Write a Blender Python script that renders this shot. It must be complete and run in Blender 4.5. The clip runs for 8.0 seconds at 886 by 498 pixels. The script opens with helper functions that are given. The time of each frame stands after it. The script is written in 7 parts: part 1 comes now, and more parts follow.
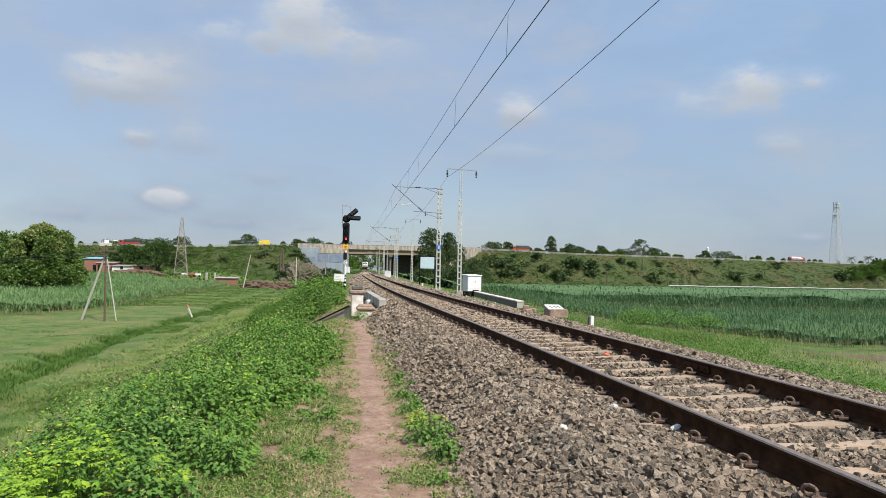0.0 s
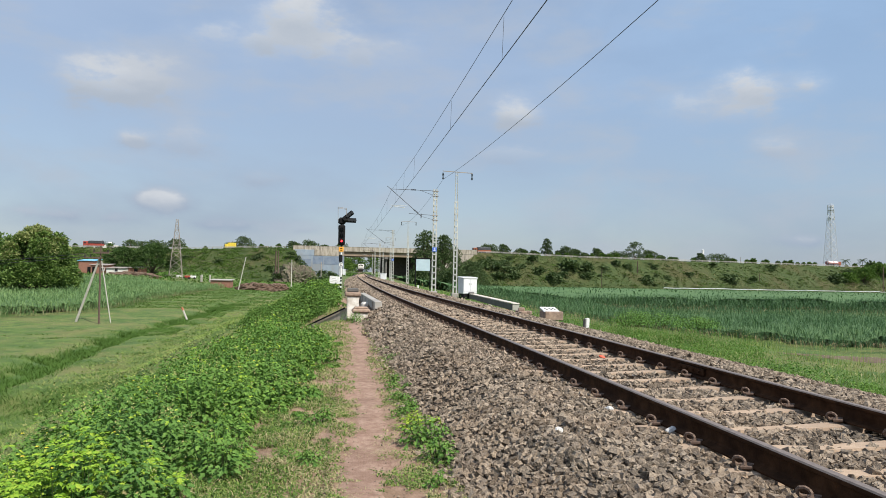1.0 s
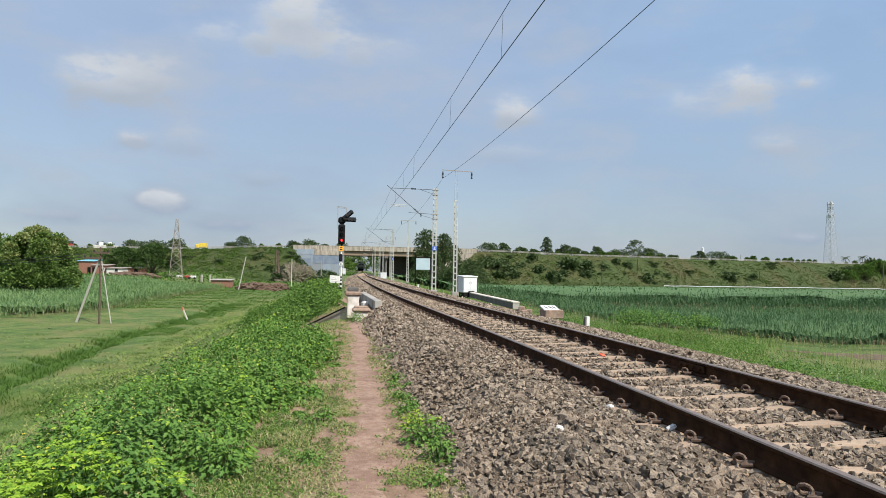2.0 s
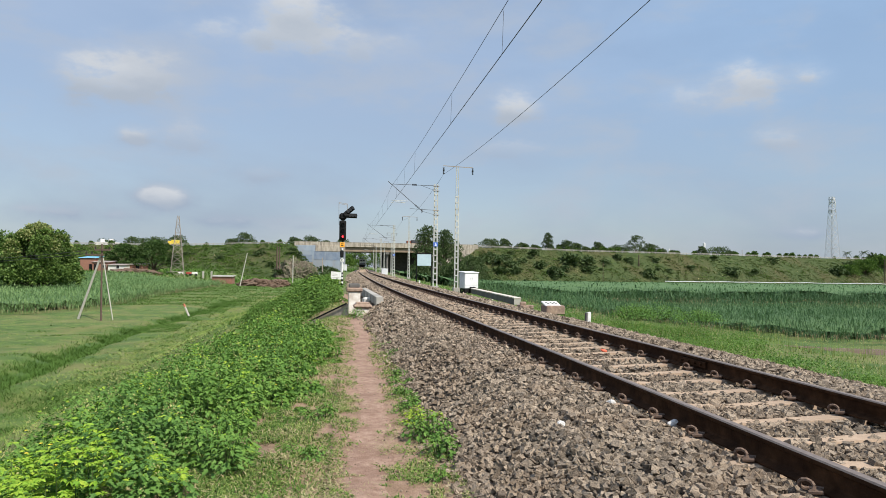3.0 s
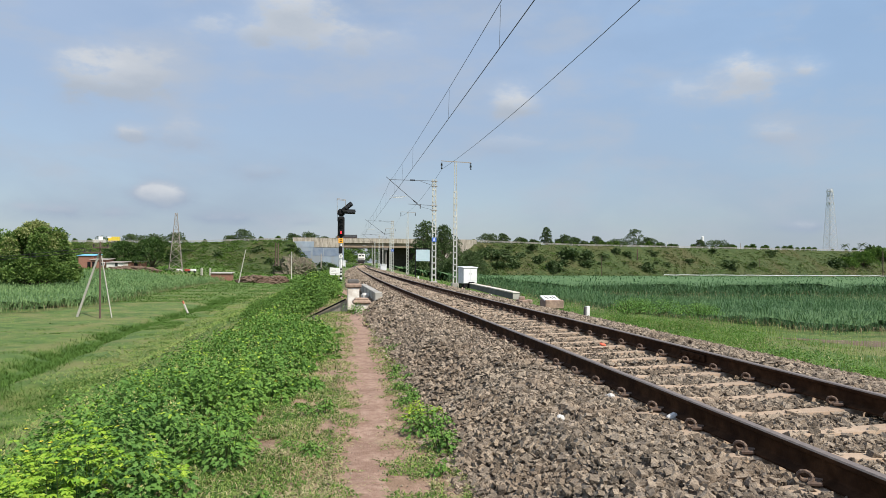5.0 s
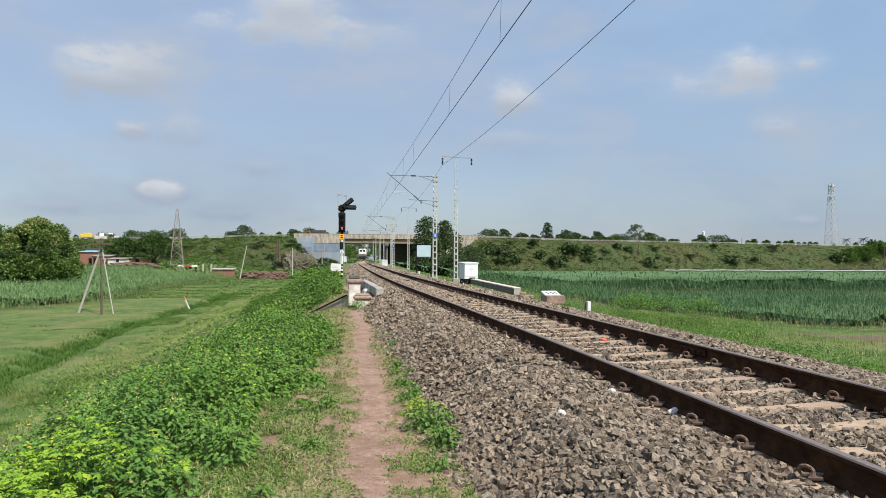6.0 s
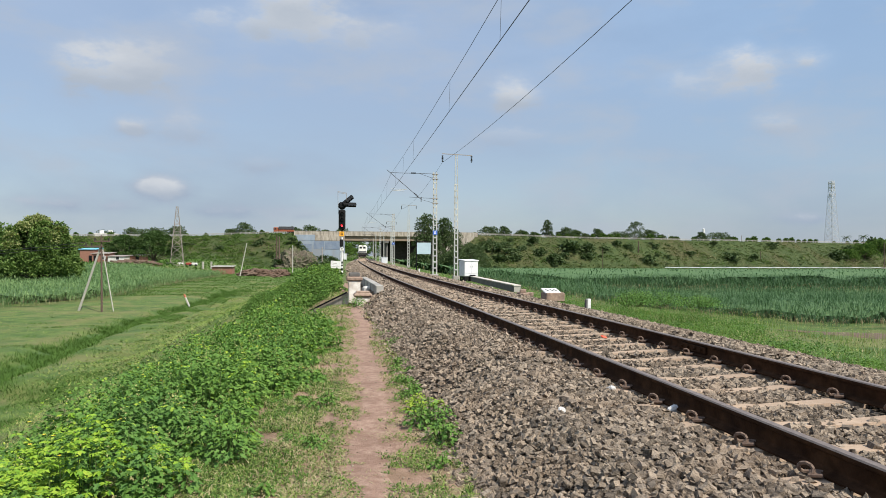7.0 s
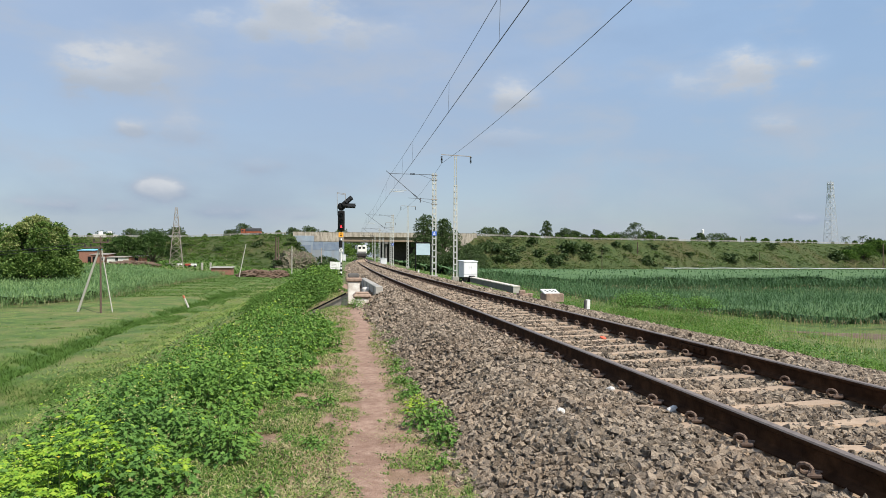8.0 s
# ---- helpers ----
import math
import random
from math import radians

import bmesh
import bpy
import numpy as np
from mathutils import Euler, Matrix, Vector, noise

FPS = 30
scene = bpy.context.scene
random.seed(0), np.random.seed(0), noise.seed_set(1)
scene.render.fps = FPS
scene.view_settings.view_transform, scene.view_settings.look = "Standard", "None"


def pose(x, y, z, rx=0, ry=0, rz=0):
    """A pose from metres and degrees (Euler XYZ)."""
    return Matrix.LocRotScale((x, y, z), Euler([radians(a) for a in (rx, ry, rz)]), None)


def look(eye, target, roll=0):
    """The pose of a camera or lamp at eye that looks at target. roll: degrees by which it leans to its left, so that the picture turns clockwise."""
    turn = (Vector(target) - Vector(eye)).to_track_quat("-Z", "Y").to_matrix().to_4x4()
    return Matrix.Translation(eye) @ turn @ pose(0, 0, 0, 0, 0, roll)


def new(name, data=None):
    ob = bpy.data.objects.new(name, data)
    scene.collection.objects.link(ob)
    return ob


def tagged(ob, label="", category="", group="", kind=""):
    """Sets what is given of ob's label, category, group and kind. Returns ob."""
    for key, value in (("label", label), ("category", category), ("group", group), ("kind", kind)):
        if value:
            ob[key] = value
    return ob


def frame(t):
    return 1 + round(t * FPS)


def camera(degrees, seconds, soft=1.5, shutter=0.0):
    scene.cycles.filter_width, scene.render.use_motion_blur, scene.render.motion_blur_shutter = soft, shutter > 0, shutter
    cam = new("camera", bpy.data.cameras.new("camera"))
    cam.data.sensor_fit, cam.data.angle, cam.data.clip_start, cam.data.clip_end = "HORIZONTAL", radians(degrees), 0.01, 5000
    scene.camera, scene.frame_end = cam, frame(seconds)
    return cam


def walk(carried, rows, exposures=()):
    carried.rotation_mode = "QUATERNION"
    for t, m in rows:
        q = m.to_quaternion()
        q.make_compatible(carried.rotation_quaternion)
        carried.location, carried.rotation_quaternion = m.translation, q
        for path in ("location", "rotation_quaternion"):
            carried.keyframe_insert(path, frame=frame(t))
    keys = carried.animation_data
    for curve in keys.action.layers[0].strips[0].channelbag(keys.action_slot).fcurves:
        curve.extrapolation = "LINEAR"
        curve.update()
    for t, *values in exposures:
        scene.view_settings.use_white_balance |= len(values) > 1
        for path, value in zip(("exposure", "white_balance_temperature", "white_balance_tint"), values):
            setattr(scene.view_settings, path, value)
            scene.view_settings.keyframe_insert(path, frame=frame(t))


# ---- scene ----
HFOV = 67.0
EYE = 1.70
RAIL = 0.588          # top of the rails above the footpath
cam = camera(HFOV, 8.0, soft=0.6)


def aim(yaw, pitch, lean):
    return pose(0, 0, EYE, 90 + pitch, 0, yaw) @ pose(0, 0, 0, 0, 0, lean)


walk(cam, [
    (0.0, aim(0.321, 1.735, 1.083)), (0.5, aim(0.262, 1.797, 1.049)), (1.0, aim(-0.045, 1.940, 1.123)),
    (1.5, aim(-0.088, 1.965, 0.996)), (3.0, aim(0.043, 1.497, 0.742)), (3.5, aim(0.010, 1.503, 0.701)),
    (4.0, aim(-0.070, 1.414, 0.575)), (4.5, aim(-0.096, 1.272, 0.435)), (6.0, aim(-0.003, 0.709, 0.206)),
    (6.5, aim(0.068, 0.575, 0.220)), (7.0, aim(0.0, 0.486, 0.200)), (7.5, aim(-0.072, 0.494, 0.234)),
    (8.0, aim(-0.064, 0.561, 0.175))])

# ---------------------------------------------------------------- light
SUN_TO = Vector((0.60, -0.62, 0.95)).normalized()
sun_data = bpy.data.lights.new("sun", "SUN")
sun_data.energy, sun_data.angle, sun_data.color = 5.0, radians(0.6), (1.0, 0.94, 0.84)
new("sun", sun_data).matrix_world = look(SUN_TO * 300, (0, 0, 0))
scene.view_settings.exposure = 0.12


def world_sky():
    w = bpy.data.worlds.new("sky")
    scene.world = w
    w.use_nodes = True
    nt = w.node_tree
    nt.nodes.clear()
    N, Lk = nt.nodes.new, nt.links.new

    def m(op, a, b=None, c=None):
        n = N("ShaderNodeMath")
        n.operation = op
        for i, v in enumerate((a, b, c)):
            if v is None:
                continue
            if isinstance(v, (int, float)):
                n.inputs[i].default_value = v
            else:
                Lk(v, n.inputs[i])
        return n.outputs[0]

    sky = N("ShaderNodeTexSky")
    sky.sky_type, sky.sun_disc = "NISHITA", False
    sky.sun_elevation = math.asin(SUN_TO.z)
    sky.sun_rotation = math.atan2(SUN_TO.x, SUN_TO.y)
    sky.air_density, sky.dust_density, sky.ozone_density = 1.0, 0.9, 1.5
    tc = N("ShaderNodeTexCoord")
    sep = N("ShaderNodeSeparateXYZ")
    Lk(tc.outputs["Generated"], sep.inputs[0])
    x, y, z = sep.outputs
    yy = m("MAXIMUM", y, 0.05)
    u, v = m("DIVIDE", x, yy), m("DIVIDE", z, yy)

    def fbm(scale, detail, rough, stretch=(1, 1, 2.2), dist=0.0):
        mp = N("ShaderNodeMapping")
        mp.inputs["Scale"].default_value = stretch
        Lk(tc.outputs["Generated"], mp.inputs["Vector"])
        n = N("ShaderNodeTexNoise")
        n.inputs["Scale"].default_value, n.inputs["Detail"].default_value = scale, detail
        n.inputs["Roughness"].default_value, n.inputs["Distortion"].default_value = rough, dist
        Lk(mp.outputs[0], n.inputs["Vector"])
        return n.outputs["Fac"]

    def ramp(f, lo, hi):
        n = N("ShaderNodeMapRange")
        n.interpolation_type = "SMOOTHSTEP"
        Lk(f, n.inputs[0])
        n.inputs[1].default_value, n.inputs[2].default_value = lo, hi
        return n.outputs[0]

    puff = fbm(15, 7, 0.58)
    # fair-weather cumulus: place on the sky (tangents), half width, half height, density
    total = upper = None
    for u0, v0, a, b, d in CLOUDS:
        du = m("DIVIDE", m("SUBTRACT", u, u0), a)
        dv = m("DIVIDE", m("SUBTRACT", v, v0), b)
        r2 = m("ADD", m("MULTIPLY", du, du), m("MULTIPLY", dv, dv))
        r2 = m("ADD", r2, m("MULTIPLY", m("SUBTRACT", puff, 0.5), 4.0))
        g = m("MULTIPLY", m("EXPONENT", m("MULTIPLY", m("MAXIMUM", r2, 0.0), -1.3)), d)
        total = g if total is None else m("ADD", total, g)
        hi = m("MULTIPLY", g, ramp(m("ADD", dv, m("MULTIPLY", m("SUBTRACT", puff, 0.5), 1.6)), -0.75, 0.75))
        upper = hi if upper is None else m("ADD", upper, hi)
    total = m("MULTIPLY", total, m("GREATER_THAN", y, 0.05))

    veil = m("ADD", m("MULTIPLY", ramp(fbm(2.6, 7, 0.55, (1, 1, 2.6), 0.3), 0.34, 0.72), 0.30), 0.55)
    # the veil thins a little high up on the sun's side
    veil = m("SUBTRACT", veil, m("MULTIPLY", m("MULTIPLY", ramp(x, -0.05, 0.55), ramp(z, 0.03, 0.34)), 0.06))
    scud = m("MULTIPLY", ramp(fbm(7.0, 6, 0.55, (1, 1, 2.4), 0.2), 0.44, 0.74), 0.55)
    cover = m("MINIMUM", m("ADD", veil, total), 1.0)

    def mix(f, a, b):
        n = N("ShaderNodeMix")
        n.data_type = "RGBA"
        for s, val in ((n.inputs[0], f), (n.inputs[6], a), (n.inputs[7], b)):
            if isinstance(val, (int, float)):
                s.default_value = val
            elif isinstance(val, tuple):
                s.default_value = (*val, 1)
            else:
                Lk(val, s)
        return n.outputs[2]

    # shaded undersides of the cumulus
    lit = mix(m("DIVIDE", upper, m("MAXIMUM", total, 0.01)), (3.25, 3.72, 4.40), (4.95, 5.20, 5.55))
    haze = mix(ramp(z, 0.0, 0.34), (2.62, 3.22, 4.05), mix(ramp(x, -0.05, 0.5), (3.10, 4.00, 5.50), (2.95, 4.30, 6.25)))
    thin = mix(ramp(total, 0.0, 0.6), haze, lit)
    hsv = N("ShaderNodeHueSaturation")
    hsv.inputs["Saturation"].default_value = 0.94
    Lk(sky.outputs[0], hsv.inputs["Color"])
    col = mix(cover, hsv.outputs[0], thin)
    col = mix(scud, col, (3.55, 3.95, 4.60))
    bg = N("ShaderNodeBackground")
    bg.inputs["Strength"].default_value = 0.122
    Lk(col, bg.inputs["Color"])
    out = N("ShaderNodeOutputWorld")
    Lk(bg.outputs[0], out.inputs["Surface"])


CLOUDS = [
    (-0.487, 0.280, 0.088, 0.046, 0.80), (-0.225, 0.385, 0.062, 0.044, 0.85), (-0.30, 0.345, 0.10, 0.030, 0.30), (-0.15, 0.330, 0.10, 0.038, 0.34), (0.107, 0.240, 0.034, 0.026, 0.95),
    (0.455, 0.282, 0.050, 0.030, 0.62), (0.400, 0.250, 0.10, 0.030, 0.28), (0.550, 0.292, 0.034, 0.022, 0.45), (-0.420, 0.098, 0.036, 0.016, 0.95), (-0.468, 0.192, 0.030, 0.016, 0.44),
    (-0.385, 0.188, 0.046, 0.026, 0.24), (0.498, 0.197, 0.044, 0.020, 0.40), (-0.60, 0.075, 0.070, 0.014, 0.28), (-0.215, 0.060, 0.040, 0.012, 0.26), (-0.33, 0.065, 0.042, 0.012, 0.26),
    (-0.48, 0.070, 0.035, 0.010, 0.22), (0.535, 0.058, 0.036, 0.010, 0.32), (0.10, 0.175, 0.07, 0.018, 0.22), (-0.27, 0.135, 0.05, 0.016, 0.20)]
world_sky()


# ---------------------------------------------------------------- materials
def surf(name, c1, c2, scale=4.0, rough=0.8, bump=0.0, bump_scale=None, c3=None, scale3=0.3, amount3=0.5, metal=0.0,
         island=0.0, random_ob=0.0, through_light=0.0, space="Object", spec=0.5, stretch=(1, 1, 1), lo=0.35, hi=0.65):
    """A node material: two colours in fine noise, a third in broad patches, relief, and variation by piece."""
    mt = bpy.data.materials.new(name)
    mt.use_nodes = True
    nt = mt.node_tree
    N, Lk = nt.nodes.new, nt.links.new
    b = nt.nodes["Principled BSDF"]
    b.inputs["Roughness"].default_value, b.inputs["Metallic"].default_value = rough, metal
    b.inputs["Specular IOR Level"].default_value = spec
    tc = N("ShaderNodeTexCoord")
    mp = N("ShaderNodeMapping")
    mp.inputs["Scale"].default_value = stretch
    Lk(tc.outputs[space], mp.inputs["Vector"])

    def noise_of(s, detail=5):
        n = N("ShaderNodeTexNoise")
        n.inputs["Scale"].default_value, n.inputs["Detail"].default_value, n.inputs["Roughness"].default_value = s, detail, 0.6
        Lk(mp.outputs[0], n.inputs["Vector"])
        return n.outputs["Fac"]

    def ramp(f, lo_, hi_):
        n = N("ShaderNodeMapRange")
        Lk(f, n.inputs[0])
        n.inputs[1].default_value, n.inputs[2].default_value = lo_, hi_
        return n.outputs[0]

    def mix(f, a, c):
        n = N("ShaderNodeMix")
        n.data_type = "RGBA"
        for s, val in ((n.inputs[0], f), (n.inputs[6], a), (n.inputs[7], c)):
            if isinstance(val, (int, float)):
                s.default_value = val
            elif isinstance(val, tuple):
                s.default_value = (*val, 1)
            else:
                Lk(val, s)
        return n.outputs[2]

    fine = noise_of(scale)
    if island > 0 or random_ob > 0:
        if island > 0:
            r = N("ShaderNodeNewGeometry").outputs["Random Per Island"]
        else:
            r = N("ShaderNodeObjectInfo").outputs["Random"]
        mm = N("ShaderNodeMath")
        mm.operation, mm.use_clamp = "MULTIPLY_ADD", True
        Lk(r, mm.inputs[0])
        k = max(island, random_ob)
        mm.inputs[1].default_value = k
        sub = N("ShaderNodeMath")
        sub.operation = "MULTIPLY"
        Lk(ramp(fine, lo, hi), sub.inputs[0])
        sub.inputs[1].default_value = 1 - k
        Lk(sub.outputs[0], mm.inputs[2])
        f = mm.outputs[0]
    else:
        f = ramp(fine, lo, hi)
    col = mix(f, c1, c2)
    if c3:
        mm = N("ShaderNodeMath")
        mm.operation = "MULTIPLY"
        Lk(ramp(noise_of(scale3, 6), 0.45, 0.62), mm.inputs[0])
        mm.inputs[1].default_value = amount3
        col = mix(mm.outputs[0], col, c3)
    Lk(col, b.inputs["Base Color"])
    if bump:
        bn = N("ShaderNodeBump")
        bn.inputs["Strength"].default_value, bn.inputs["Distance"].default_value = min(1.0, bump), 0.02 if bump <= 1 else 0.02 * bump
        Lk(noise_of(bump_scale or scale * 3), bn.inputs["Height"])
        Lk(bn.outputs[0], b.inputs["Normal"])
    if through_light:
        tr = N("ShaderNodeBsdfTranslucent")
        Lk(col, tr.inputs["Color"])
        ms = N("ShaderNodeMixShader")
        ms.inputs[0].default_value = through_light
        Lk(b.outputs[0], ms.inputs[1])
        Lk(tr.outputs[0], ms.inputs[2])
        Lk(ms.outputs[0], nt.nodes["Material Output"].inputs["Surface"])
    return mt


def glow(name, colour, strength):
    mt = bpy.data.materials.new(name)
    mt.use_nodes = True
    b = mt.node_tree.nodes["Principled BSDF"]
    b.inputs["Base Color"].default_value = (*colour, 1)
    b.inputs["Emission Color"].default_value = (*colour, 1)
    b.inputs["Emission Strength"].default_value = strength
    return mt


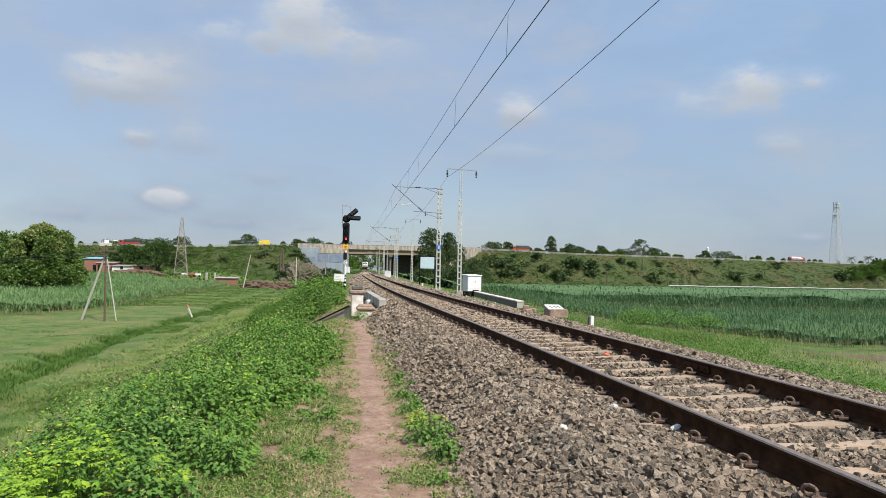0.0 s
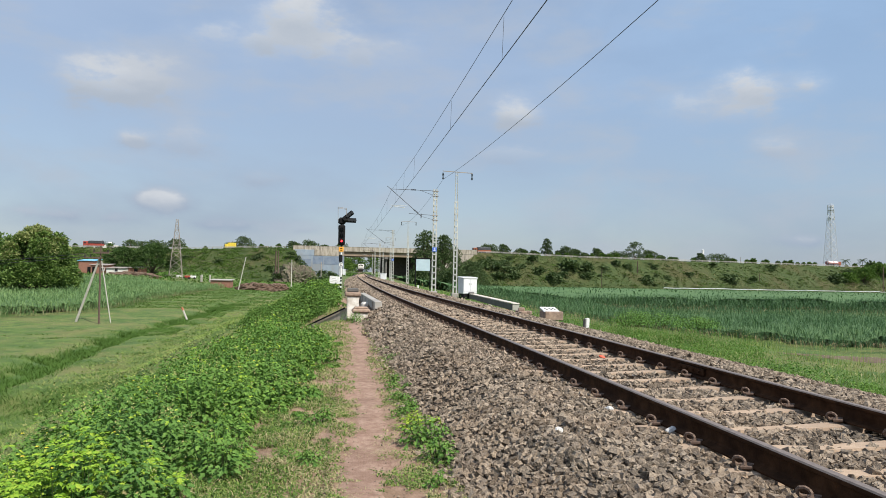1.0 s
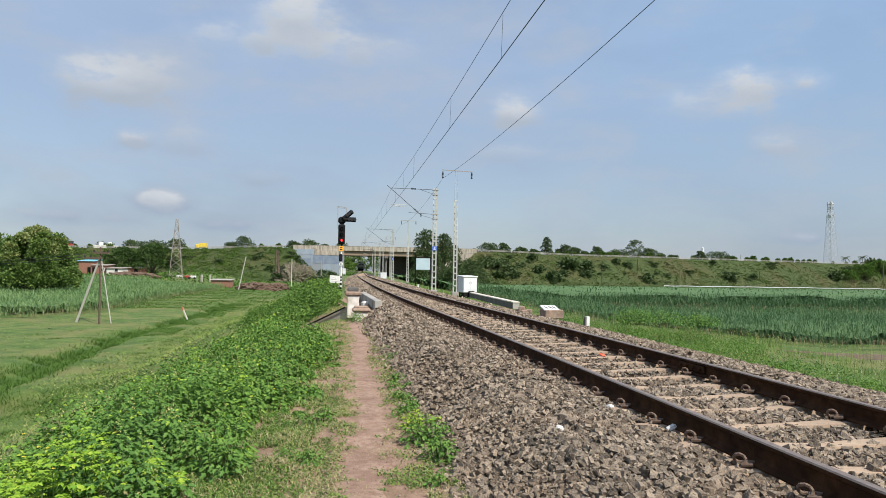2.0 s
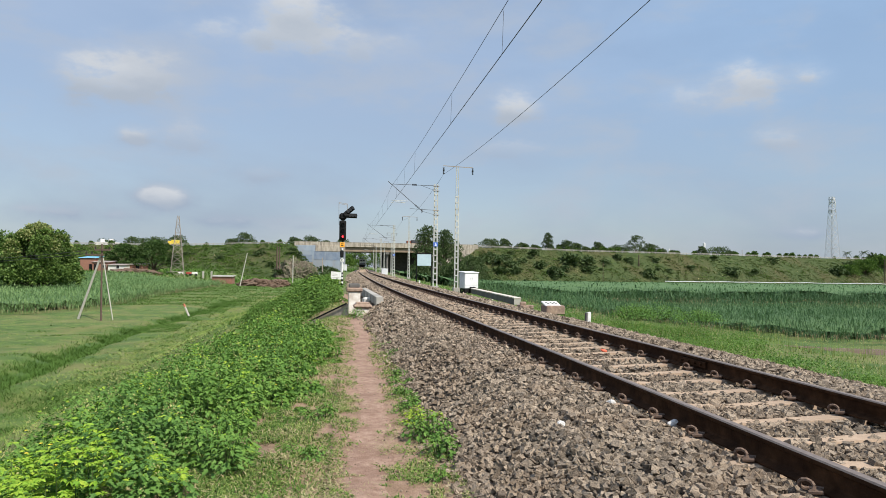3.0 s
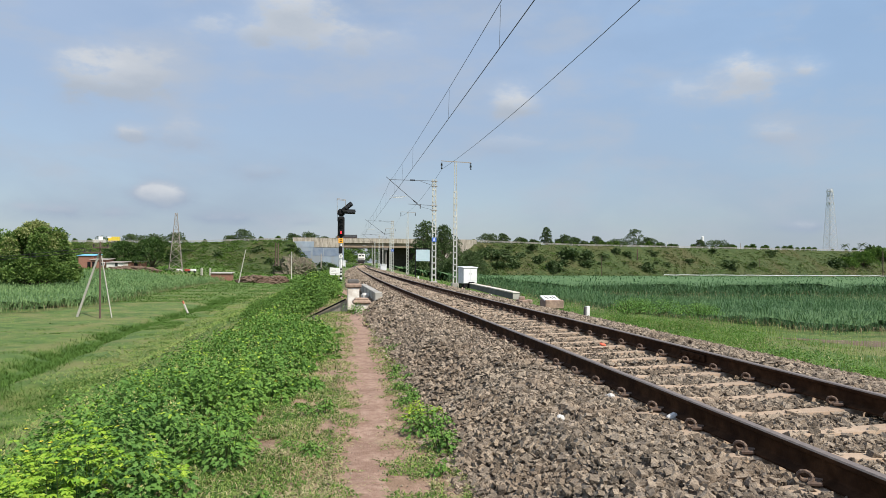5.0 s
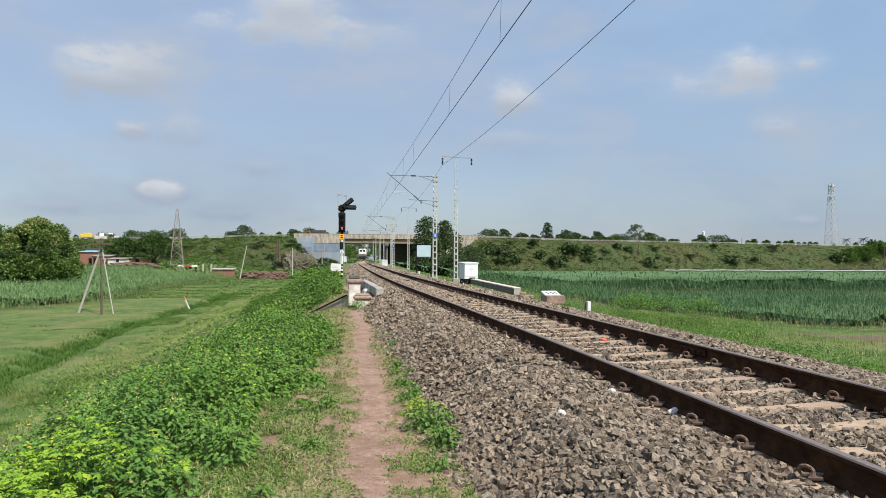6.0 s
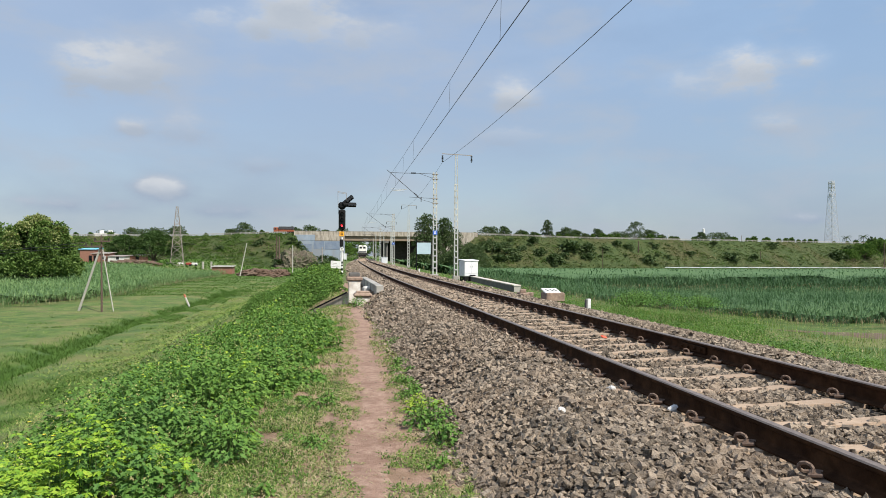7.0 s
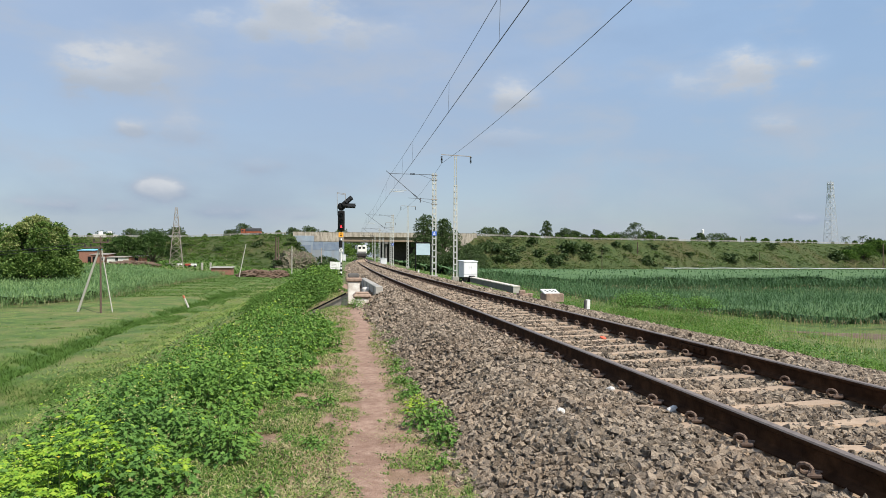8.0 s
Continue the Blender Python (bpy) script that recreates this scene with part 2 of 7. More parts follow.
M = {
    "grass_ground": surf("grass_ground", (0.046, 0.098, 0.017), (0.118, 0.182, 0.034), 0.9, 0.95, 1.0, 22, (0.195, 0.180, 0.066), 0.24, 0.7, lo=0.32, hi=0.68),
    "dirt": surf("red_dirt", (0.285, 0.172, 0.120), (0.430, 0.292, 0.218), 11, 0.95, 0.9, 45, (0.22, 0.125, 0.085), 2.2, 0.6),
    "turf": surf("thin_turf_on_dirt", (0.275, 0.165, 0.112), (0.395, 0.262, 0.190), 9, 0.95, 0.9, 45, (0.23, 0.150, 0.088), 1.8, 0.6),
    "dirt_red": surf("loose_red_soil", (0.105, 0.072, 0.052), (0.185, 0.128, 0.092), 4, 0.95, 1.0, 9, (0.13, 0.07, 0.045), 0.8, 0.5),
    "stone": surf("crushed_basalt", (0.034, 0.027, 0.020), (0.500, 0.402, 0.304), 30, 0.85, 1.0, 70, (0.26, 0.178, 0.116), 1.2, 0.30, island=0.68, spec=0.3),
    # bed soil, darkened so the shade between stones is in its colour
    "bed_gap_shade": surf("bed_gap_shade", (0.030, 0.024, 0.018), (0.085, 0.068, 0.052), 26, 0.95, 1.0, 34),
    "pale_stone": surf("pale_stone", (0.55, 0.53, 0.50), (0.75, 0.73, 0.70), 20, 0.8, 0.4),
    "rail_side": surf("rusty_rail_side", (0.036, 0.016, 0.007), (0.085, 0.041, 0.020), 9, 0.85, 0.3, 60, (0.022, 0.011, 0.007), 2.4, 0.6, spec=0.08),
    "rail_top": surf("worn_rail_head", (0.20, 0.150, 0.120), (0.28, 0.22, 0.18), 30, 0.45, 0.0, metal=0.3),
    "sleeper": surf("weathered_concrete_sleeper", (0.385, 0.276, 0.190), (0.515, 0.382, 0.272), 10, 0.9, 0.3, 60, (0.30, 0.22, 0.165), 2.0, 0.6, random_ob=0.3),
    "clip": surf("rusted_spring_clip", (0.13, 0.085, 0.062), (0.22, 0.15, 0.11), 40, 0.75, 0.2, metal=0.1),
    "galv": surf("galvanised_steel", (0.42, 0.43, 0.40), (0.58, 0.59, 0.55), 6, 0.6, 0.1, 20, (0.29, 0.28, 0.25), 1.5, 0.45, metal=0.2),
    "wire": surf("dark_wire", (0.015, 0.015, 0.018), (0.03, 0.03, 0.03), 20, 0.6),
    "insulator": surf("dark_insulator", (0.018, 0.012, 0.012), (0.035, 0.025, 0.02), 20, 0.3),
    "black": surf("matt_black_paint", (0.006, 0.006, 0.007), (0.014, 0.014, 0.014), 12, 0.7, 0.1, spec=0.2),
    "white": surf("white_paint", (0.72, 0.72, 0.70), (0.82, 0.82, 0.80), 6, 0.6, 0.1, 30, (0.55, 0.52, 0.46), 2.2, 0.5),
    "whitewash": surf("flaking_whitewash", (0.62, 0.56, 0.48), (0.80, 0.76, 0.70), 5, 0.9, 0.4, 25, (0.42, 0.30, 0.22), 3.0, 0.7),
    "cap": surf("weathered_cap_stone", (0.26, 0.18, 0.13), (0.40, 0.29, 0.22), 7, 0.9, 0.6, 30, (0.16, 0.11, 0.09), 3.0, 0.6),
    "concrete": surf("grey_concrete", (0.36, 0.34, 0.30), (0.48, 0.455, 0.41), 3, 0.9, 0.3, 20, (0.26, 0.24, 0.21), 0.7, 0.6),
    "concrete_warm": surf("stained_bridge_concrete", (0.33, 0.285, 0.225), (0.50, 0.45, 0.375), 1.1, 0.9, 0.3, 8, (0.17, 0.145, 0.12), 0.5, 0.75, stretch=(1.6, 1.6, 0.35)),
    "girder": surf("bridge_girder_concrete", (0.22, 0.165, 0.118), (0.30, 0.23, 0.165), 0.8, 0.9, 0.2, 8, (0.25, 0.19, 0.14), 0.3, 0.6),
    "dark_concrete": surf("dark_pier_concrete", (0.10, 0.095, 0.09), (0.16, 0.15, 0.14), 1.0, 0.9, 0.3, 8),
    "blue_wall": surf("blue_washed_wall", (0.235, 0.290, 0.350), (0.315, 0.370, 0.430), 0.6, 0.9, 0.2, 8, (0.24, 0.255, 0.265), 0.3, 0.8, stretch=(1, 1, 0.5)),
    "blue_patch": surf("fresh_blue_paint", (0.150, 0.195, 0.265), (0.195, 0.245, 0.320), 0.7, 0.9, 0.2, 8, (0.24, 0.28, 0.33), 0.4, 0.7),
    "pipe": surf("pale_pipe", (0.60, 0.63, 0.66), (0.72, 0.75, 0.78), 0.4, 0.5, 0.1),
    "orange": surf("signal_orange", (0.85, 0.36, 0.02), (0.95, 0.45, 0.04), 8, 0.6),
    "blue_plate": surf("blue_plate", (0.05, 0.14, 0.55), (0.08, 0.20, 0.65), 8, 0.5),
    "board": surf("pale_board", (0.42, 0.54, 0.60), (0.50, 0.62, 0.68), 1.2, 0.5),
    "cabinet": surf("white_cabinet_paint", (0.66, 0.67, 0.68), (0.76, 0.77, 0.78), 2, 0.5, 0.05, 10, (0.56, 0.56, 0.55), 1.5, 0.4),
    "brick": surf("red_brick", (0.24, 0.11, 0.075), (0.34, 0.17, 0.12), 6, 0.9, 0.4, 14, (0.24, 0.12, 0.09), 0.9, 0.5),
    "tarp_blue": surf("blue_tarpaulin", (0.16, 0.50, 0.72), (0.22, 0.60, 0.82), 1.0, 0.6),
    "tin": surf("rusted_tin_roof", (0.30, 0.27, 0.25), (0.42, 0.38, 0.35), 1.2, 0.6, 0.3, 6, (0.24, 0.14, 0.10), 0.6, 0.5),
    "plaster": surf("pale_plaster", (0.60, 0.57, 0.52), (0.72, 0.70, 0.65), 0.7, 0.9, 0.1),
    "dark_glass": surf("dark_window_glass", (0.012, 0.014, 0.016), (0.025, 0.028, 0.03), 3, 0.12),
    "pole_wood": surf("weathered_pole", (0.085, 0.055, 0.042), (0.14, 0.095, 0.075), 8, 0.9, 0.3),
    "pole_grey": surf("pale_concrete_pole", (0.46, 0.43, 0.39), (0.56, 0.53, 0.48), 6, 0.9, 0.2),
    "tower": surf("galvanised_tower", (0.52, 0.53, 0.54), (0.64, 0.65, 0.66), 2, 0.5, metal=0.2),
    "tower_old": surf("dull_pylon_steel", (0.26, 0.22, 0.19), (0.36, 0.32, 0.28), 2, 0.7),
    "bark": surf("bark", (0.07, 0.050, 0.035), (0.13, 0.10, 0.07), 5, 0.95, 0.6, stretch=(1, 1, 0.3)),
    "road": surf("asphalt", (0.045, 0.045, 0.045), (0.065, 0.063, 0.06), 3, 0.9, 0.2),
    "slope": surf("embankment_soil", (0.030, 0.055, 0.012), (0.062, 0.084, 0.022), 0.5, 0.95, 1.0, 3, (0.115, 0.070, 0.037), 0.06, 0.35),
    # soil nearly black, with the shade below the deck in its colour
    "shade_soil": surf("shade_soil_under_bridge", (0.035, 0.030, 0.025), (0.060, 0.052, 0.045), 1.0, 0.95, 0.3, 8),
    "rubble_soil": surf("stony_grey_soil", (0.085, 0.070, 0.050), (0.19, 0.16, 0.12), 2.2, 0.95, 1.0, 4, (0.060, 0.085, 0.028), 0.45, 0.75),
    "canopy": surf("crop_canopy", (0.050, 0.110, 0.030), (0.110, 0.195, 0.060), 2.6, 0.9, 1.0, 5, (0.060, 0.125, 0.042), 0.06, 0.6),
    # leaves
    "weed": surf("weed_leaf", (0.068, 0.165, 0.027), (0.215, 0.365, 0.068), 1.2, 0.6, c3=(0.056, 0.150, 0.038), scale3=0.6, amount3=0.5, island=0.7, through_light=0.18, spec=0.25),
    "weed_mid": surf("oval_weed_leaf", (0.14, 0.30, 0.026), (0.33, 0.49, 0.052), 1.2, 0.6, island=0.8, through_light=0.22, spec=0.25),
    "weed_stem": surf("weed_stem", (0.06, 0.10, 0.03), (0.10, 0.13, 0.045), 6, 0.8, spec=0.2),
    "bud": surf("pale_flower_bud", (0.34, 0.36, 0.13), (0.55, 0.50, 0.20), 3, 0.7, island=0.8, through_light=0.2),
    "weed_light": surf("young_weed_leaf", (0.22, 0.37, 0.034), (0.42, 0.53, 0.065), 1.2, 0.6, island=0.8, through_light=0.24, spec=0.25),
    "flower": surf("yellow_flower", (0.70, 0.55, 0.04), (0.80, 0.66, 0.10), 3, 0.7, island=0.8, through_light=0.2),
    "grass": surf("grass_blade", (0.138, 0.235, 0.045), (0.300, 0.385, 0.098), 0.8, 0.8, c3=(0.32, 0.29, 0.125), scale3=0.6, amount3=0.45, island=0.7, through_light=0.15, spec=0.2),
    "creeper": surf("creeping_weed_leaf", (0.100, 0.200, 0.038), (0.290, 0.385, 0.100), 1.2, 0.7, island=0.8, through_light=0.15, spec=0.2),
    "dry_grass": surf("dry_grass_blade", (0.33, 0.285, 0.140), (0.50, 0.445, 0.250), 1, 0.85, island=0.8, through_light=0.15, spec=0.2),
    "ditch_turf": surf("lush_ditch_turf", (0.038, 0.085, 0.016), (0.075, 0.140, 0.028), 6, 0.9, 0.8, 14, (0.09, 0.145, 0.034), 0.5, 0.4),
    "dark_grass": surf("lush_ditch_grass", (0.052, 0.118, 0.020), (0.120, 0.210, 0.042), 1, 0.8, island=0.7, through_light=0.15, spec=0.2),
    "cane": surf("cane_leaf", (0.105, 0.200, 0.062), (0.250, 0.360, 0.140), 0.5, 0.6, c3=(0.085, 0.180, 0.060), scale3=0.08, amount3=0.5, island=0.75, through_light=0.2, spec=0.3),
    "cane_right": surf("dense_cane_leaf", (0.034, 0.092, 0.032), (0.118, 0.212, 0.080), 0.5, 0.6, c3=(0.042, 0.108, 0.040), scale3=0.07, amount3=0.5, island=0.8, through_light=0.18, spec=0.3),
    "dead_leaf": surf("dry_cane_leaf", (0.26, 0.20, 0.10), (0.36, 0.29, 0.16), 1, 0.8, island=0.8),
    "tree": surf("tree_leaf", (0.045, 0.105, 0.020), (0.190, 0.280, 0.064), 0.5, 0.6, island=0.75, through_light=0.2, spec=0.3),
    "tree_dark": surf("dark_tree_leaf", (0.026, 0.066, 0.014), (0.090, 0.155, 0.036), 0.5, 0.6, island=0.75, through_light=0.15, spec=0.3),
    "tree_pale": surf("flowering_tree_leaf", (0.24, 0.29, 0.09), (0.42, 0.44, 0.18), 0.6, 0.6, island=0.8, through_light=0.25),
    "tree_far": surf("far_tree_leaf", (0.040, 0.080, 0.022), (0.105, 0.150, 0.048), 0.4, 0.7, island=0.75, through_light=0.2),
    "scrub": surf("scrub_leaf", (0.045, 0.108, 0.018), (0.150, 0.235, 0.046), 0.4, 0.7, island=0.75, through_light=0.15, spec=0.2),
    "scrub_dry": surf("dry_scrub_leaf", (0.042, 0.076, 0.015), (0.118, 0.148, 0.040), 0.4, 0.8, island=0.75, through_light=0.12, spec=0.2),
    "loco": surf("cream_loco_paint", (0.78, 0.76, 0.68), (0.84, 0.82, 0.75), 1.2, 0.45),
    "loco_under": surf("grimy_underframe", (0.025, 0.022, 0.02), (0.05, 0.045, 0.04), 3, 0.8),
    "loco_grey": surf("grey_roof_paint", (0.10, 0.10, 0.10), (0.15, 0.15, 0.15), 2, 0.6),
    "truck_orange": surf("orange_truck_paint", (0.26, 0.070, 0.030), (0.33, 0.100, 0.042), 1.2, 0.6),
    "truck_red": surf("red_truck_paint", (0.33, 0.055, 0.038), (0.42, 0.08, 0.055), 1.2, 0.5),
    "tarp_dark": surf("dark_tarpaulin", (0.035, 0.038, 0.042), (0.07, 0.072, 0.078), 1.5, 0.8, 0.6, 4),
    "truck_yellow": surf("yellow_truck_paint", (0.75, 0.55, 0.05), (0.82, 0.62, 0.08), 1.2, 0.5),
    "truck_white": surf("white_truck_paint", (0.70, 0.70, 0.69), (0.78, 0.78, 0.77), 1.2, 0.5),
    "rubber": surf("rubber", (0.015, 0.015, 0.015), (0.03, 0.03, 0.03), 6, 0.85),
    "orange_cap": surf("faded_red_paint", (0.50, 0.14, 0.08), (0.60, 0.20, 0.12), 6, 0.8),
    "red_litter": surf("red_wrapper", (0.65, 0.10, 0.05), (0.75, 0.16, 0.08), 6, 0.6),
    "lamp_red": glow("lit_red_lamp", (1.0, 0.03, 0.04), 6.0),
    "lens": surf("dark_lens", (0.02, 0.02, 0.022), (0.03, 0.03, 0.03), 6, 0.15),
}


# ---------------------------------------------------------------- mesh helpers
def link_mesh(name, me, material, parent=None, label="", smooth=False):
    for mt in (material if isinstance(material, (list, tuple)) else [material]):
        me.materials.append(mt)
    me.polygons.foreach_set("use_smooth", [smooth] * len(me.polygons))
    ob = new(name, me)
    if parent is not None:
        ob.parent = parent
    if label:
        ob["label"] = label
    return ob


def part(name, bm, material, parent=None, label="", smooth=False):
    me = bpy.data.meshes.new(name)
    bmesh.ops.recalc_face_normals(bm, faces=bm.faces)
    bm.to_mesh(me)
    bm.free()
    return link_mesh(name, me, material, parent, label, smooth)


def thing(name, label, category, m=None, group="", kind=""):
    ob = new(name)
    ob.empty_display_size = 0.2
    if m is not None:
        ob.matrix_world = m
    return tagged(ob, label, category, group, kind)


def box(bm, size, at=(0, 0, 0), turn=(0, 0, 0), bevel=0.0, taper=1.0):
    """A box with its base at z = at.z; taper narrows the top."""
    r = bmesh.ops.create_cube(bm, size=1.0)
    vs = r["verts"]
    for v in vs:
        k = taper if v.co.z > 0 else 1.0
        v.co = Vector((v.co.x * size[0] * k, v.co.y * size[1] * k, (v.co.z + 0.5) * size[2]))
    if bevel > 0:
        es = list({e for v in vs for e in v.link_edges})
        got = bmesh.ops.bevel(bm, geom=es, offset=bevel, segments=1, affect="EDGES", profile=0.5)
        vs = list({v for f in got["faces"] for v in f.verts} | {v for v in vs if v.is_valid})
    bmesh.ops.transform(bm, matrix=pose(*at, *turn), verts=vs)
    return bm


def rod(bm, a, b, r1, r2=None, seg=8):
    a, b = Vector(a), Vector(b)
    d = b - a
    m = Matrix.Translation((a + b) / 2) @ d.to_track_quat("Z", "Y").to_matrix().to_4x4()
    bmesh.ops.create_cone(bm, cap_ends=True, segments=seg, radius1=r1, radius2=r1 if r2 is None else r2, depth=d.length, matrix=m)
    return bm


def bar(bm, a, b, w, h):
    """A rectangular bar from a to b."""
    a, b = Vector(a), Vector(b)
    d = b - a
    m = Matrix.Translation((a + b) / 2) @ d.to_track_quat("Z", "Y").to_matrix().to_4x4() @ Matrix.Diagonal((w, h, d.length, 1))
    bmesh.ops.create_cube(bm, size=1.0, matrix=m)
    return bm


def B():
    return bmesh.new()


def raw_mesh(name, verts, loops, sizes, mats=None):
    """A mesh from arrays: vertices, the corners of all faces in a row, the corner count of each face."""
    me = bpy.data.meshes.new(name)
    verts, loops, sizes = np.asarray(verts, np.float32), np.asarray(loops, np.int32), np.asarray(sizes, np.int32)
    me.vertices.add(len(verts))
    me.vertices.foreach_set("co", verts.ravel())
    me.loops.add(len(loops))
    me.loops.foreach_set("vertex_index", loops)
    me.polygons.add(len(sizes))
    me.polygons.foreach_set("loop_start", np.concatenate([[0], np.cumsum(sizes)[:-1]]).astype(np.int32))
    if mats is not None:
        me.polygons.foreach_set("material_index", np.asarray(mats, np.int32))
    me.update(calc_edges=True)
    me.validate()
    return me


rng = np.random.default_rng(7)


def unit(v):
    return v / (np.linalg.norm(v, axis=1)[:, None] + 1e-9)


def leaf_arrays(pos, out, length, width, fold=0.25):
    """Folded leaves of two faces: pos (n,3), direction (n,3), sizes (n)."""
    n = len(pos)
    d = unit(out)
    ref = rng.normal(size=(n, 3)) * 0.4 + np.array([0, 0, 1.0])
    side = unit(np.cross(d, ref))
    up = np.cross(side, d)
    L, W = length[:, None], width[:, None]
    a = pos
    mid = pos + d * L * 0.5
    tip = pos + d * L - up * L * 0.12
    l = mid - side * W * 0.5 + up * W * fold
    r = mid + side * W * 0.5 + up * W * fold
    v = np.stack([a, l, tip, r], 1).reshape(-1, 3)
    i = np.arange(n)[:, None] * 4
    f = np.concatenate([i, i + 1, i + 2, i, i + 2, i + 3], 1).reshape(-1)
    return v, f, np.full(2 * n, 3)


LOBES = [(0, 0, 0), (0.30, -0.46, 0.07), (0.44, -0.20, 0.03), (0.74, -0.36, 0.02), (0.76, -0.13, -0.03), (1.0, 0, -0.14),
         (0.76, 0.13, -0.03), (0.74, 0.36, 0.02), (0.44, 0.20, 0.03), (0.30, 0.46, 0.07), (0.55, 0, -0.03)]
LOBE_FACES = [(0, 1, 2), (0, 2, 10), (2, 3, 4), (2, 4, 10), (4, 5, 10), (10, 5, 6), (10, 6, 8), (6, 7, 8), (0, 10, 8), (0, 8, 9)]


def lobed_arrays(pos, out, length, width):
    """Leaves with five lobes, cupped, the tip bent down."""
    n = len(pos)
    d = unit(out)
    side = unit(np.cross(d, rng.normal(size=(n, 3)) * 0.35 + np.array([0, 0, 1.0])))
    up = np.cross(side, d)
    t = np.array(LOBES)
    v = (pos[:, None] + d[:, None] * (length[:, None] * t[None, :, 0])[..., None] + side[:, None] * (width[:, None] * t[None, :, 1])[..., None]
         + up[:, None] * (length[:, None] * t[None, :, 2])[..., None])
    f = (np.arange(n)[:, None, None] * len(t) + np.array(LOBE_FACES)[None]).reshape(-1)
    return v.reshape(-1, 3), f, np.full(n * len(LOBE_FACES), 3)


def plant_places(base, h, r, per):
    """Leaf places, directions and height shares on bushy plants: base (n,3), height and radius (n), leaves on each."""
    n = len(base)
    f = 0.18 + 0.82 * rng.random((n, per)) ** 0.75
    a = rng.uniform(0, 6.28, (n, 1)) + np.arange(per)[None] * 2.4 + rng.normal(0, 0.3, (n, per))
    rr = r[:, None] * (1.0 - 0.72 * f ** 1.6) * rng.uniform(0.35, 1.1, (n, per))
    p = np.stack([base[:, 0, None] + rr * np.cos(a), base[:, 1, None] + rr * np.sin(a), base[:, 2, None] + h[:, None] * f], -1)
    out = np.stack([np.cos(a), np.sin(a), -0.75 + 0.55 * f + rng.normal(0, 0.30, (n, per))], -1)
    return p.reshape(-1, 3), out.reshape(-1, 3), f.reshape(-1)


def blade_arrays(pos, height, width, lean, droop=0.0):
    """Grass or cane blades that bend over: five vertices each."""
    n = len(pos)
    a = rng.uniform(0, 2 * math.pi, n)
    h = np.stack([np.cos(a), np.sin(a), 0 * a], 1)
    side = np.stack([-h[:, 1], h[:, 0], 0 * a], 1) * width[:, None] * 0.5
    up = np.array([0, 0, 1.0])
    H, Ln = height[:, None], lean[:, None]
    mid = pos + up * H * 0.6 + h * H * Ln * 0.35
    tip = pos + up * H * (1.0 - droop * Ln) + h * H * Ln
    v = np.stack([pos - side * 0.7, pos + side * 0.7, mid + side, mid - side, tip], 1).reshape(-1, 3)
    i = np.arange(n)[:, None] * 5
    quads = np.concatenate([i, i + 1, i + 2, i + 3, i + 3, i + 2, i + 4], 1)
    return v, quads.reshape(-1), np.tile([4, 3], n)


def sliver_arrays(pos, height, width, lean):
    """Small far blades of one face each."""
    n = len(pos)
    a = rng.uniform(0, 2 * math.pi, n)
    h = np.stack([np.cos(a), np.sin(a), 0 * a], 1)
    side = np.stack([-h[:, 1], h[:, 0], 0 * a], 1) * width[:, None] * 0.75
    tip = pos + np.array([0, 0, 1.0]) * (height * (1 - 0.25 * np.minimum(lean, 2)))[:, None] + h * (height * lean)[:, None]
    return np.stack([pos - side, pos + side, tip], 1).reshape(-1, 3), np.arange(3 * n), np.full(n, 3)


def kite_arrays(pos, height, width, lean, droop=0.5):
    """Cane leaves that bend over, two faces each."""
    n = len(pos)
    a = rng.uniform(0, 2 * math.pi, n)
    h = np.stack([np.cos(a), np.sin(a), 0 * a], 1)
    side = np.stack([-h[:, 1], h[:, 0], 0 * a], 1) * width[:, None] * 0.6
    up = np.array([0, 0, 1.0])
    mid = pos + up * (height * 0.62)[:, None] + h * (height * lean * 0.35)[:, None]
    tip = pos + up * (height * (1 - droop * lean))[:, None] + h * (height * lean)[:, None]
    v = np.stack([pos, mid + side, tip, mid - side], 1).reshape(-1, 3)
    i = np.arange(n)[:, None] * 4
    return v, np.concatenate([i, i + 1, i + 3, i + 1, i + 2, i + 3], 1).reshape(-1), np.full(2 * n, 3)


def join(chunks):
    """Joins (verts, loops, sizes, material index) chunks."""
    vs, ls, ss, ms, base = [], [], [], [], 0
    for v, l, s, m in chunks:
        vs.append(v), ls.append(l + base), ss.append(s), ms.append(np.full(len(s), m))
        base += len(v)
    return np.concatenate(vs), np.concatenate(ls), np.concatenate(ss), np.concatenate(ms)


def bumps(x, y, scale, seed=0):
    """Smooth cheap noise in -1..1 on arrays."""
    k = 1.0 / scale
    g = np.random.default_rng(100 + seed)
    t = 0
    for i in range(6):
        a, p = g.uniform(0, 6.28), g.uniform(0, 6.28)
        f = k * g.uniform(0.6, 1.9)
        t = t + np.sin((x * math.cos(a) + y * math.sin(a)) * f * 3.1 + p)
    return t / 3.2


# ---------------------------------------------------------------- the line of the track
S = np.linspace(-60, 460, 2601)
KNOTS, BENDS = [0, 25, 60, 110, 180, 280], [-0.00421, 0.00127, 0.00002, 0.00042, 0.00002, -0.00008]
_k = np.where(S < 0, -0.0012, np.interp(S, KNOTS, BENDS))
HEAD = np.concatenate([[0], np.cumsum((_k[1:] + _k[:-1]) / 2 * np.diff(S))])
HEAD += radians(-7.535) - np.interp(0, S, HEAD)
CX = np.concatenate([[0], np.cumsum(np.sin((HEAD[1:] + HEAD[:-1]) / 2) * np.diff(S))])
CY = np.concatenate([[0], np.cumsum(np.cos((HEAD[1:] + HEAD[:-1]) / 2) * np.diff(S))])
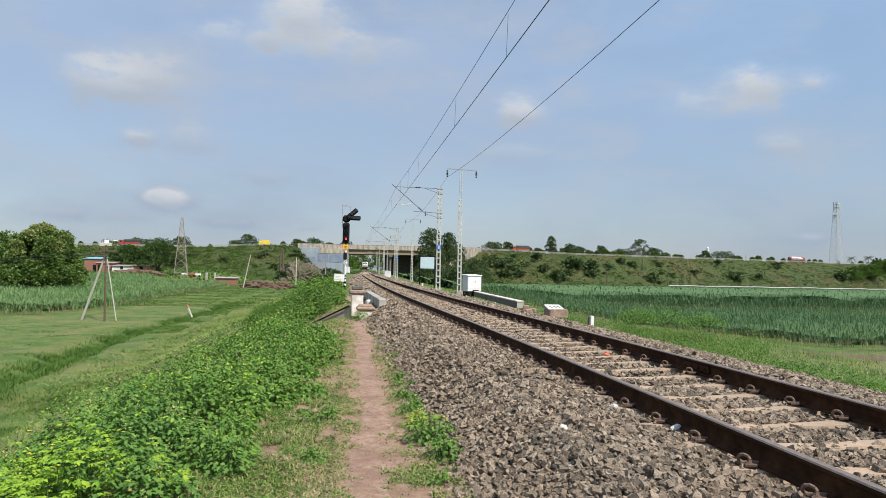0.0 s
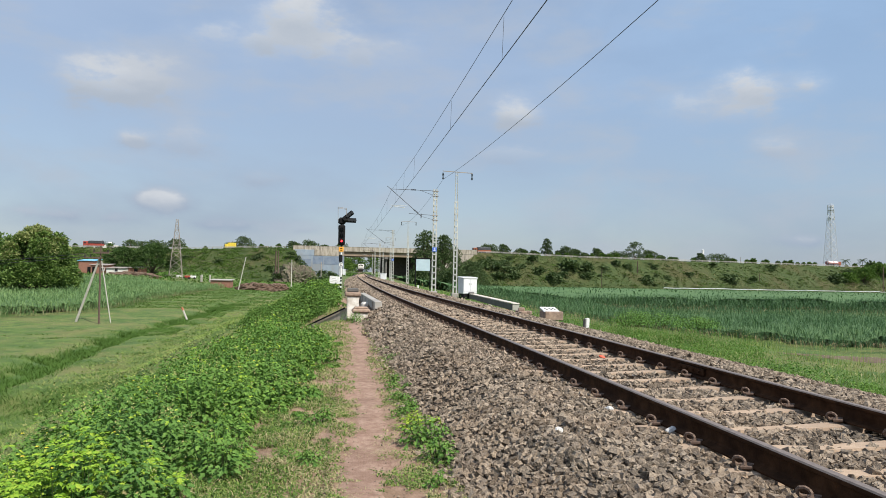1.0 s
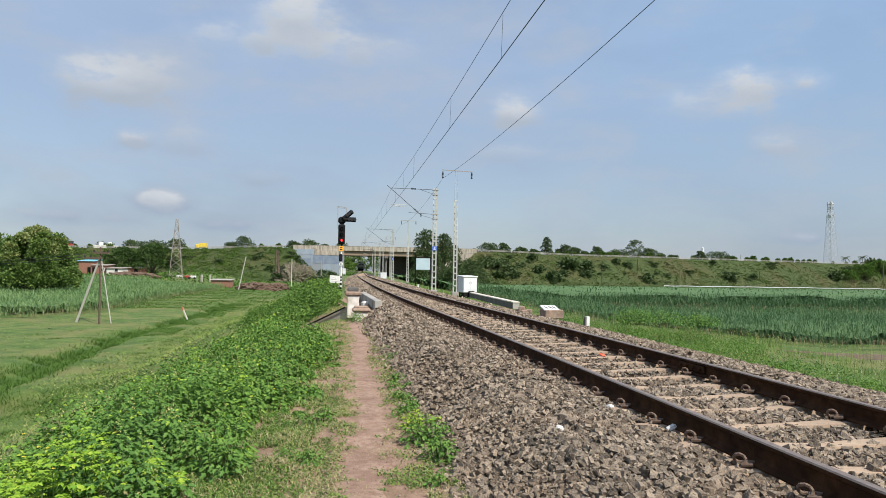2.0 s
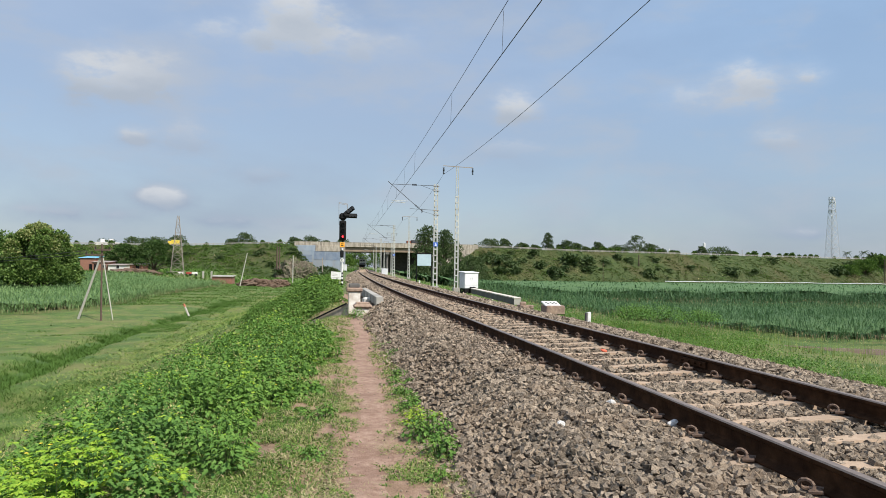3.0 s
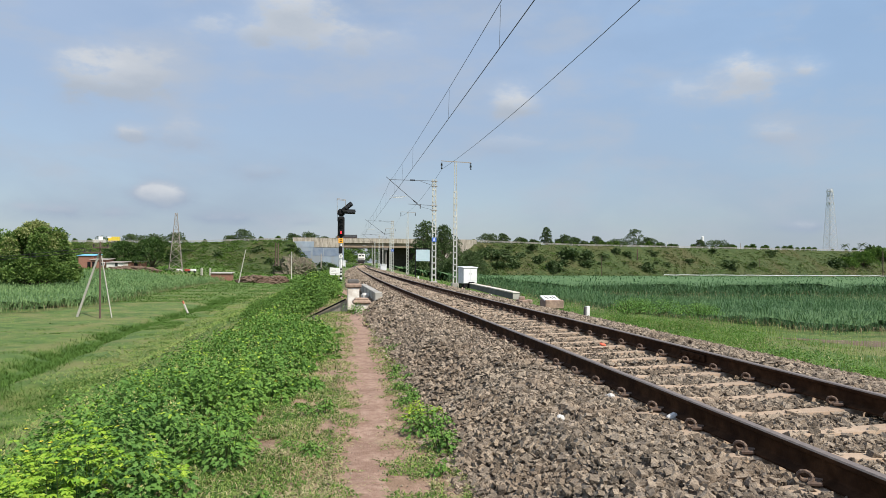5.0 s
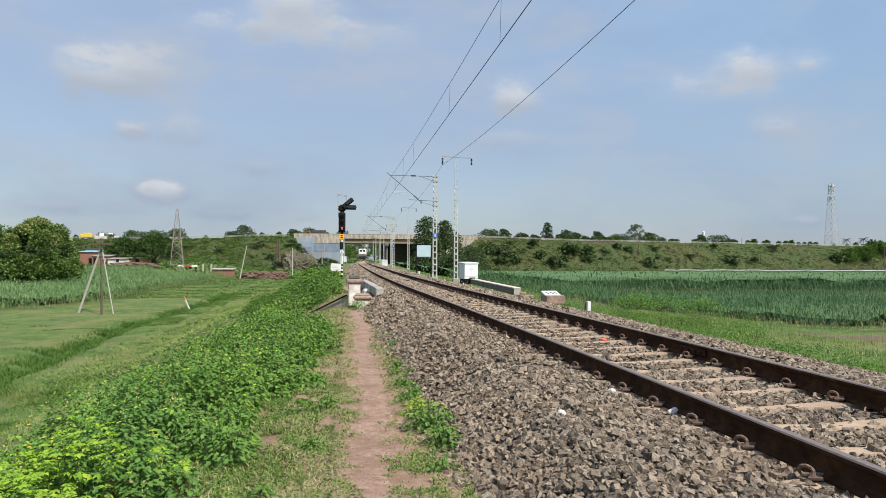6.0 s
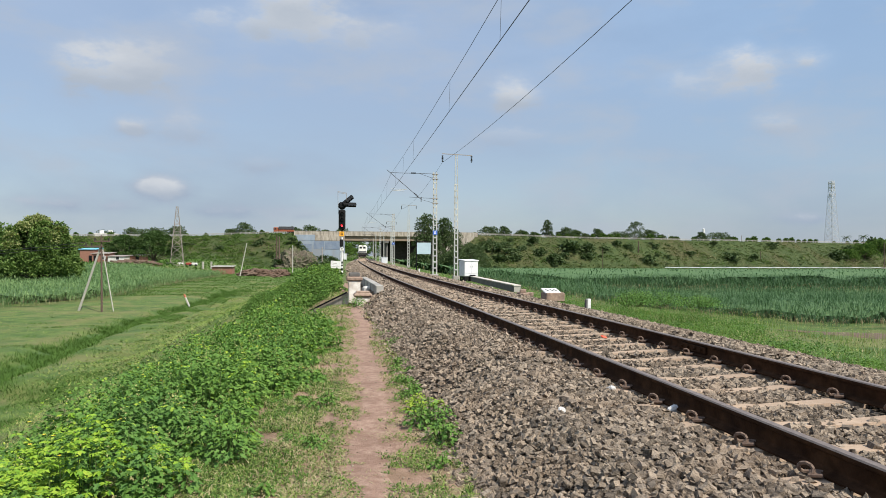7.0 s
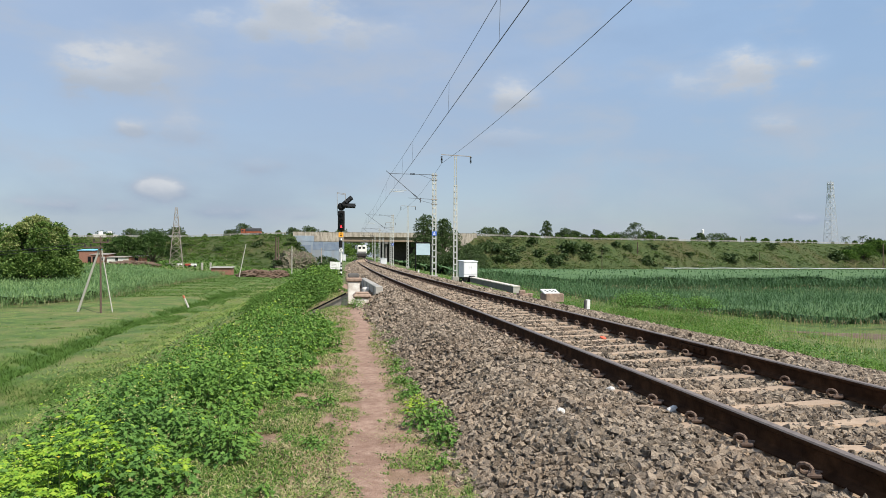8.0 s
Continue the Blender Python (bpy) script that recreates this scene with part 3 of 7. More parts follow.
CX += 3.704 - np.interp(0, S, CX)
CY -= np.interp(0, S, CY)


def centre_x(y):
    """x of the centreline at y, carried on straight beyond its ends."""
    y = np.asarray(y, float)
    x = np.interp(y, CY, CX)
    x = np.where(y > CY[-1], CX[-1] + (y - CY[-1]) * math.tan(HEAD[-1]), x)
    return np.where(y < CY[0], CX[0] + (y - CY[0]) * math.tan(HEAD[0]), x)


def on_track(s, o, z):
    h = np.interp(s, S, HEAD)
    return np.stack([np.interp(s, S, CX) + o * np.cos(h), np.interp(s, S, CY) - o * np.sin(h), z + 0 * np.asarray(s, float)], -1)


def track_pose(s, o, z, turn=0):
    """x to the right of the track, y along it."""
    p = on_track(s, o, z)
    return pose(*p, 0, 0, -math.degrees(float(np.interp(s, S, HEAD))) + turn)


def smooth(a, b, x):
    t = np.clip((x - a) / (b - a), 0, 1)
    return t * t * (3 - 2 * t)


def ditch_o(y):
    """The line of the ditch in the meadow, from the track."""
    return np.interp(y, [18, 37, 43, 51, 58, 68, 94, 110], [-19.9, -20.0, -20.4, -20.8, -21.3, -20.7, -20.5, -22.0])


def ground_z(x, y):
    """Height of the land: railway formation, falling to the meadow on one side and to the cane fields on the other."""
    x, y = np.asarray(x, float), np.asarray(y, float)
    o = x - centre_x(y)
    left = -0.9 * smooth(-5.0, -7.8, o) - 3.1 * smooth(-7.2, -15.5, o)
    left = left - 0.55 * np.exp(-((o - ditch_o(y)) / 1.1) ** 2) * smooth(-14, -16, o)
    left = left - 0.5 * smooth(14, 19, y) * smooth(31, 28, y) * smooth(-3.7, -5.0, o)
    left = left - 0.85 * np.exp(-((x + 4.6) / 1.0) ** 2 - ((y - 23.9) / 1.1) ** 2)
    left = left + 3.0 * smooth(150, 188, y) * smooth(-42, -62, o)
    right = -0.55 * smooth(3.2, 6.0, o) - (0.45 + 0.0165 * np.clip(y - 24, 0, 400)) * smooth(5.5, 16 + 0.05 * np.clip(y, 0, 300), o)
    z = np.where(o < 0, left, right)
    z = z + 0.035 * bumps(x, y, 0.9, 1) * smooth(2.9, 4.5, np.abs(o)) + 0.12 * bumps(x, y, 6, 2) * smooth(8, 16, np.abs(o))
    return z - 0.02 * np.exp(-((o - path_o(y)) / 0.3) ** 2)


def path_o(y):
    return -3.66 + 0.034 * np.clip(np.asarray(y, float), 0, 30) + 0.05 * np.sin(np.asarray(y, float) * 0.9)


def make_ground():
    near = np.concatenate([np.arange(-24, -2.6, 0.22), np.linspace(-2.6, 2.9, 8), np.arange(3.0, 16, 0.25)])
    far = 16 * 1.16 ** np.arange(1, 37)
    os_ = np.concatenate([-(far[::-1] + 8), near, far])
    ys = np.concatenate([-(1.3 ** np.arange(28, 8, -1)), np.arange(-10, 32, 0.3), 32 + 0.3 * np.cumsum(1.035 ** np.arange(1, 175))])
    ys = ys[ys < 5200]
    Y, O = np.meshgrid(ys, os_, indexing="ij")
    X = centre_x(np.clip(Y, -60, 470)) + O
    Z = ground_z(X, Y)
    # past the road the land lies level
    v = np.stack([X, Y, Z], -1).reshape(-1, 3)
    nx = len(os_)
    i = (np.arange(len(ys) - 1)[:, None] * nx + np.arange(nx - 1)[None]).reshape(-1, 1)
    q = np.concatenate([i, i + 1, i + nx + 1, i + nx], 1)
    me = raw_mesh("ground", v, q.reshape(-1), np.full(len(q), 4))
    tagged(link_mesh("ground", me, M["grass_ground"], smooth=True), "uneven grassy land beside the railway", "ground", kind="structure")


def strip(name, ys, half, mid, lift, material, label, category, wob=0.0, n=7):
    """A worn strip that lies on the land."""
    rows = []
    for y in ys:
        w = half(y)
        for k in range(n):
            f = k / (n - 1) * 2 - 1
            o = mid(y) + f * (w + wob * math.sin(y * 5.1 + 2 * f) * abs(f) + wob * 0.7 * math.sin(y * 11.7 + f))
            x = float(centre_x(y)) + o
            rows.append((x, y, float(ground_z(x, y)) + lift * (1 - 0.6 * f * f)))
    i = (np.arange(len(ys) - 1)[:, None] * n + np.arange(n - 1)[None]).reshape(-1, 1)
    q = np.concatenate([i, i + 1, i + n + 1, i + n], 1)
    me = raw_mesh(name, rows, q.reshape(-1), np.full(len(q), 4))
    return tagged(link_mesh(name, me, material, smooth=True), label, category, kind="structure")


# ---------------------------------------------------------------- railway track
GAUGE = 1.676
BED = RAIL - 0.172 - 0.02       # top of the sleepers


def ballast_top(o):
    """Height of the stone bed across the track."""
    a = np.abs(o)
    fall = np.where(np.asarray(o) < 0, 0.85, 2.3)
    return np.where(a < 2.0, BED - 0.015, BED - 0.015 - (a - 2.0) * (BED + 0.03) / fall)


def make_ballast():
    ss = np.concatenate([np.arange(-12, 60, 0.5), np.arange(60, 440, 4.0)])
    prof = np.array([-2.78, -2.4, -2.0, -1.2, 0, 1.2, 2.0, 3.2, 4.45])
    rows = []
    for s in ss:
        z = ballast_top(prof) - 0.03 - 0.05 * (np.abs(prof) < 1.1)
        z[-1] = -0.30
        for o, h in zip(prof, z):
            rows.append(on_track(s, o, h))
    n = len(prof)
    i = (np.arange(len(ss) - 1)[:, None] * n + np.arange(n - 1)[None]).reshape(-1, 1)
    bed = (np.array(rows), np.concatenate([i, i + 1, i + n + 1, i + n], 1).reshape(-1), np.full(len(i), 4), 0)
    # crushed stones, whole near the path, larger and sparser farther on
    cube = np.array([[x, y, z] for x in (-1, 1) for y in (-1, 1) for z in (-1, 1)], float)
    faces = np.array([[0, 1, 3, 2], [4, 6, 7, 5], [0, 4, 5, 1], [2, 3, 7, 6], [0, 2, 6, 4], [1, 5, 7, 3]])
    octa = np.array([[1.35, 0, 0], [-1.35, 0, 0], [0, 1.35, 0], [0, -1.35, 0], [0, 0, 1.35], [0, 0, -1.35]])
    ofaces = np.array([[0, 2, 4], [2, 1, 4], [1, 3, 4], [3, 0, 4], [2, 0, 5], [1, 2, 5], [3, 1, 5], [0, 3, 5]])
    chunks = [bed]
    for s0, s1, count, size in ((-9, 3.7, 16000, 0.036), (3.7, 8, 48000, 0.0172), (8, 16, 42000, 0.0222), (16, 32, 22000, 0.034), (32, 62, 10000, 0.052), (62, 130, 7000, 0.080)):
        s = rng.uniform(s0, s1, count)
        o = rng.uniform(-2.76, 4.28, count)
        edge = rng.random(count) < 0.03
        o = np.where(edge & (o < 0), -2.68 - np.abs(rng.normal(0, 0.12, count)), o)
        z = ballast_top(np.clip(o, -2.9, 4.3))
        z = np.maximum(z, np.where(o > 3.0, -0.10, 0.0)) + rng.uniform(-0.03, 0.026, count) - 0.025 * (np.abs(o) < 1.2) + 0.035 * ((np.abs(o) > 0.95) & (np.abs(o) < 1.75))
        # shallow troughs between the sleepers, stones kept off the rail heads
        phase = ((s - 4.06) / 0.65) % 1.0
        mid = (np.abs(o) < 1.25)
        near_sl = np.minimum(phase, 1 - phase) < 0.17
        keep = ~(mid & near_sl & (rng.random(count) < 0.80 - 0.012 * np.clip(s - 14, 0, 40)))
        by_rail = np.abs(np.abs(o) - (GAUGE / 2 + 0.035))
        keep &= by_rail > np.where(np.abs(o) > 0.875, 0.062, 0.085)
        z = z - 0.03 * smooth(0.16, 0.06, by_rail)
        keep &= ~((np.abs(o) >= 1.25) & (np.abs(o) < 1.40) & near_sl & (rng.random(count) < 0.25))
        s, o, z = s[keep], o[keep], z[keep]
        p = on_track(s, o, z)
        n = len(s)
        whole = s0 == 3.7
        shape, fc = (cube, faces) if whole else (octa, ofaces[:4])
        base = shape[None] * rng.uniform(0.55, 1.25, (n, 1, 3)) + rng.normal(0, 0.24 if whole else 0.32, (n, len(shape), 3))
        q = rng.normal(size=(n, 4))
        if s0 != 3.7:
            q[:, 1:3] *= 0.25
        q /= np.linalg.norm(q, axis=1)[:, None]
        w, a, b, c = q.T
        R = np.stack([1 - 2 * (b * b + c * c), 2 * (a * b - c * w), 2 * (a * c + b * w),
                      2 * (a * b + c * w), 1 - 2 * (a * a + c * c), 2 * (b * c - a * w),
                      2 * (a * c - b * w), 2 * (b * c + a * w), 1 - 2 * (a * a + b * b)], 1).reshape(n, 3, 3)
        sz = size * rng.choice([0.55, 0.75, 0.9, 1.0, 1.1, 1.3, 1.55], n) * rng.uniform(0.85, 1.15, n)
        v = np.einsum("nij,nkj->nki", R, base) * sz[:, None, None]
        v[..., 2] *= 0.85
        v += p[:, None]
        f = (np.arange(n)[:, None, None] * len(shape) + fc[None]).reshape(-1)
        chunks.append((v.reshape(-1, 3), f, np.full(n * len(fc), fc.shape[1]), 1))
    # grit and small stones strayed onto the path
    n = 900
    y = rng.uniform(3.6, 15, n)
    o = path_o(y) + rng.normal(0.1, 0.42, n)
    x = centre_x(y) + o
    v = octa[None] * rng.uniform(0.6, 1.3, (n, 1, 3)) + rng.normal(0, 0.3, (n, 6, 3))
    v = v * (0.0055 * rng.choice([0.6, 0.8, 1.0, 1.6], n))[:, None, None] + np.stack([x, y, ground_z(x, y) + 0.014], 1)[:, None]
    chunks.append((v.reshape(-1, 3), (np.arange(n)[:, None, None] * 6 + ofaces[None]).reshape(-1), np.full(n * 8, 3), 1))
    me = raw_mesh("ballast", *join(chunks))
    tagged(link_mesh("ballast", me, [M["bed_gap_shade"], M["stone"]]), "grey-brown crushed stone ballast around the sleepers", "ballast", kind="stuff")


RAIL_PROFILE = [(-0.075, 0), (0.075, 0), (0.075, 0.012), (0.018, 0.030), (0.009, 0.045), (0.009, 0.125), (0.033, 0.138), (0.0335, 0.162),
                (0.026, 0.172), (-0.026, 0.172), (-0.0335, 0.162), (-0.033, 0.138), (-0.009, 0.125), (-0.009, 0.045), (-0.018, 0.030), (-0.075, 0.012)]


def make_track():
    tr = thing("railway_track", "single broad gauge railway track on concrete sleepers", "railway track", kind="structure")
    ss = np.concatenate([np.arange(-30, 120, 1.0), np.arange(120, 450, 5.0)])
    n = len(RAIL_PROFILE)
    for side in (-1, 1):
        rows = [on_track(s, side * (GAUGE / 2 + 0.0335) + a, RAIL - 0.172 + b) for s in ss for a, b in RAIL_PROFILE]
        q, mi = [], []
        for r in range(len(ss) - 1):
            for k in range(n):
                q += [r * n + k, r * n + (k + 1) % n, (r + 1) * n + (k + 1) % n, (r + 1) * n + k]
                mi.append(1 if k in (7, 8, 9) else 0)
        me = raw_mesh("rail", rows, q, np.full(len(mi), 4), mi)
        link_mesh("rail", me, [M["rail_side"], M["rail_top"]], tr, "rust-brown steel rail with a worn head")
    # fishplates with bolts
    for s, side in ((8.7, 1), (33.5, 1), (34.2, -1)):
        bm = B()
        for k in (-1, 1):
            box(bm, (0.03, 0.62, 0.085), (k * 0.026, 0, 0.038), bevel=0.006)
            for j in range(4):
                rod(bm, (k * 0.035, -0.23 + j * 0.155, 0.085), (k * 0.068, -0.23 + j * 0.155, 0.085), 0.018, seg=6)
        ob = part("fishplate", bm, M["rail_side"], tr, "rusty bolted joint plates")
        ob.matrix_world = track_pose(s, side * (GAUGE / 2 + 0.0335), RAIL - 0.172)
    # sleepers: seats under the rails, waist in the middle
    bm = B()
    cols = []
    for x, w, h in ((-1.375, 0.24, 0.19), (-0.95, 0.25, 0.215), (-0.55, 0.235, 0.195), (0, 0.215, 0.175), (0.55, 0.235, 0.195), (0.95, 0.25, 0.215), (1.375, 0.24, 0.19)):
        t = w * 0.68
        cols.append([bm.verts.new((x, -w / 2, 0)), bm.verts.new((x, w / 2, 0)), bm.verts.new((x, t / 2, h)), bm.verts.new((x, -t / 2, h))])
    for a, b in zip(cols, cols[1:]):
        for k in range(4):
            bm.faces.new((a[k], b[k], b[(k + 1) % 4], a[(k + 1) % 4]))
    bm.faces.new(cols[0]), bm.faces.new(cols[-1][::-1])
    first = part("sleeper", bm, M["sleeper"], tr)
    z0 = BED - 0.200
    first.matrix_world = track_pose(4.06 - 0.65 * 24, 0, z0)
    for i in range(-23, 66):
        ob = new("sleeper", first.data)
        ob.parent = tr
        ob.matrix_world = track_pose(4.06 + 0.65 * i, 0, z0)
    rest = []
    base = np.array([v.co for v in first.data.vertices])
    loops = np.concatenate([list(p.vertices) for p in first.data.polygons])
    sizes = np.array([len(p.vertices) for p in first.data.polygons])
    for i in range(66, 600):
        m = np.array(track_pose(4.06 + 0.65 * i, 0, z0))
        rest.append((base @ m[:3, :3].T + m[:3, 3], loops, sizes, 0))
    far = link_mesh("sleeper_row", raw_mesh("sleeper_row", *join(rest)), M["sleeper"], tr)
    tagged(far, "distant concrete sleepers", kind="stuff")
    # elastic spring clips: a bent rod that stands over the rail foot
    pts = [(0.01, -0.045, 0.014), (0.05, -0.045, 0.014)]
    for q in range(9):
        a = math.radians(-70 + q * 40)
        pts.append((0.098 + 0.040 * math.cos(a), -0.035 + 0.0085 * q, 0.034 + 0.033 * math.sin(a)))
    pts.append((0.01, 0.045, 0.016))
    bm = B()
    for a, b in zip(pts, pts[1:]):
        rod(bm, a, b, 0.0115, seg=6)
    box(bm, (0.07, 0.06, 0.03), (0.05, 0, -0.01), bevel=0.008)
    clip_me = bpy.data.meshes.new("clip")
    bmesh.ops.recalc_face_normals(bm, faces=bm.faces)
    bm.to_mesh(clip_me)
    bm.free()
    clip_me.materials.append(M["clip"])
    for i in range(-2, 50):
        for side in (-1, 1):
            for k in (-1, 1):
                ob = new("rail_clip", clip_me)
                ob.parent = tr
                o = side * (GAUGE / 2 + 0.0335) + k * 0.062
                ob.matrix_world = track_pose(4.06 + 0.65 * i, o, RAIL - 0.172 + 0.006, -38 if k > 0 else 142)


# ---------------------------------------------------------------- overhead line
def mast_lattice(name, m, height, label, group, wide=0.26, upto=None):
    """Two channels joined by batten plates, tapering a little."""
    t = thing(name, label, "mast", m, group)
    upto = upto or height
    for k in (-1, 1):
        bm = B()
        bar(bm, (k * wide / 2, 0, 0), (k * wide / 2 * 0.8, 0, upto), 0.045, 0.09)
        bar(bm, (k * (wide / 2 - 0.03), 0.045, 0), (k * (wide / 2 - 0.03) * 0.8, 0.045, upto), 0.05, 0.012)
        part("leg", bm, M["galv"], t)
    z = 0.45
    while z < upto:
        bm = B()
        w = wide * (1 - 0.2 * z / upto)
        box(bm, (w, 0.012, 0.10), (0, -0.050, z))
        part("batten", bm, M["galv"], t)
        z += 0.44
    bm = B()
    box(bm, (0.48, 0.48, 0.35), (0, 0, -0.30), bevel=0.03)
    part("footing", bm, M["concrete"], t, "pale concrete footing")
    return t


def disc_string(bm, a, b, n=5, r=0.075):
    a, b = Vector(a), Vector(b)
    for i in range(n):
        p = a.lerp(b, (i + 0.25) / n)
        q = a.lerp(b, (i + 0.75) / n)
        rod(bm, p, q, r, r * 0.55, 8)
    rod(bm, a, b, 0.02, seg=6)
    return bm


MAST_S = (48.5, 98, 148, 198, 248)
MAST_O = (3.43, 3.9, 3.85, 3.85, 3.9)
CONTACT_Z = RAIL + 5.60


def support_mast(s, o, extra):
    t = mast_lattice("overhead_line_mast", track_pose(s, o, 0.24), 7.42, "pale grey lattice steel mast beside the track", "overhead line masts")
    cz = CONTACT_Z - 0.24
    reach = -(o - 0.15)
    bm = B()
    rod(bm, (-0.12, 0, 7.30), (reach, 0, 7.33), 0.016)
    rod(bm, (reach * 0.36, 0, 7.32), (-0.12, 0, 6.97), 0.012)
    part("stay_tube", bm, M["wire"], t)
    part("stay_insulator", disc_string(B(), (reach * 0.43, 0, 7.325), (reach * 0.54, 0, 7.328)), M["insulator"], t, "dark ribbed insulator")
    low, high = Vector((reach * 0.30, 0, 5.42)), Vector((reach - 0.22, 0, 7.53))
    bm = B()
    rod(bm, low, high, 0.020)
    part("bracket_tube", bm, M["wire"], t)
    part("bracket_insulator", disc_string(B(), low.lerp(high, 0.10), low.lerp(high, 0.22)), M["insulator"], t, "dark ribbed insulator")
    bm = B()
    rod(bm, (-0.12, 0, 5.52), (reach * 0.58, 0, 5.60), 0.014)
    rod(bm, (-0.12, 0, 5.20), (reach * 0.30, 0, 5.42), 0.010)
    part("strut", bm, M["wire"], t)
    part("post_insulator", disc_string(B(), (reach * 0.31, 0, 5.28), (reach * 0.31, 0, 5.62), 4, 0.05), M["insulator"], t)
    bm = B()
    rod(bm, (reach * 0.62, 0, 6.14), (reach * 0.98, 0, 6.16), 0.016)
    rod(bm, (reach * 0.68, 0, 6.02), (reach * 0.90, 0, 6.06), 0.022)
    rod(bm, (reach * 0.90, 0, 6.06), (reach, 0, cz + 0.03), 0.012)
    part("registration_arm", bm, M["galv"], t)
    for z in (7.25, 6.9, 5.48, 5.15):
        bm = B()
        box(bm, (0.44, 0.14, 0.05), (0, 0, z))
        part("clamp", bm, M["tower_old"], t)
    if extra:
        bm = B()
        box(bm, (0.32, 0.02, 0.30), (0, -0.075, 2.9), bevel=0.004)
        p = part("number_plate", bm, M["blue_plate"], t, "blue enamel plate with a white mark")
        bm = B()
        for k in range(3):
            box(bm, (0.16 - 0.03 * k, 0.004, 0.035), (0, -0.090, 2.96 + 0.075 * k))
        part("plate_mark", bm, M["white"], p)
    return t


def feeder_mast(s, o, z0):
    t = mast_lattice("feeder_mast", track_pose(s, o, z0), 8.9, "tall pale grey lattice mast with a cross arm", "feeder masts", 0.24, 6.7)
    for k in (-1, 1):
        bm = B()
        rod(bm, (k * 0.09, 0, 6.6), (k * 0.07, 0, 8.9), 0.028, seg=6)
        part("upper_leg", bm, M["galv"], t)
    for z in (7.3, 8.0, 8.6):
        part("spacer", box(B(), (0.20, 0.03, 0.05), (0, 0, z)), M["galv"], t)
    bm = B()
    bar(bm, (-1.05, 0, 8.9), (1.15, 0, 8.82), 0.05, 0.05)
    part("cross_arm", bm, M["tower_old"], t)
    for x in (-1.02, 1.12):
        part("hanging_insulator", disc_string(B(), (x, 0, 8.78), (x, 0, 8.30), 5, 0.085), M["insulator"], t, "dark ribbed insulator")
    return t


def wire(name, pts, r, label):
    cu = bpy.data.curves.new(name, "CURVE")
    cu.dimensions, cu.bevel_depth, cu.bevel_resolution = "3D", r, 1
    sp = cu.splines.new("POLY")
    sp.points.add(len(pts) - 1)
    for p, c in zip(sp.points, pts):
        p.co = (*c, 1)
    cu.materials.append(M["wire"])
    return tagged(new(name, cu), label, "wire")


def make_overhead():
    for i, (s, o) in enumerate(zip(MAST_S, MAST_O)):
        support_mast(s, o, i in (0, 1))
    feeder = [(48.5, 4.98, 0.12), (98, 6.1, 0.05), (148, 6.2, 0.05), (198, 6.2, 0.05)]
    for s, o, z in feeder:
        feeder_mast(s, o, z)
    support_mast(-8.0, 2.75, False)
    feeder_mast(-8.0, 4.05, 0.12)
    # anchor points of the contact wire over the line
    ends = [(4.55, -9.5), (-3.79, 48.3)] + [tuple(on_track(s, 0.22 * (-1) ** k, 0)[:2]) for k, s in enumerate(MAST_S[1:])]
    con, cat = [], []
    for (x0, y0), (x1, y1) in zip(ends, ends[1:]):
        for k in range(16):
            f = k / 15
            x, y = x0 + (x1 - x0) * f, y0 + (y1 - y0) * f
            con.append((x, y, CONTACT_Z - 0.03 * 4 * f * (1 - f)))
            cat.append((x, y, CONTACT_Z + 1.32 - 0.42 * 4 * f * (1 - f)))
        for f in ((0.14, 0.26, 0.405, 0.525, 0.72, 0.82, 0.92) if y0 < 0 else (0.1, 0.26, 0.42, 0.58, 0.74, 0.9)):
            x, y = x0 + (x1 - x0) * f, y0 + (y1 - y0) * f
            wire("dropper", [(x, y, CONTACT_Z - 0.12 * f * (1 - f)), (x + 0.03, y + 0.05, CONTACT_Z + 1.32 - 1.68 * f * (1 - f))], 0.0045, "thin dropper between catenary and contact wire")
    wire("contact_wire", con, 0.0095, "dark contact wire over the track")
    wire("catenary_wire", cat, 0.0075, "dark sagging catenary wire over the track")
    fp = []
    for (s, o, z) in [(-8.0, 4.05, 0.12)] + feeder:
        a = track_pose(s, o, z) @ Vector((-1.02, 0, 8.28))
        fp.append(a)
    pts = []
    for a, b in zip(fp, fp[1:]):
        for k in range(16):
            f = k / 15
            p = a.lerp(b, f)
            pts.append((p.x, p.y, p.z - 0.65 * 4 * f * (1 - f)))
    wire("feeder_wire", pts, 0.0095, "dark sagging feeder wire beside the track")


# ---------------------------------------------------------------- vegetation
def scatter(n, o0, o1, y0, y1, power=1.0):
    """Places beside the track: x, y, o; power > 1 crowds them towards the near end."""
    o = rng.uniform(o0, o1, n)
    y = y0 + (y1 - y0) * rng.random(n) ** power
    return centre_x(y) + o, y, o


def weed_edge(y):
    return -4.55 + 0.095 * np.clip(y - 5.5, 0, 9) + 0.02 * np.clip(y - 14.5, 0, 12) - 0.24 * np.clip(y - 15, 0, 5) + 0.30 * np.clip(y - 26, 0, 4) + 0.16 * np.sin(y * 1.7) + 0.12 * np.sin(y * 4.3 + 1) - 0.50 * smooth(6.3, 4.9, y)


def weed_outer(x, y):
    """Where the weeds end on the side of the meadow."""
    return np.interp(y, [0, 8, 13, 18, 22, 26, 42, 80], [-7.6, -7.35, -7.05, -6.95, -6.4, -5.85, -5.8, -5.6]) + 0.22 * bumps(x, y, 0.9, 9)


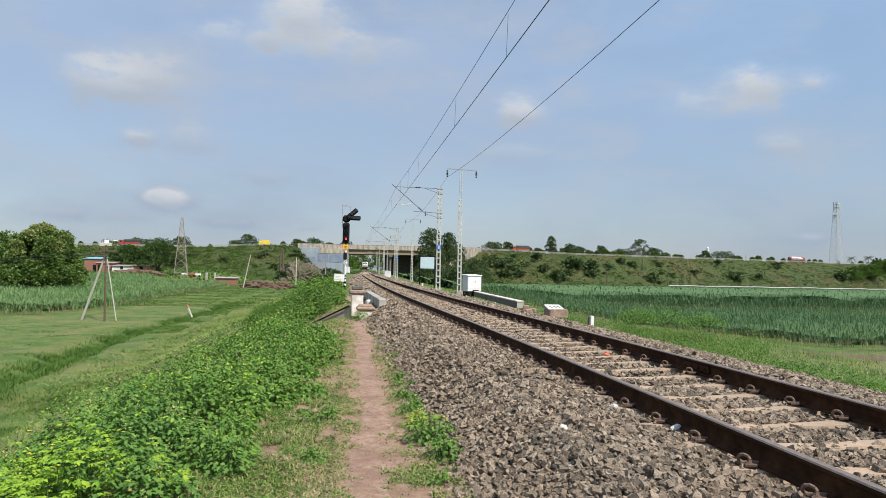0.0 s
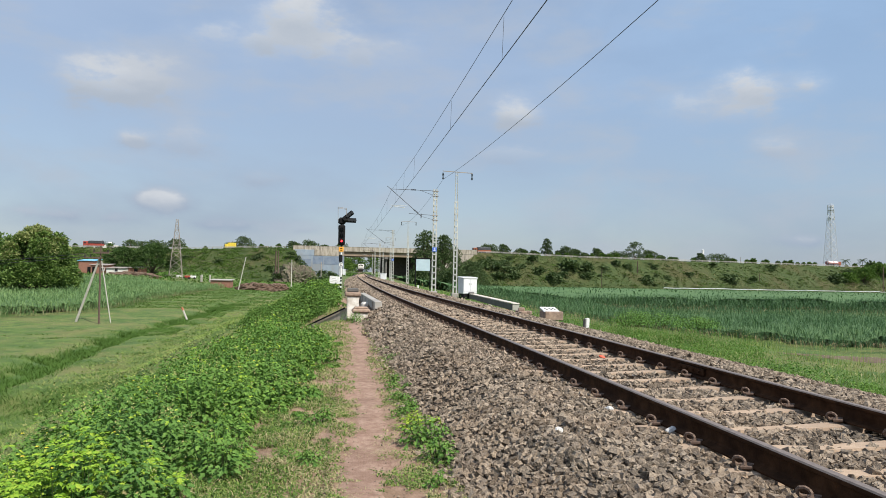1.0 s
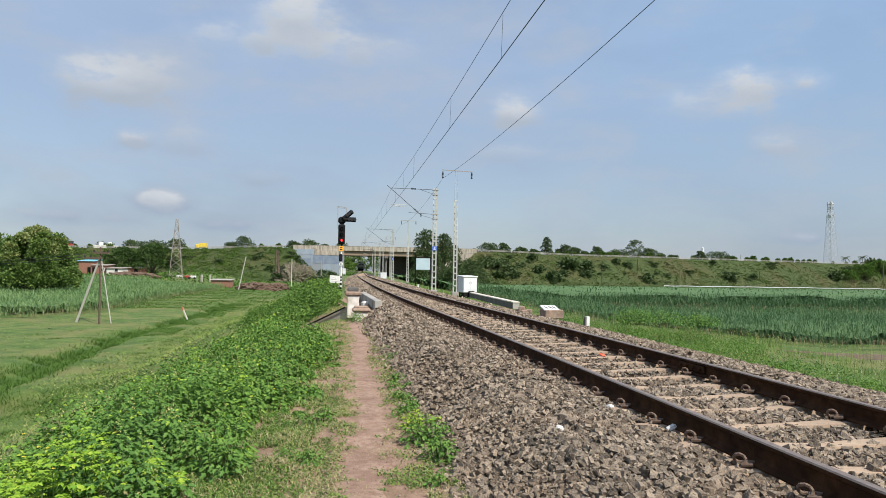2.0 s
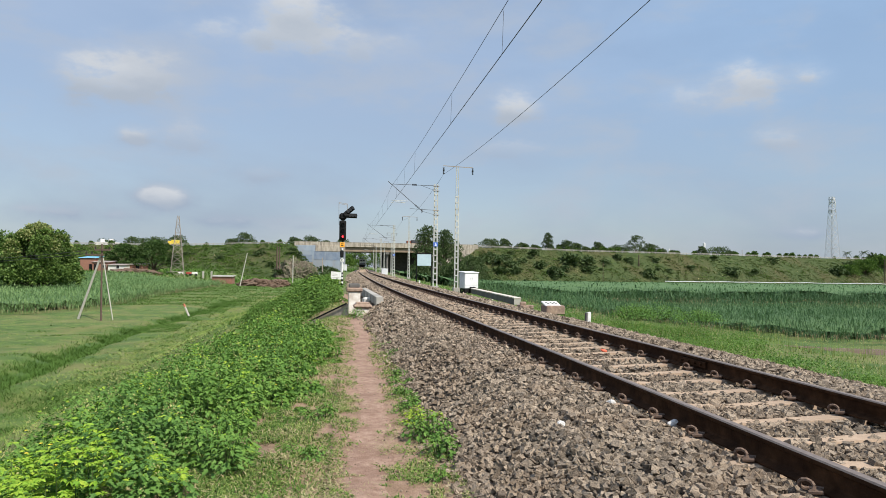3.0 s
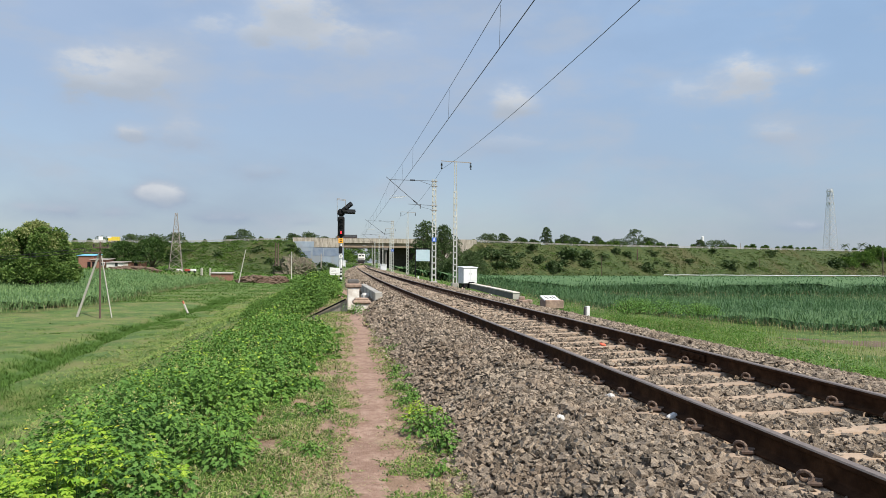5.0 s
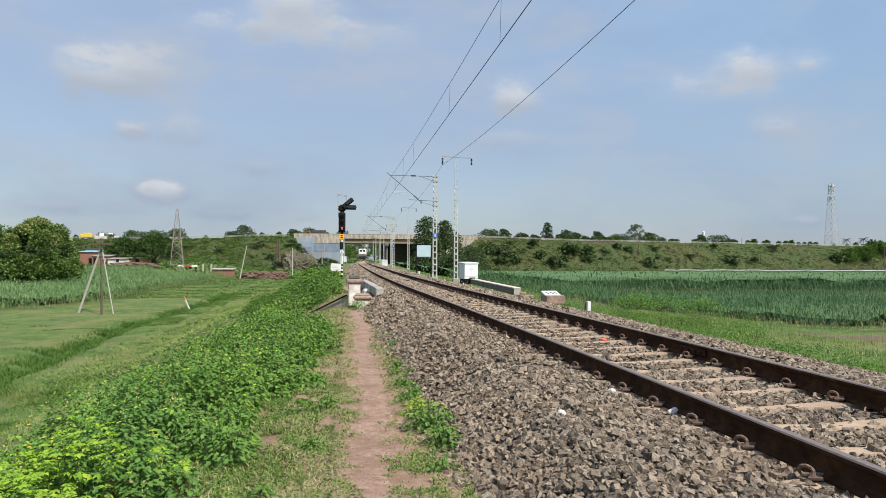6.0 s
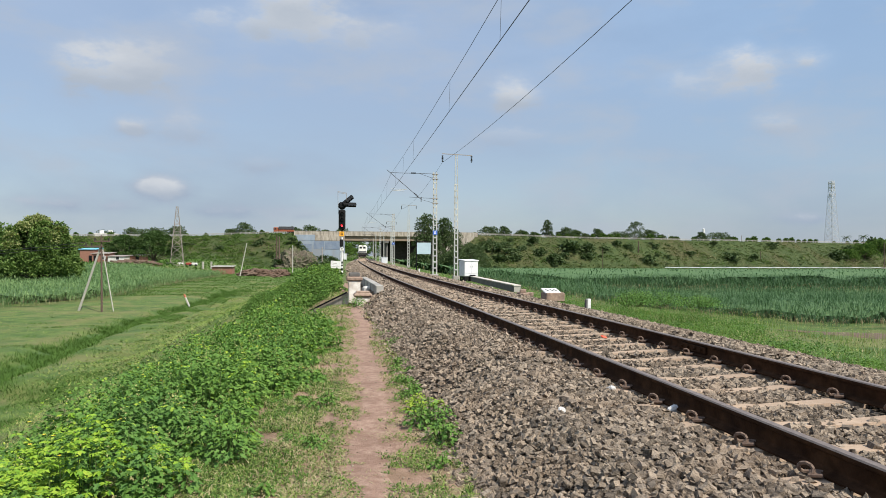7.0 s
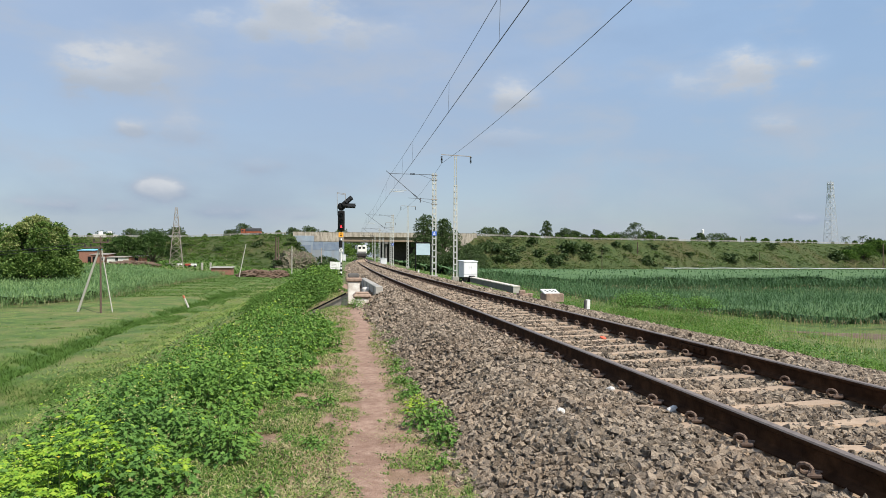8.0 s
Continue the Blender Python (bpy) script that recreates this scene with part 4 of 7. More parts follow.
def weed_height(x, y, o):
    e = weed_edge(y) - o
    h = 0.09 + 0.40 * smooth(0.0, 0.9, e) + 0.15 * bumps(x, y, 0.5, 5) + 0.13 * bumps(x, y, 1.3, 6)
    h = h + 0.30 * smooth(28, 33, y) * smooth(66, 46, y) * smooth(0.1, 0.7, e) * smooth(2.4, 1.0, e) * (0.8 + 0.4 * bumps(x, y, 2.4, 8))
    return np.clip(h * (0.35 + 0.65 * smooth(0.0, 0.5, o - weed_outer(x, y))), 0.05, 3.0)


def make_weeds():
    chunks = []
    for y0, y1, gap, per, ln in ((-7, 1.5, 0.30, 26, 0.12), (1.5, 9, 0.160, 72, 0.068), (9, 14, 0.20, 62, 0.070), (14, 26, 0.27, 66, 0.088), (26, 42, 0.36, 46, 0.13), (42, 80, 0.55, 40, 0.22)):
        X, Y = np.meshgrid(np.arange(-8.4, -3.2, gap), np.arange(y0, y1, gap))
        o, y = X.ravel() + rng.normal(0, gap * 0.36, X.size), Y.ravel() + rng.normal(0, gap * 0.36, X.size)
        x = centre_x(y) + o
        keep = (o < weed_edge(y) + 0.02) & (o > weed_outer(x, y)) & (((x + 4.5) / 1.25) ** 2 + ((y - 23.9) / 1.5) ** 2 > 1) & (rng.random(len(x)) < 0.93)
        x, y, o = x[keep], y[keep], o[keep]
        n = len(x)
        h = weed_height(x, y, o) * rng.uniform(0.72, 1.28, n)
        r = gap * rng.uniform(0.75, 1.3, n) * np.clip(h / 0.4, 0.5, 1.2)
        pale = rng.random(n) < 0.07 + 0.66 * smooth(6.0, 4.6, y) * smooth(-1.9, -2.8, x) + 0.20 * (bumps(x, y, 1.1, 18) > 0.45) * (y < 14)
        base = np.stack([x, y, ground_z(x, y)], 1)
        p, out, f = plant_places(base[~pale], h[~pale], r[~pale], per)
        sz = ln * (1.22 - 0.62 * f) * rng.uniform(0.75, 1.25, len(f))
        young = (f > 0.93) & (rng.random(len(f)) < 0.16)
        make = lobed_arrays if y0 == 1.5 else leaf_arrays
        # far off, a darker leaf colour stands in for the plants' own fine shadows
        self_shaded = (rng.random(len(f)) < 0.6) & (y0 >= 26)
        for sel, mi in ((~young & ~self_shaded, 0), (young & ~self_shaded, 1), (self_shaded, 6)):
            chunks.append((*make(p[sel], out[sel], sz[sel], sz[sel] * 0.86), mi))
        # the second kind: fans of small oval leaflets
        p, out, f = plant_places(base[pale], h[pale] * 0.95, r[pale], per // 4)
        for j in range(6):
            a = (j - 2.5) * 0.95
            o2 = np.stack([out[:, 0] * math.cos(a) - out[:, 1] * math.sin(a), out[:, 0] * math.sin(a) + out[:, 1] * math.cos(a), out[:, 2] * 0.6 + 0.05], 1)
            sz = ln * 0.74 * rng.uniform(0.75, 1.2, len(f)) * (1.1 - 0.3 * f)
            chunks.append((*leaf_arrays(p, o2, sz, sz * 0.56, 0.12), 3 if j % 3 else 1))
        # flower spikes and blossoms at the tops
        if y0 < 15:
            sel = ~pale & (rng.random(n) < 0.55)
            top = base[sel] + np.stack([0 * h[sel], 0 * h[sel], h[sel] * 1.02], 1)
            k = len(top)
            for j in range(7):
                q = top + rng.normal(0, 0.010, (k, 3)) + np.array([0, 0, 0.012 * j])
                w = np.full(k, 0.020) * rng.uniform(0.6, 1.3, k)
                chunks.append((*leaf_arrays(q, rng.normal(0, 1, (k, 3)) + np.array([0, 0, 0.8]), w, w * 0.6), 4))
            sel = rng.random(n) < 0.035 + 0.10 * pale
            top = base[sel] + np.stack([rng.normal(0, 0.03, sel.sum()), rng.normal(0, 0.03, sel.sum()), h[sel] * 0.97 + 0.01], 1)
            k = len(top)
            for j in range(5):
                chunks.append((*leaf_arrays(top, np.stack([np.full(k, math.cos(j * 1.256)), np.full(k, math.sin(j * 1.256)), np.full(k, 0.35)], 1), np.full(k, 0.017), np.full(k, 0.014)), 2))
        v, f, s = blade_arrays(base, h * 0.92, np.full(n, 0.007), rng.uniform(0, 0.15, n))
        chunks.append((v, f, s, 5))
    me = raw_mesh("weeds", *join(chunks))
    tagged(link_mesh("weeds", me, [M["weed"], M["weed_light"], M["flower"], M["weed_mid"], M["bud"], M["weed_stem"], M["scrub"]]), "dense green lobed-leaved weeds with small yellow flowers", "weeds", kind="stuff")


def weed_clump(x, y, r, h, n, bright):
    """One low weed beside the path: stems and leaves."""
    t = thing("weed_plant", "low leafy green weed at the edge of the ballast", "weed", pose(x, y, float(max(ground_z(x, y), 0.0))), "weeds along the path")
    stems = max(3, n // 40)
    a, d = rng.uniform(0, 6.28, stems), r * 0.8 * np.sqrt(rng.random(stems))
    base = np.stack([d * np.cos(a), d * np.sin(a), 0 * a - 0.01], 1)
    hs = h * (1.05 - 0.5 * (d / r) ** 2) * rng.uniform(0.8, 1.2, stems)
    p, out, f = plant_places(base, hs, np.full(stems, max(0.05, r * 0.42)), 30)
    sz = (0.036 + 0.06 * min(h, 0.45)) * (1.2 - 0.55 * f) * rng.uniform(0.75, 1.25, len(f))
    link_mesh("foliage", raw_mesh("foliage", *lobed_arrays(p, out, sz, sz * 0.86)), M["weed_light"] if bright else M["weed"], t)
    bm = B()
    for b, k in zip(base, hs):
        rod(bm, (b[0] * 0.5, b[1] * 0.5, -0.02), (b[0], b[1], k * 0.9), 0.005, 0.003, 5)
    part("stem", bm, M["weed_stem"], t)


def make_grass():
    chunks = []

    def add(x, y, h, w, lean, mi, droop=0.35):
        p = np.stack([x, y, ground_z(x, y) - 0.01], 1)
        v, f, s = blade_arrays(p, h, w, lean, droop) if np.median(y) < 12 else sliver_arrays(p, h, w, lean)
        chunks.append((v, f, s, mi))

    # trodden turf on both sides of the path
    for y0, y1, n, k in ((3.4, 9, 82000, 1.0), (9, 17, 40000, 1.4), (17, 30, 16000, 2.0)):
        x, y, o = scatter(n, -5.8, -2.72, y0, y1)
        d = np.abs(o - path_o(y))
        patch = bumps(x, y, 0.55, 11) + 0.5 * bumps(x, y, 0.22, 12)
        keep = (d > 0.13 + 0.07 * bumps(x, y, 0.35, 13) + 0.06 * bumps(x, y, 0.12, 14)) & (patch > -0.42 - 0.5 * smooth(6.0, 5.2, y) + 0.40 * (d < 0.36)) & (o < -2.72)
        keep &= ~((o > -2.95) & (patch < -0.2)) & ~((np.abs(y - 6.7) < 0.8 + 0.3 * patch) & (o - path_o(y) > 0.1) & (o < -2.95) & (rng.random(n) < 0.85))
        x, y, o, d = x[keep], y[keep], o[keep], d[keep]
        n2 = len(x)
        h = rng.uniform(0.025, 0.085, n2) * (0.65 + 0.6 * smooth(0.2, 1.0, d)) * k ** 0.5
        dry = rng.random(n2) < 0.20 + 0.40 * (bumps(x, y, 0.6, 15) > 0.2) * (d < 1.0)
        deep = ~dry & (rng.random(len(x)) < 0.55)
        for sel, mi in ((~dry & ~deep, 0), (deep, 2), (dry, 1)):
            add(x[sel], y[sel], h[sel], rng.uniform(0.006, 0.012, sel.sum()) * k, rng.uniform(0.4, 1.7, sel.sum()), mi)
    x, y, o = scatter(16000, -5.8, -2.74, -8, 3.4)
    keep = np.abs(o - path_o(y)) > 0.17 + 0.05 * bumps(x, y, 0.35, 13)
    x, y = x[keep], y[keep]
    add(x, y, rng.uniform(0.03, 0.09, len(x)), rng.uniform(0.012, 0.02, len(x)), rng.uniform(0.4, 1.7, len(x)), 0)
    # creeping small-leaved weeds that carpet the trodden ground
    for y0, y1, n, ln in ((3.4, 9, 36000, 0.021), (9, 18, 22000, 0.030), (18, 30, 9000, 0.05)):
        x, y, o = scatter(n, -5.7, -2.74, y0, y1)
        d = np.abs(o - path_o(y))
        keep = (d > 0.20 + 0.08 * bumps(x, y, 0.3, 71)) & (bumps(x, y, 0.42, 72) + 0.6 * bumps(x, y, 0.16, 73) > 0.22 - 0.5 * smooth(0.5, 1.4, d))
        x, y = x[keep], y[keep]
        k = len(x)
        out = np.stack([rng.normal(0, 1, k), rng.normal(0, 1, k), rng.normal(0.35, 0.35, k)], 1)
        sz = ln * rng.uniform(0.6, 1.4, k)
        chunks.append((*leaf_arrays(np.stack([x, y, ground_z(x, y) + rng.uniform(0.01, 0.05, k)], 1), out, sz, sz * 0.5), 5))
    # straw trampled flat on the path
    x, y, o = scatter(15000, -4.4, -2.8, 2.4, 14)
    keep = (bumps(x, y, 0.7, 16) + 1.2 * np.exp(-((y - 6.35) / 0.35) ** 2) > 0.35)
    x, y = x[keep], y[keep]
    add(x, y, rng.uniform(0.022, 0.05, len(x)), np.full(len(x), 0.0055), rng.uniform(1.5, 3.2, len(x)), 1, 0.12)
    x, y, o = scatter(70000, -16.5, -5.5, 8, 80, 1.5)
    lush = bumps(x, y, 1.7, 26) + rng.normal(0, 0.35, len(x)) > 0.25
    for sel, mi, k in ((~lush, 0, 1.0), (lush, 2, 1.7)):
        add(x[sel], y[sel], rng.uniform(0.05, 0.13, sel.sum()) * k, 0.006 + 0.00042 * y[sel], rng.uniform(0.6, 1.9, sel.sum()), mi)
    # leafy growth along the crest of the bank towards the signal
    for y0, y1, n, ln in ((26, 42, 22000, 0.10), (42, 85, 16000, 0.17)):
        x, y, o = scatter(n, -8.6, -3.9, y0, y1)
        keep = (o > -7.6 - 0.8 * bumps(x, y, 2.5, 74)) & (((x + 4.5) / 1.25) ** 2 + ((y - 23.9) / 1.5) ** 2 > 1)
        x, y, o = x[keep], y[keep], o[keep]
        k = len(x)
        z = ground_z(x, y) + (0.28 + 0.22 * bumps(x, y, 1.1, 75)) * rng.uniform(0.15, 1.0, k)
        sz = ln * rng.uniform(0.6, 1.3, k)
        out = np.stack([rng.normal(0, 1, k), rng.normal(0, 1, k), rng.normal(0.1, 0.5, k)], 1)
        # over half get darker leaves, self-shadow carried by colour
        dark = rng.random(k) < 0.6
        for sel, mi in ((dark, 2), (~dark, 3)):
            chunks.append((*leaf_arrays(np.stack([x, y, z], 1)[sel], out[sel], sz[sel], sz[sel] * 0.6), mi))
    # meadow below the bank
    x, y, o = scatter(130000, -62, -12, 16, 120, 1.8)
    keep = ~left_field(x, y)
    x, y, o = x[keep], y[keep], o[keep]
    tuft = bumps(x, y, 2.2, 21) > 0.15
    k = 0.6 + y / 40
    dry = rng.random(len(x)) < 0.10 + 0.25 * (bumps(x, y, 7, 22) > 0.5)
    for sel, mi in ((~dry, 0), (dry, 1)):
        add(x[sel], y[sel], (rng.uniform(0.04, 0.09, len(x)) * (1 + 0.7 * tuft))[sel], (0.010 * k)[sel], rng.uniform(0.8, 2.4, sel.sum()), mi)
    x, y = rng.uniform(-135, -24, 15000), rng.uniform(173, 275, 15000)
    keep = bumps(x, y, 5, 27) + rng.normal(0, 0.5, len(x)) > -0.3
    x, y = x[keep], y[keep]
    add(x, y, rng.uniform(0.3, 1.0, len(x)), rng.uniform(0.2, 0.4, len(x)), rng.uniform(0.4, 1.2, len(x)), 2)
    # rank growth along the ditch, and on the foot of the bank
    x, y, _ = scatter(90000, 0, 1, 18, 108, 1.7)
    o = ditch_o(y) + rng.normal(0, 1, len(y)) * (0.46 + 0.22 * smooth(52, 36, y))
    x = centre_x(y) + o + 0.3 * bumps(y, y * 0, 4, 23)
    keep = bumps(x, y, 1.6, 24) + rng.normal(0, 0.3, len(x)) > -0.45
    x, y = x[keep], y[keep]
    add(x, y, rng.uniform(0.14, 0.42, len(x)), 0.009 + 0.0004 * y, rng.uniform(0.4, 1.3, len(x)), 2)
    # rank grass between the ditch and the bank, and a dry trodden strip
    x, y, o = scatter(60000, -20, -12.5, 17, 34, 1.0)
    keep = bumps(x, y, 2.4, 78) + rng.normal(0, 0.3, len(x)) > 0.1 + 0.8 * smooth(28, 34, y)
    x, y = x[keep], y[keep]
    add(x, y, rng.uniform(0.06, 0.22, len(x)), np.full(len(x), 0.016), rng.uniform(0.5, 1.5, len(x)), 2)
    x, y, o = scatter(26000, -21, -17.2, 55, 105, 1.2)
    keep = bumps(x, y, 2.8, 79) + rng.normal(0, 0.3, len(x)) > 0.0
    x, y = x[keep], y[keep]
    add(x, y, rng.uniform(0.06, 0.22, len(x)), 0.008 + 0.0004 * y, rng.uniform(0.5, 1.5, len(x)), 2)
    x, y, o = scatter(14000, -17.0, -12.0, 30, 125, 1.4)
    keep = bumps(x, y, 2.4, 80) + rng.normal(0, 0.4, len(x)) > 0.1
    x, y = x[keep], y[keep]
    add(x, y, rng.uniform(0.04, 0.12, len(x)), 0.007 + 0.0004 * y, rng.uniform(0.6, 1.8, len(x)), 1)
    # darker rank patches elsewhere in the meadow
    x, y, o = scatter(40000, -30, -13, 18, 60, 1.3)
    keep = bumps(x, y, 2.6, 76) + 0.5 * bumps(x, y, 0.9, 77) + rng.normal(0, 0.2, len(x)) > 0.75
    x, y = x[keep], y[keep]
    add(x, y, rng.uniform(0.06, 0.2, len(x)), 0.008 + 0.0004 * y, rng.uniform(0.4, 1.3, len(x)), 2)
    x, y, o = scatter(9000, -17.5, -8.0, 30, 110, 1.3)
    add(x, y, rng.uniform(0.06, 0.2, len(x)), 0.03 + 0.0006 * y, rng.uniform(0.8, 2.0, len(x)), 0)
    x, y, o = scatter(26000, -36, -10, 90, 210, 1.2)
    add(x, y, rng.uniform(0.08, 0.3, len(x)), 0.02 + 0.0006 * y, rng.uniform(0.4, 1.4, len(x)), 2)
    # verge beyond the track
    for y0, y1, n in ((5, 30, 24000), (30, 110, 12000)):
        x, y, o = scatter(n, 3.1, 15.5, y0, y1)
        edge = 4.30 + 0.22 * bumps(y, x * 0, 1.5, 31)
        keep = (o > edge) & ~right_field(x, y)
        keep &= ~((o > 9.5) & (bumps(x, y, 1.4, 32) > 0.1)) & ~((x > 11.8) & (2.8 * x + 4.3 * y > 126 + 5 * bumps(x, y, 0.7, 39)))
        x, y, o = x[keep], y[keep], o[keep]
        tall = smooth(0.0, 0.6, bumps(x, y, 2.4, 33)) * smooth(4.0, 7.0, o)
        kk = 1 + y / 60
        dry = rng.random(len(x)) < 0.08 + 0.18 * (bumps(x, y, 2.0, 38) > 0.35)
        h = rng.uniform(0.04, 0.15, len(x)) * (1 + 2.0 * tall)
        deep = ~dry & (rng.random(len(x)) < 0.55)
        for sel, mi in ((~dry & ~deep, 0), (deep, 2), (dry, 1)):
            add(x[sel], y[sel], h[sel], rng.uniform(0.006, 0.013, sel.sum()) * kk[sel], rng.uniform(0.4, 1.4, sel.sum()), mi)
    for y0, y1, n, ln in ((4, 30, 84000, 0.055), (30, 110, 12000, 0.13)):
        x, y, o = scatter(n, 4.4, 13.5, y0, y1)
        lush = bumps(x, y, 1.5, 34) + 0.5 * bumps(x, y, 0.6, 35) + 0.25 * smooth(4, 7, o)
        keep = ~right_field(x, y) & (lush > -0.35) & ~((x > 11.8) & (2.8 * x + 4.3 * y > 125 + 4 * bumps(x, y, 0.6, 40))) & (o < 9.5 + 2 * bumps(y, y * 0, 6, 36))
        x, y, o, lush = x[keep], y[keep], o[keep], lush[keep]
        k = len(x)
        z = ground_z(x, y) + np.clip(0.16 + 0.30 * lush, 0.05, 0.7) * rng.uniform(0.1, 1.0, k)
        out = np.stack([rng.normal(0, 1, k), rng.normal(0, 1, k), rng.normal(0.3, 0.5, k)], 1)
        sz = ln * rng.uniform(0.6, 1.3, k)
        v, f, s = leaf_arrays(np.stack([x, y, z], 1), out, sz, sz * 0.5)
        chunks.append((v, f, s, 3))
    x, y, o = scatter(4200, 5.5, 13.5, 6, 34)
    keep = ~right_field(x, y) & (bumps(x, y, 2.2, 37) > 0.1)
    x, y = x[keep], y[keep]
    k = len(x)
    z = ground_z(x, y) + rng.uniform(0.15, 0.55, k)
    for j in range(2):
        v, f, s = leaf_arrays(np.stack([x, y, z], 1), rng.normal(0, 1, (k, 3)), np.full(k, 0.032), np.full(k, 0.026))
        chunks.append((v, f, s, 4))
    add(x, y, z - ground_z(x, y), np.full(k, 0.008), np.full(k, 0.1), 0)
    me = raw_mesh("grass", *join(chunks))
    tagged(link_mesh("grass", me, [M["grass"], M["dry_grass"], M["dark_grass"], M["weed"], M["tree_pale"], M["creeper"]]), "short uneven grass, green with dry patches", "grass", kind="stuff")


def right_field(x, y):
    o = x - centre_x(y)
    d = x * 2.8 + y * 4.3 + 3.0 * bumps(x, y, 3, 41)
    return (o > 8.0) & (d > 143)


def left_field(x, y):
    edge = np.interp(y, [67, 72, 83, 106, 140, 177], [-44.5, -42.5, -41.0, -46.0, -52.0, -56.5])
    return (x < edge + 0.5 * bumps(x, y, 4, 42)) & (y > 69.0 + 0.05 * np.clip(-x - 44, 0, 60) + 0.4 * bumps(x, y, 3, 43)) & (y < 174)


def cane(name, label, mat, zones, dead):
    chunks = []
    for x, y, hgt, size in zones:
        z = ground_z(x, y)
        v, f, s = kite_arrays(np.stack([x, y, z + hgt * 0.60 * rng.random(len(x)) ** 1.1], 1), hgt * rng.uniform(0.32, 0.52, len(x)), size * rng.uniform(0.7, 1.4, len(x)),
                              rng.uniform(0.25, 1.35, len(x)), 0.45)
        chunks.append((v, f, s, 0))
        sel = rng.random(len(x)) < dead
        v, f, s = kite_arrays(np.stack([x, y, z], 1)[sel], hgt[sel] * 0.45, size[sel] * 0.8, rng.uniform(0.2, 0.9, sel.sum()), 0.6)
        chunks.append((v, f, s, 1))
    me = raw_mesh(name, *join(chunks))
    tagged(link_mesh(name, me, [mat, M["dead_leaf"]]), label, "crop", kind="stuff")


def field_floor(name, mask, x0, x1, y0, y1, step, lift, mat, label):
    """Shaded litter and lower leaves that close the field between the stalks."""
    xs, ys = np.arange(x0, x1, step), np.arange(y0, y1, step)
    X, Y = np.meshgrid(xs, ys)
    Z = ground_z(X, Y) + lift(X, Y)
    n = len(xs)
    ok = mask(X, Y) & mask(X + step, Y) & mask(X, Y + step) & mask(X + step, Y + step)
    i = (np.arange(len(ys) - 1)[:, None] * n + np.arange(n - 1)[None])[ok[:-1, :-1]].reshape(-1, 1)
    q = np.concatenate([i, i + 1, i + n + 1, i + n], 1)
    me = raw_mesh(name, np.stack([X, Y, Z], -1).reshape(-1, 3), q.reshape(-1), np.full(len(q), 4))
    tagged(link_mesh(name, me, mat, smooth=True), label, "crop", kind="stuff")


def make_fields():
    # right of the line: two plots with a lane between
    def pick(n, x0, x1, y0, y1, cond):
        x, y = rng.uniform(x0, x1, n), rng.uniform(y0, y1, n)
        k = cond(x, y)
        return x[k], y[k]

    def plot1(x, y):
        return right_field(x, y) & (y < 52)

    def plot2(x, y):
        return right_field(x, y) & (y > 62 + 0.6 * bumps(x, y, 5, 43)) & (y < road_y(x) - 30 - 16 * smooth(85, 115, x)) & (x - centre_x(y) > 9.5)

    zones = []
    x, y = pick(115000, 4, 60, 12, 56, plot1)
    zones.append((x, y, 1.02 + 0.12 * bumps(x, y, 3, 44), np.full(len(x), 0.019)))
    x, y = pick(52000, 0, 90, 60, 84, plot2)
    zones.append((x, y, 1.55 + 0.2 * bumps(x, y, 4, 45), np.full(len(x), 0.040)))
    x, y = pick(34000, -20, 300, 84, 460, plot2)
    zones.append((x, y, 1.8 + 0.25 * bumps(x, y, 9, 46), 0.08 + 0.0006 * y))
    cane("cane_field", "tall dark green sugar cane in dense rows", M["cane_right"], zones, 0.14)
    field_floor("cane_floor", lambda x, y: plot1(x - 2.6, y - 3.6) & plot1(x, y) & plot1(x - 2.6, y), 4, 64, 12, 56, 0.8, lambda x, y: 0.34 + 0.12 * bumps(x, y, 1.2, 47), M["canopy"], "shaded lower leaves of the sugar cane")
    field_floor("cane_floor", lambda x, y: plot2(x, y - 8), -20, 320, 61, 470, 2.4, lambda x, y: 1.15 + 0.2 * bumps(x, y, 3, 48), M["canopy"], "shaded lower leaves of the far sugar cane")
    zones = []
    x, y = pick(118000, -118, -39, 67, 174, left_field)
    zones.append((x, y, 1.95 + 0.25 * bumps(x, y, 4, 49), 0.018 + 0.0004 * y))
    cane("young_cane_field", "light green sugar cane beyond the meadow", M["cane"], zones, 0.10)
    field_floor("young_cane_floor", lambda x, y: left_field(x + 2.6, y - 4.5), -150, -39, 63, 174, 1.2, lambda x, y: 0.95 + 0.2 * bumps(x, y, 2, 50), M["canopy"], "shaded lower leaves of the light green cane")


def crown_arrays(lobes, n, size, squash=0.8):
    """Leaf clumps on a set of lobes (x, y, z, r)."""
    w = np.array([l[3] ** 2 for l in lobes])
    pick = rng.choice(len(lobes), n, p=w / w.sum())
    c = np.array(lobes)[pick]
    d = unit(rng.normal(size=(n, 3)))
    d[:, 2] = np.where(d[:, 2] < -0.35, -d[:, 2], d[:, 2])
    rr = c[:, 3] * (0.62 + 0.43 * rng.random(n) ** 0.6) * (1 + 0.16 * np.sin(d[:, 0] * 7 + pick) * np.sin(d[:, 2] * 6 + d[:, 1] * 5))
    p = c[:, :3] + d * rr[:, None] * np.array([1, 1, squash])
    out = unit(d + rng.normal(0, 0.75, (n, 3)))
    sz = size * rng.uniform(0.6, 1.4, n)
    return leaf_arrays(p, out, sz, sz * 0.7)


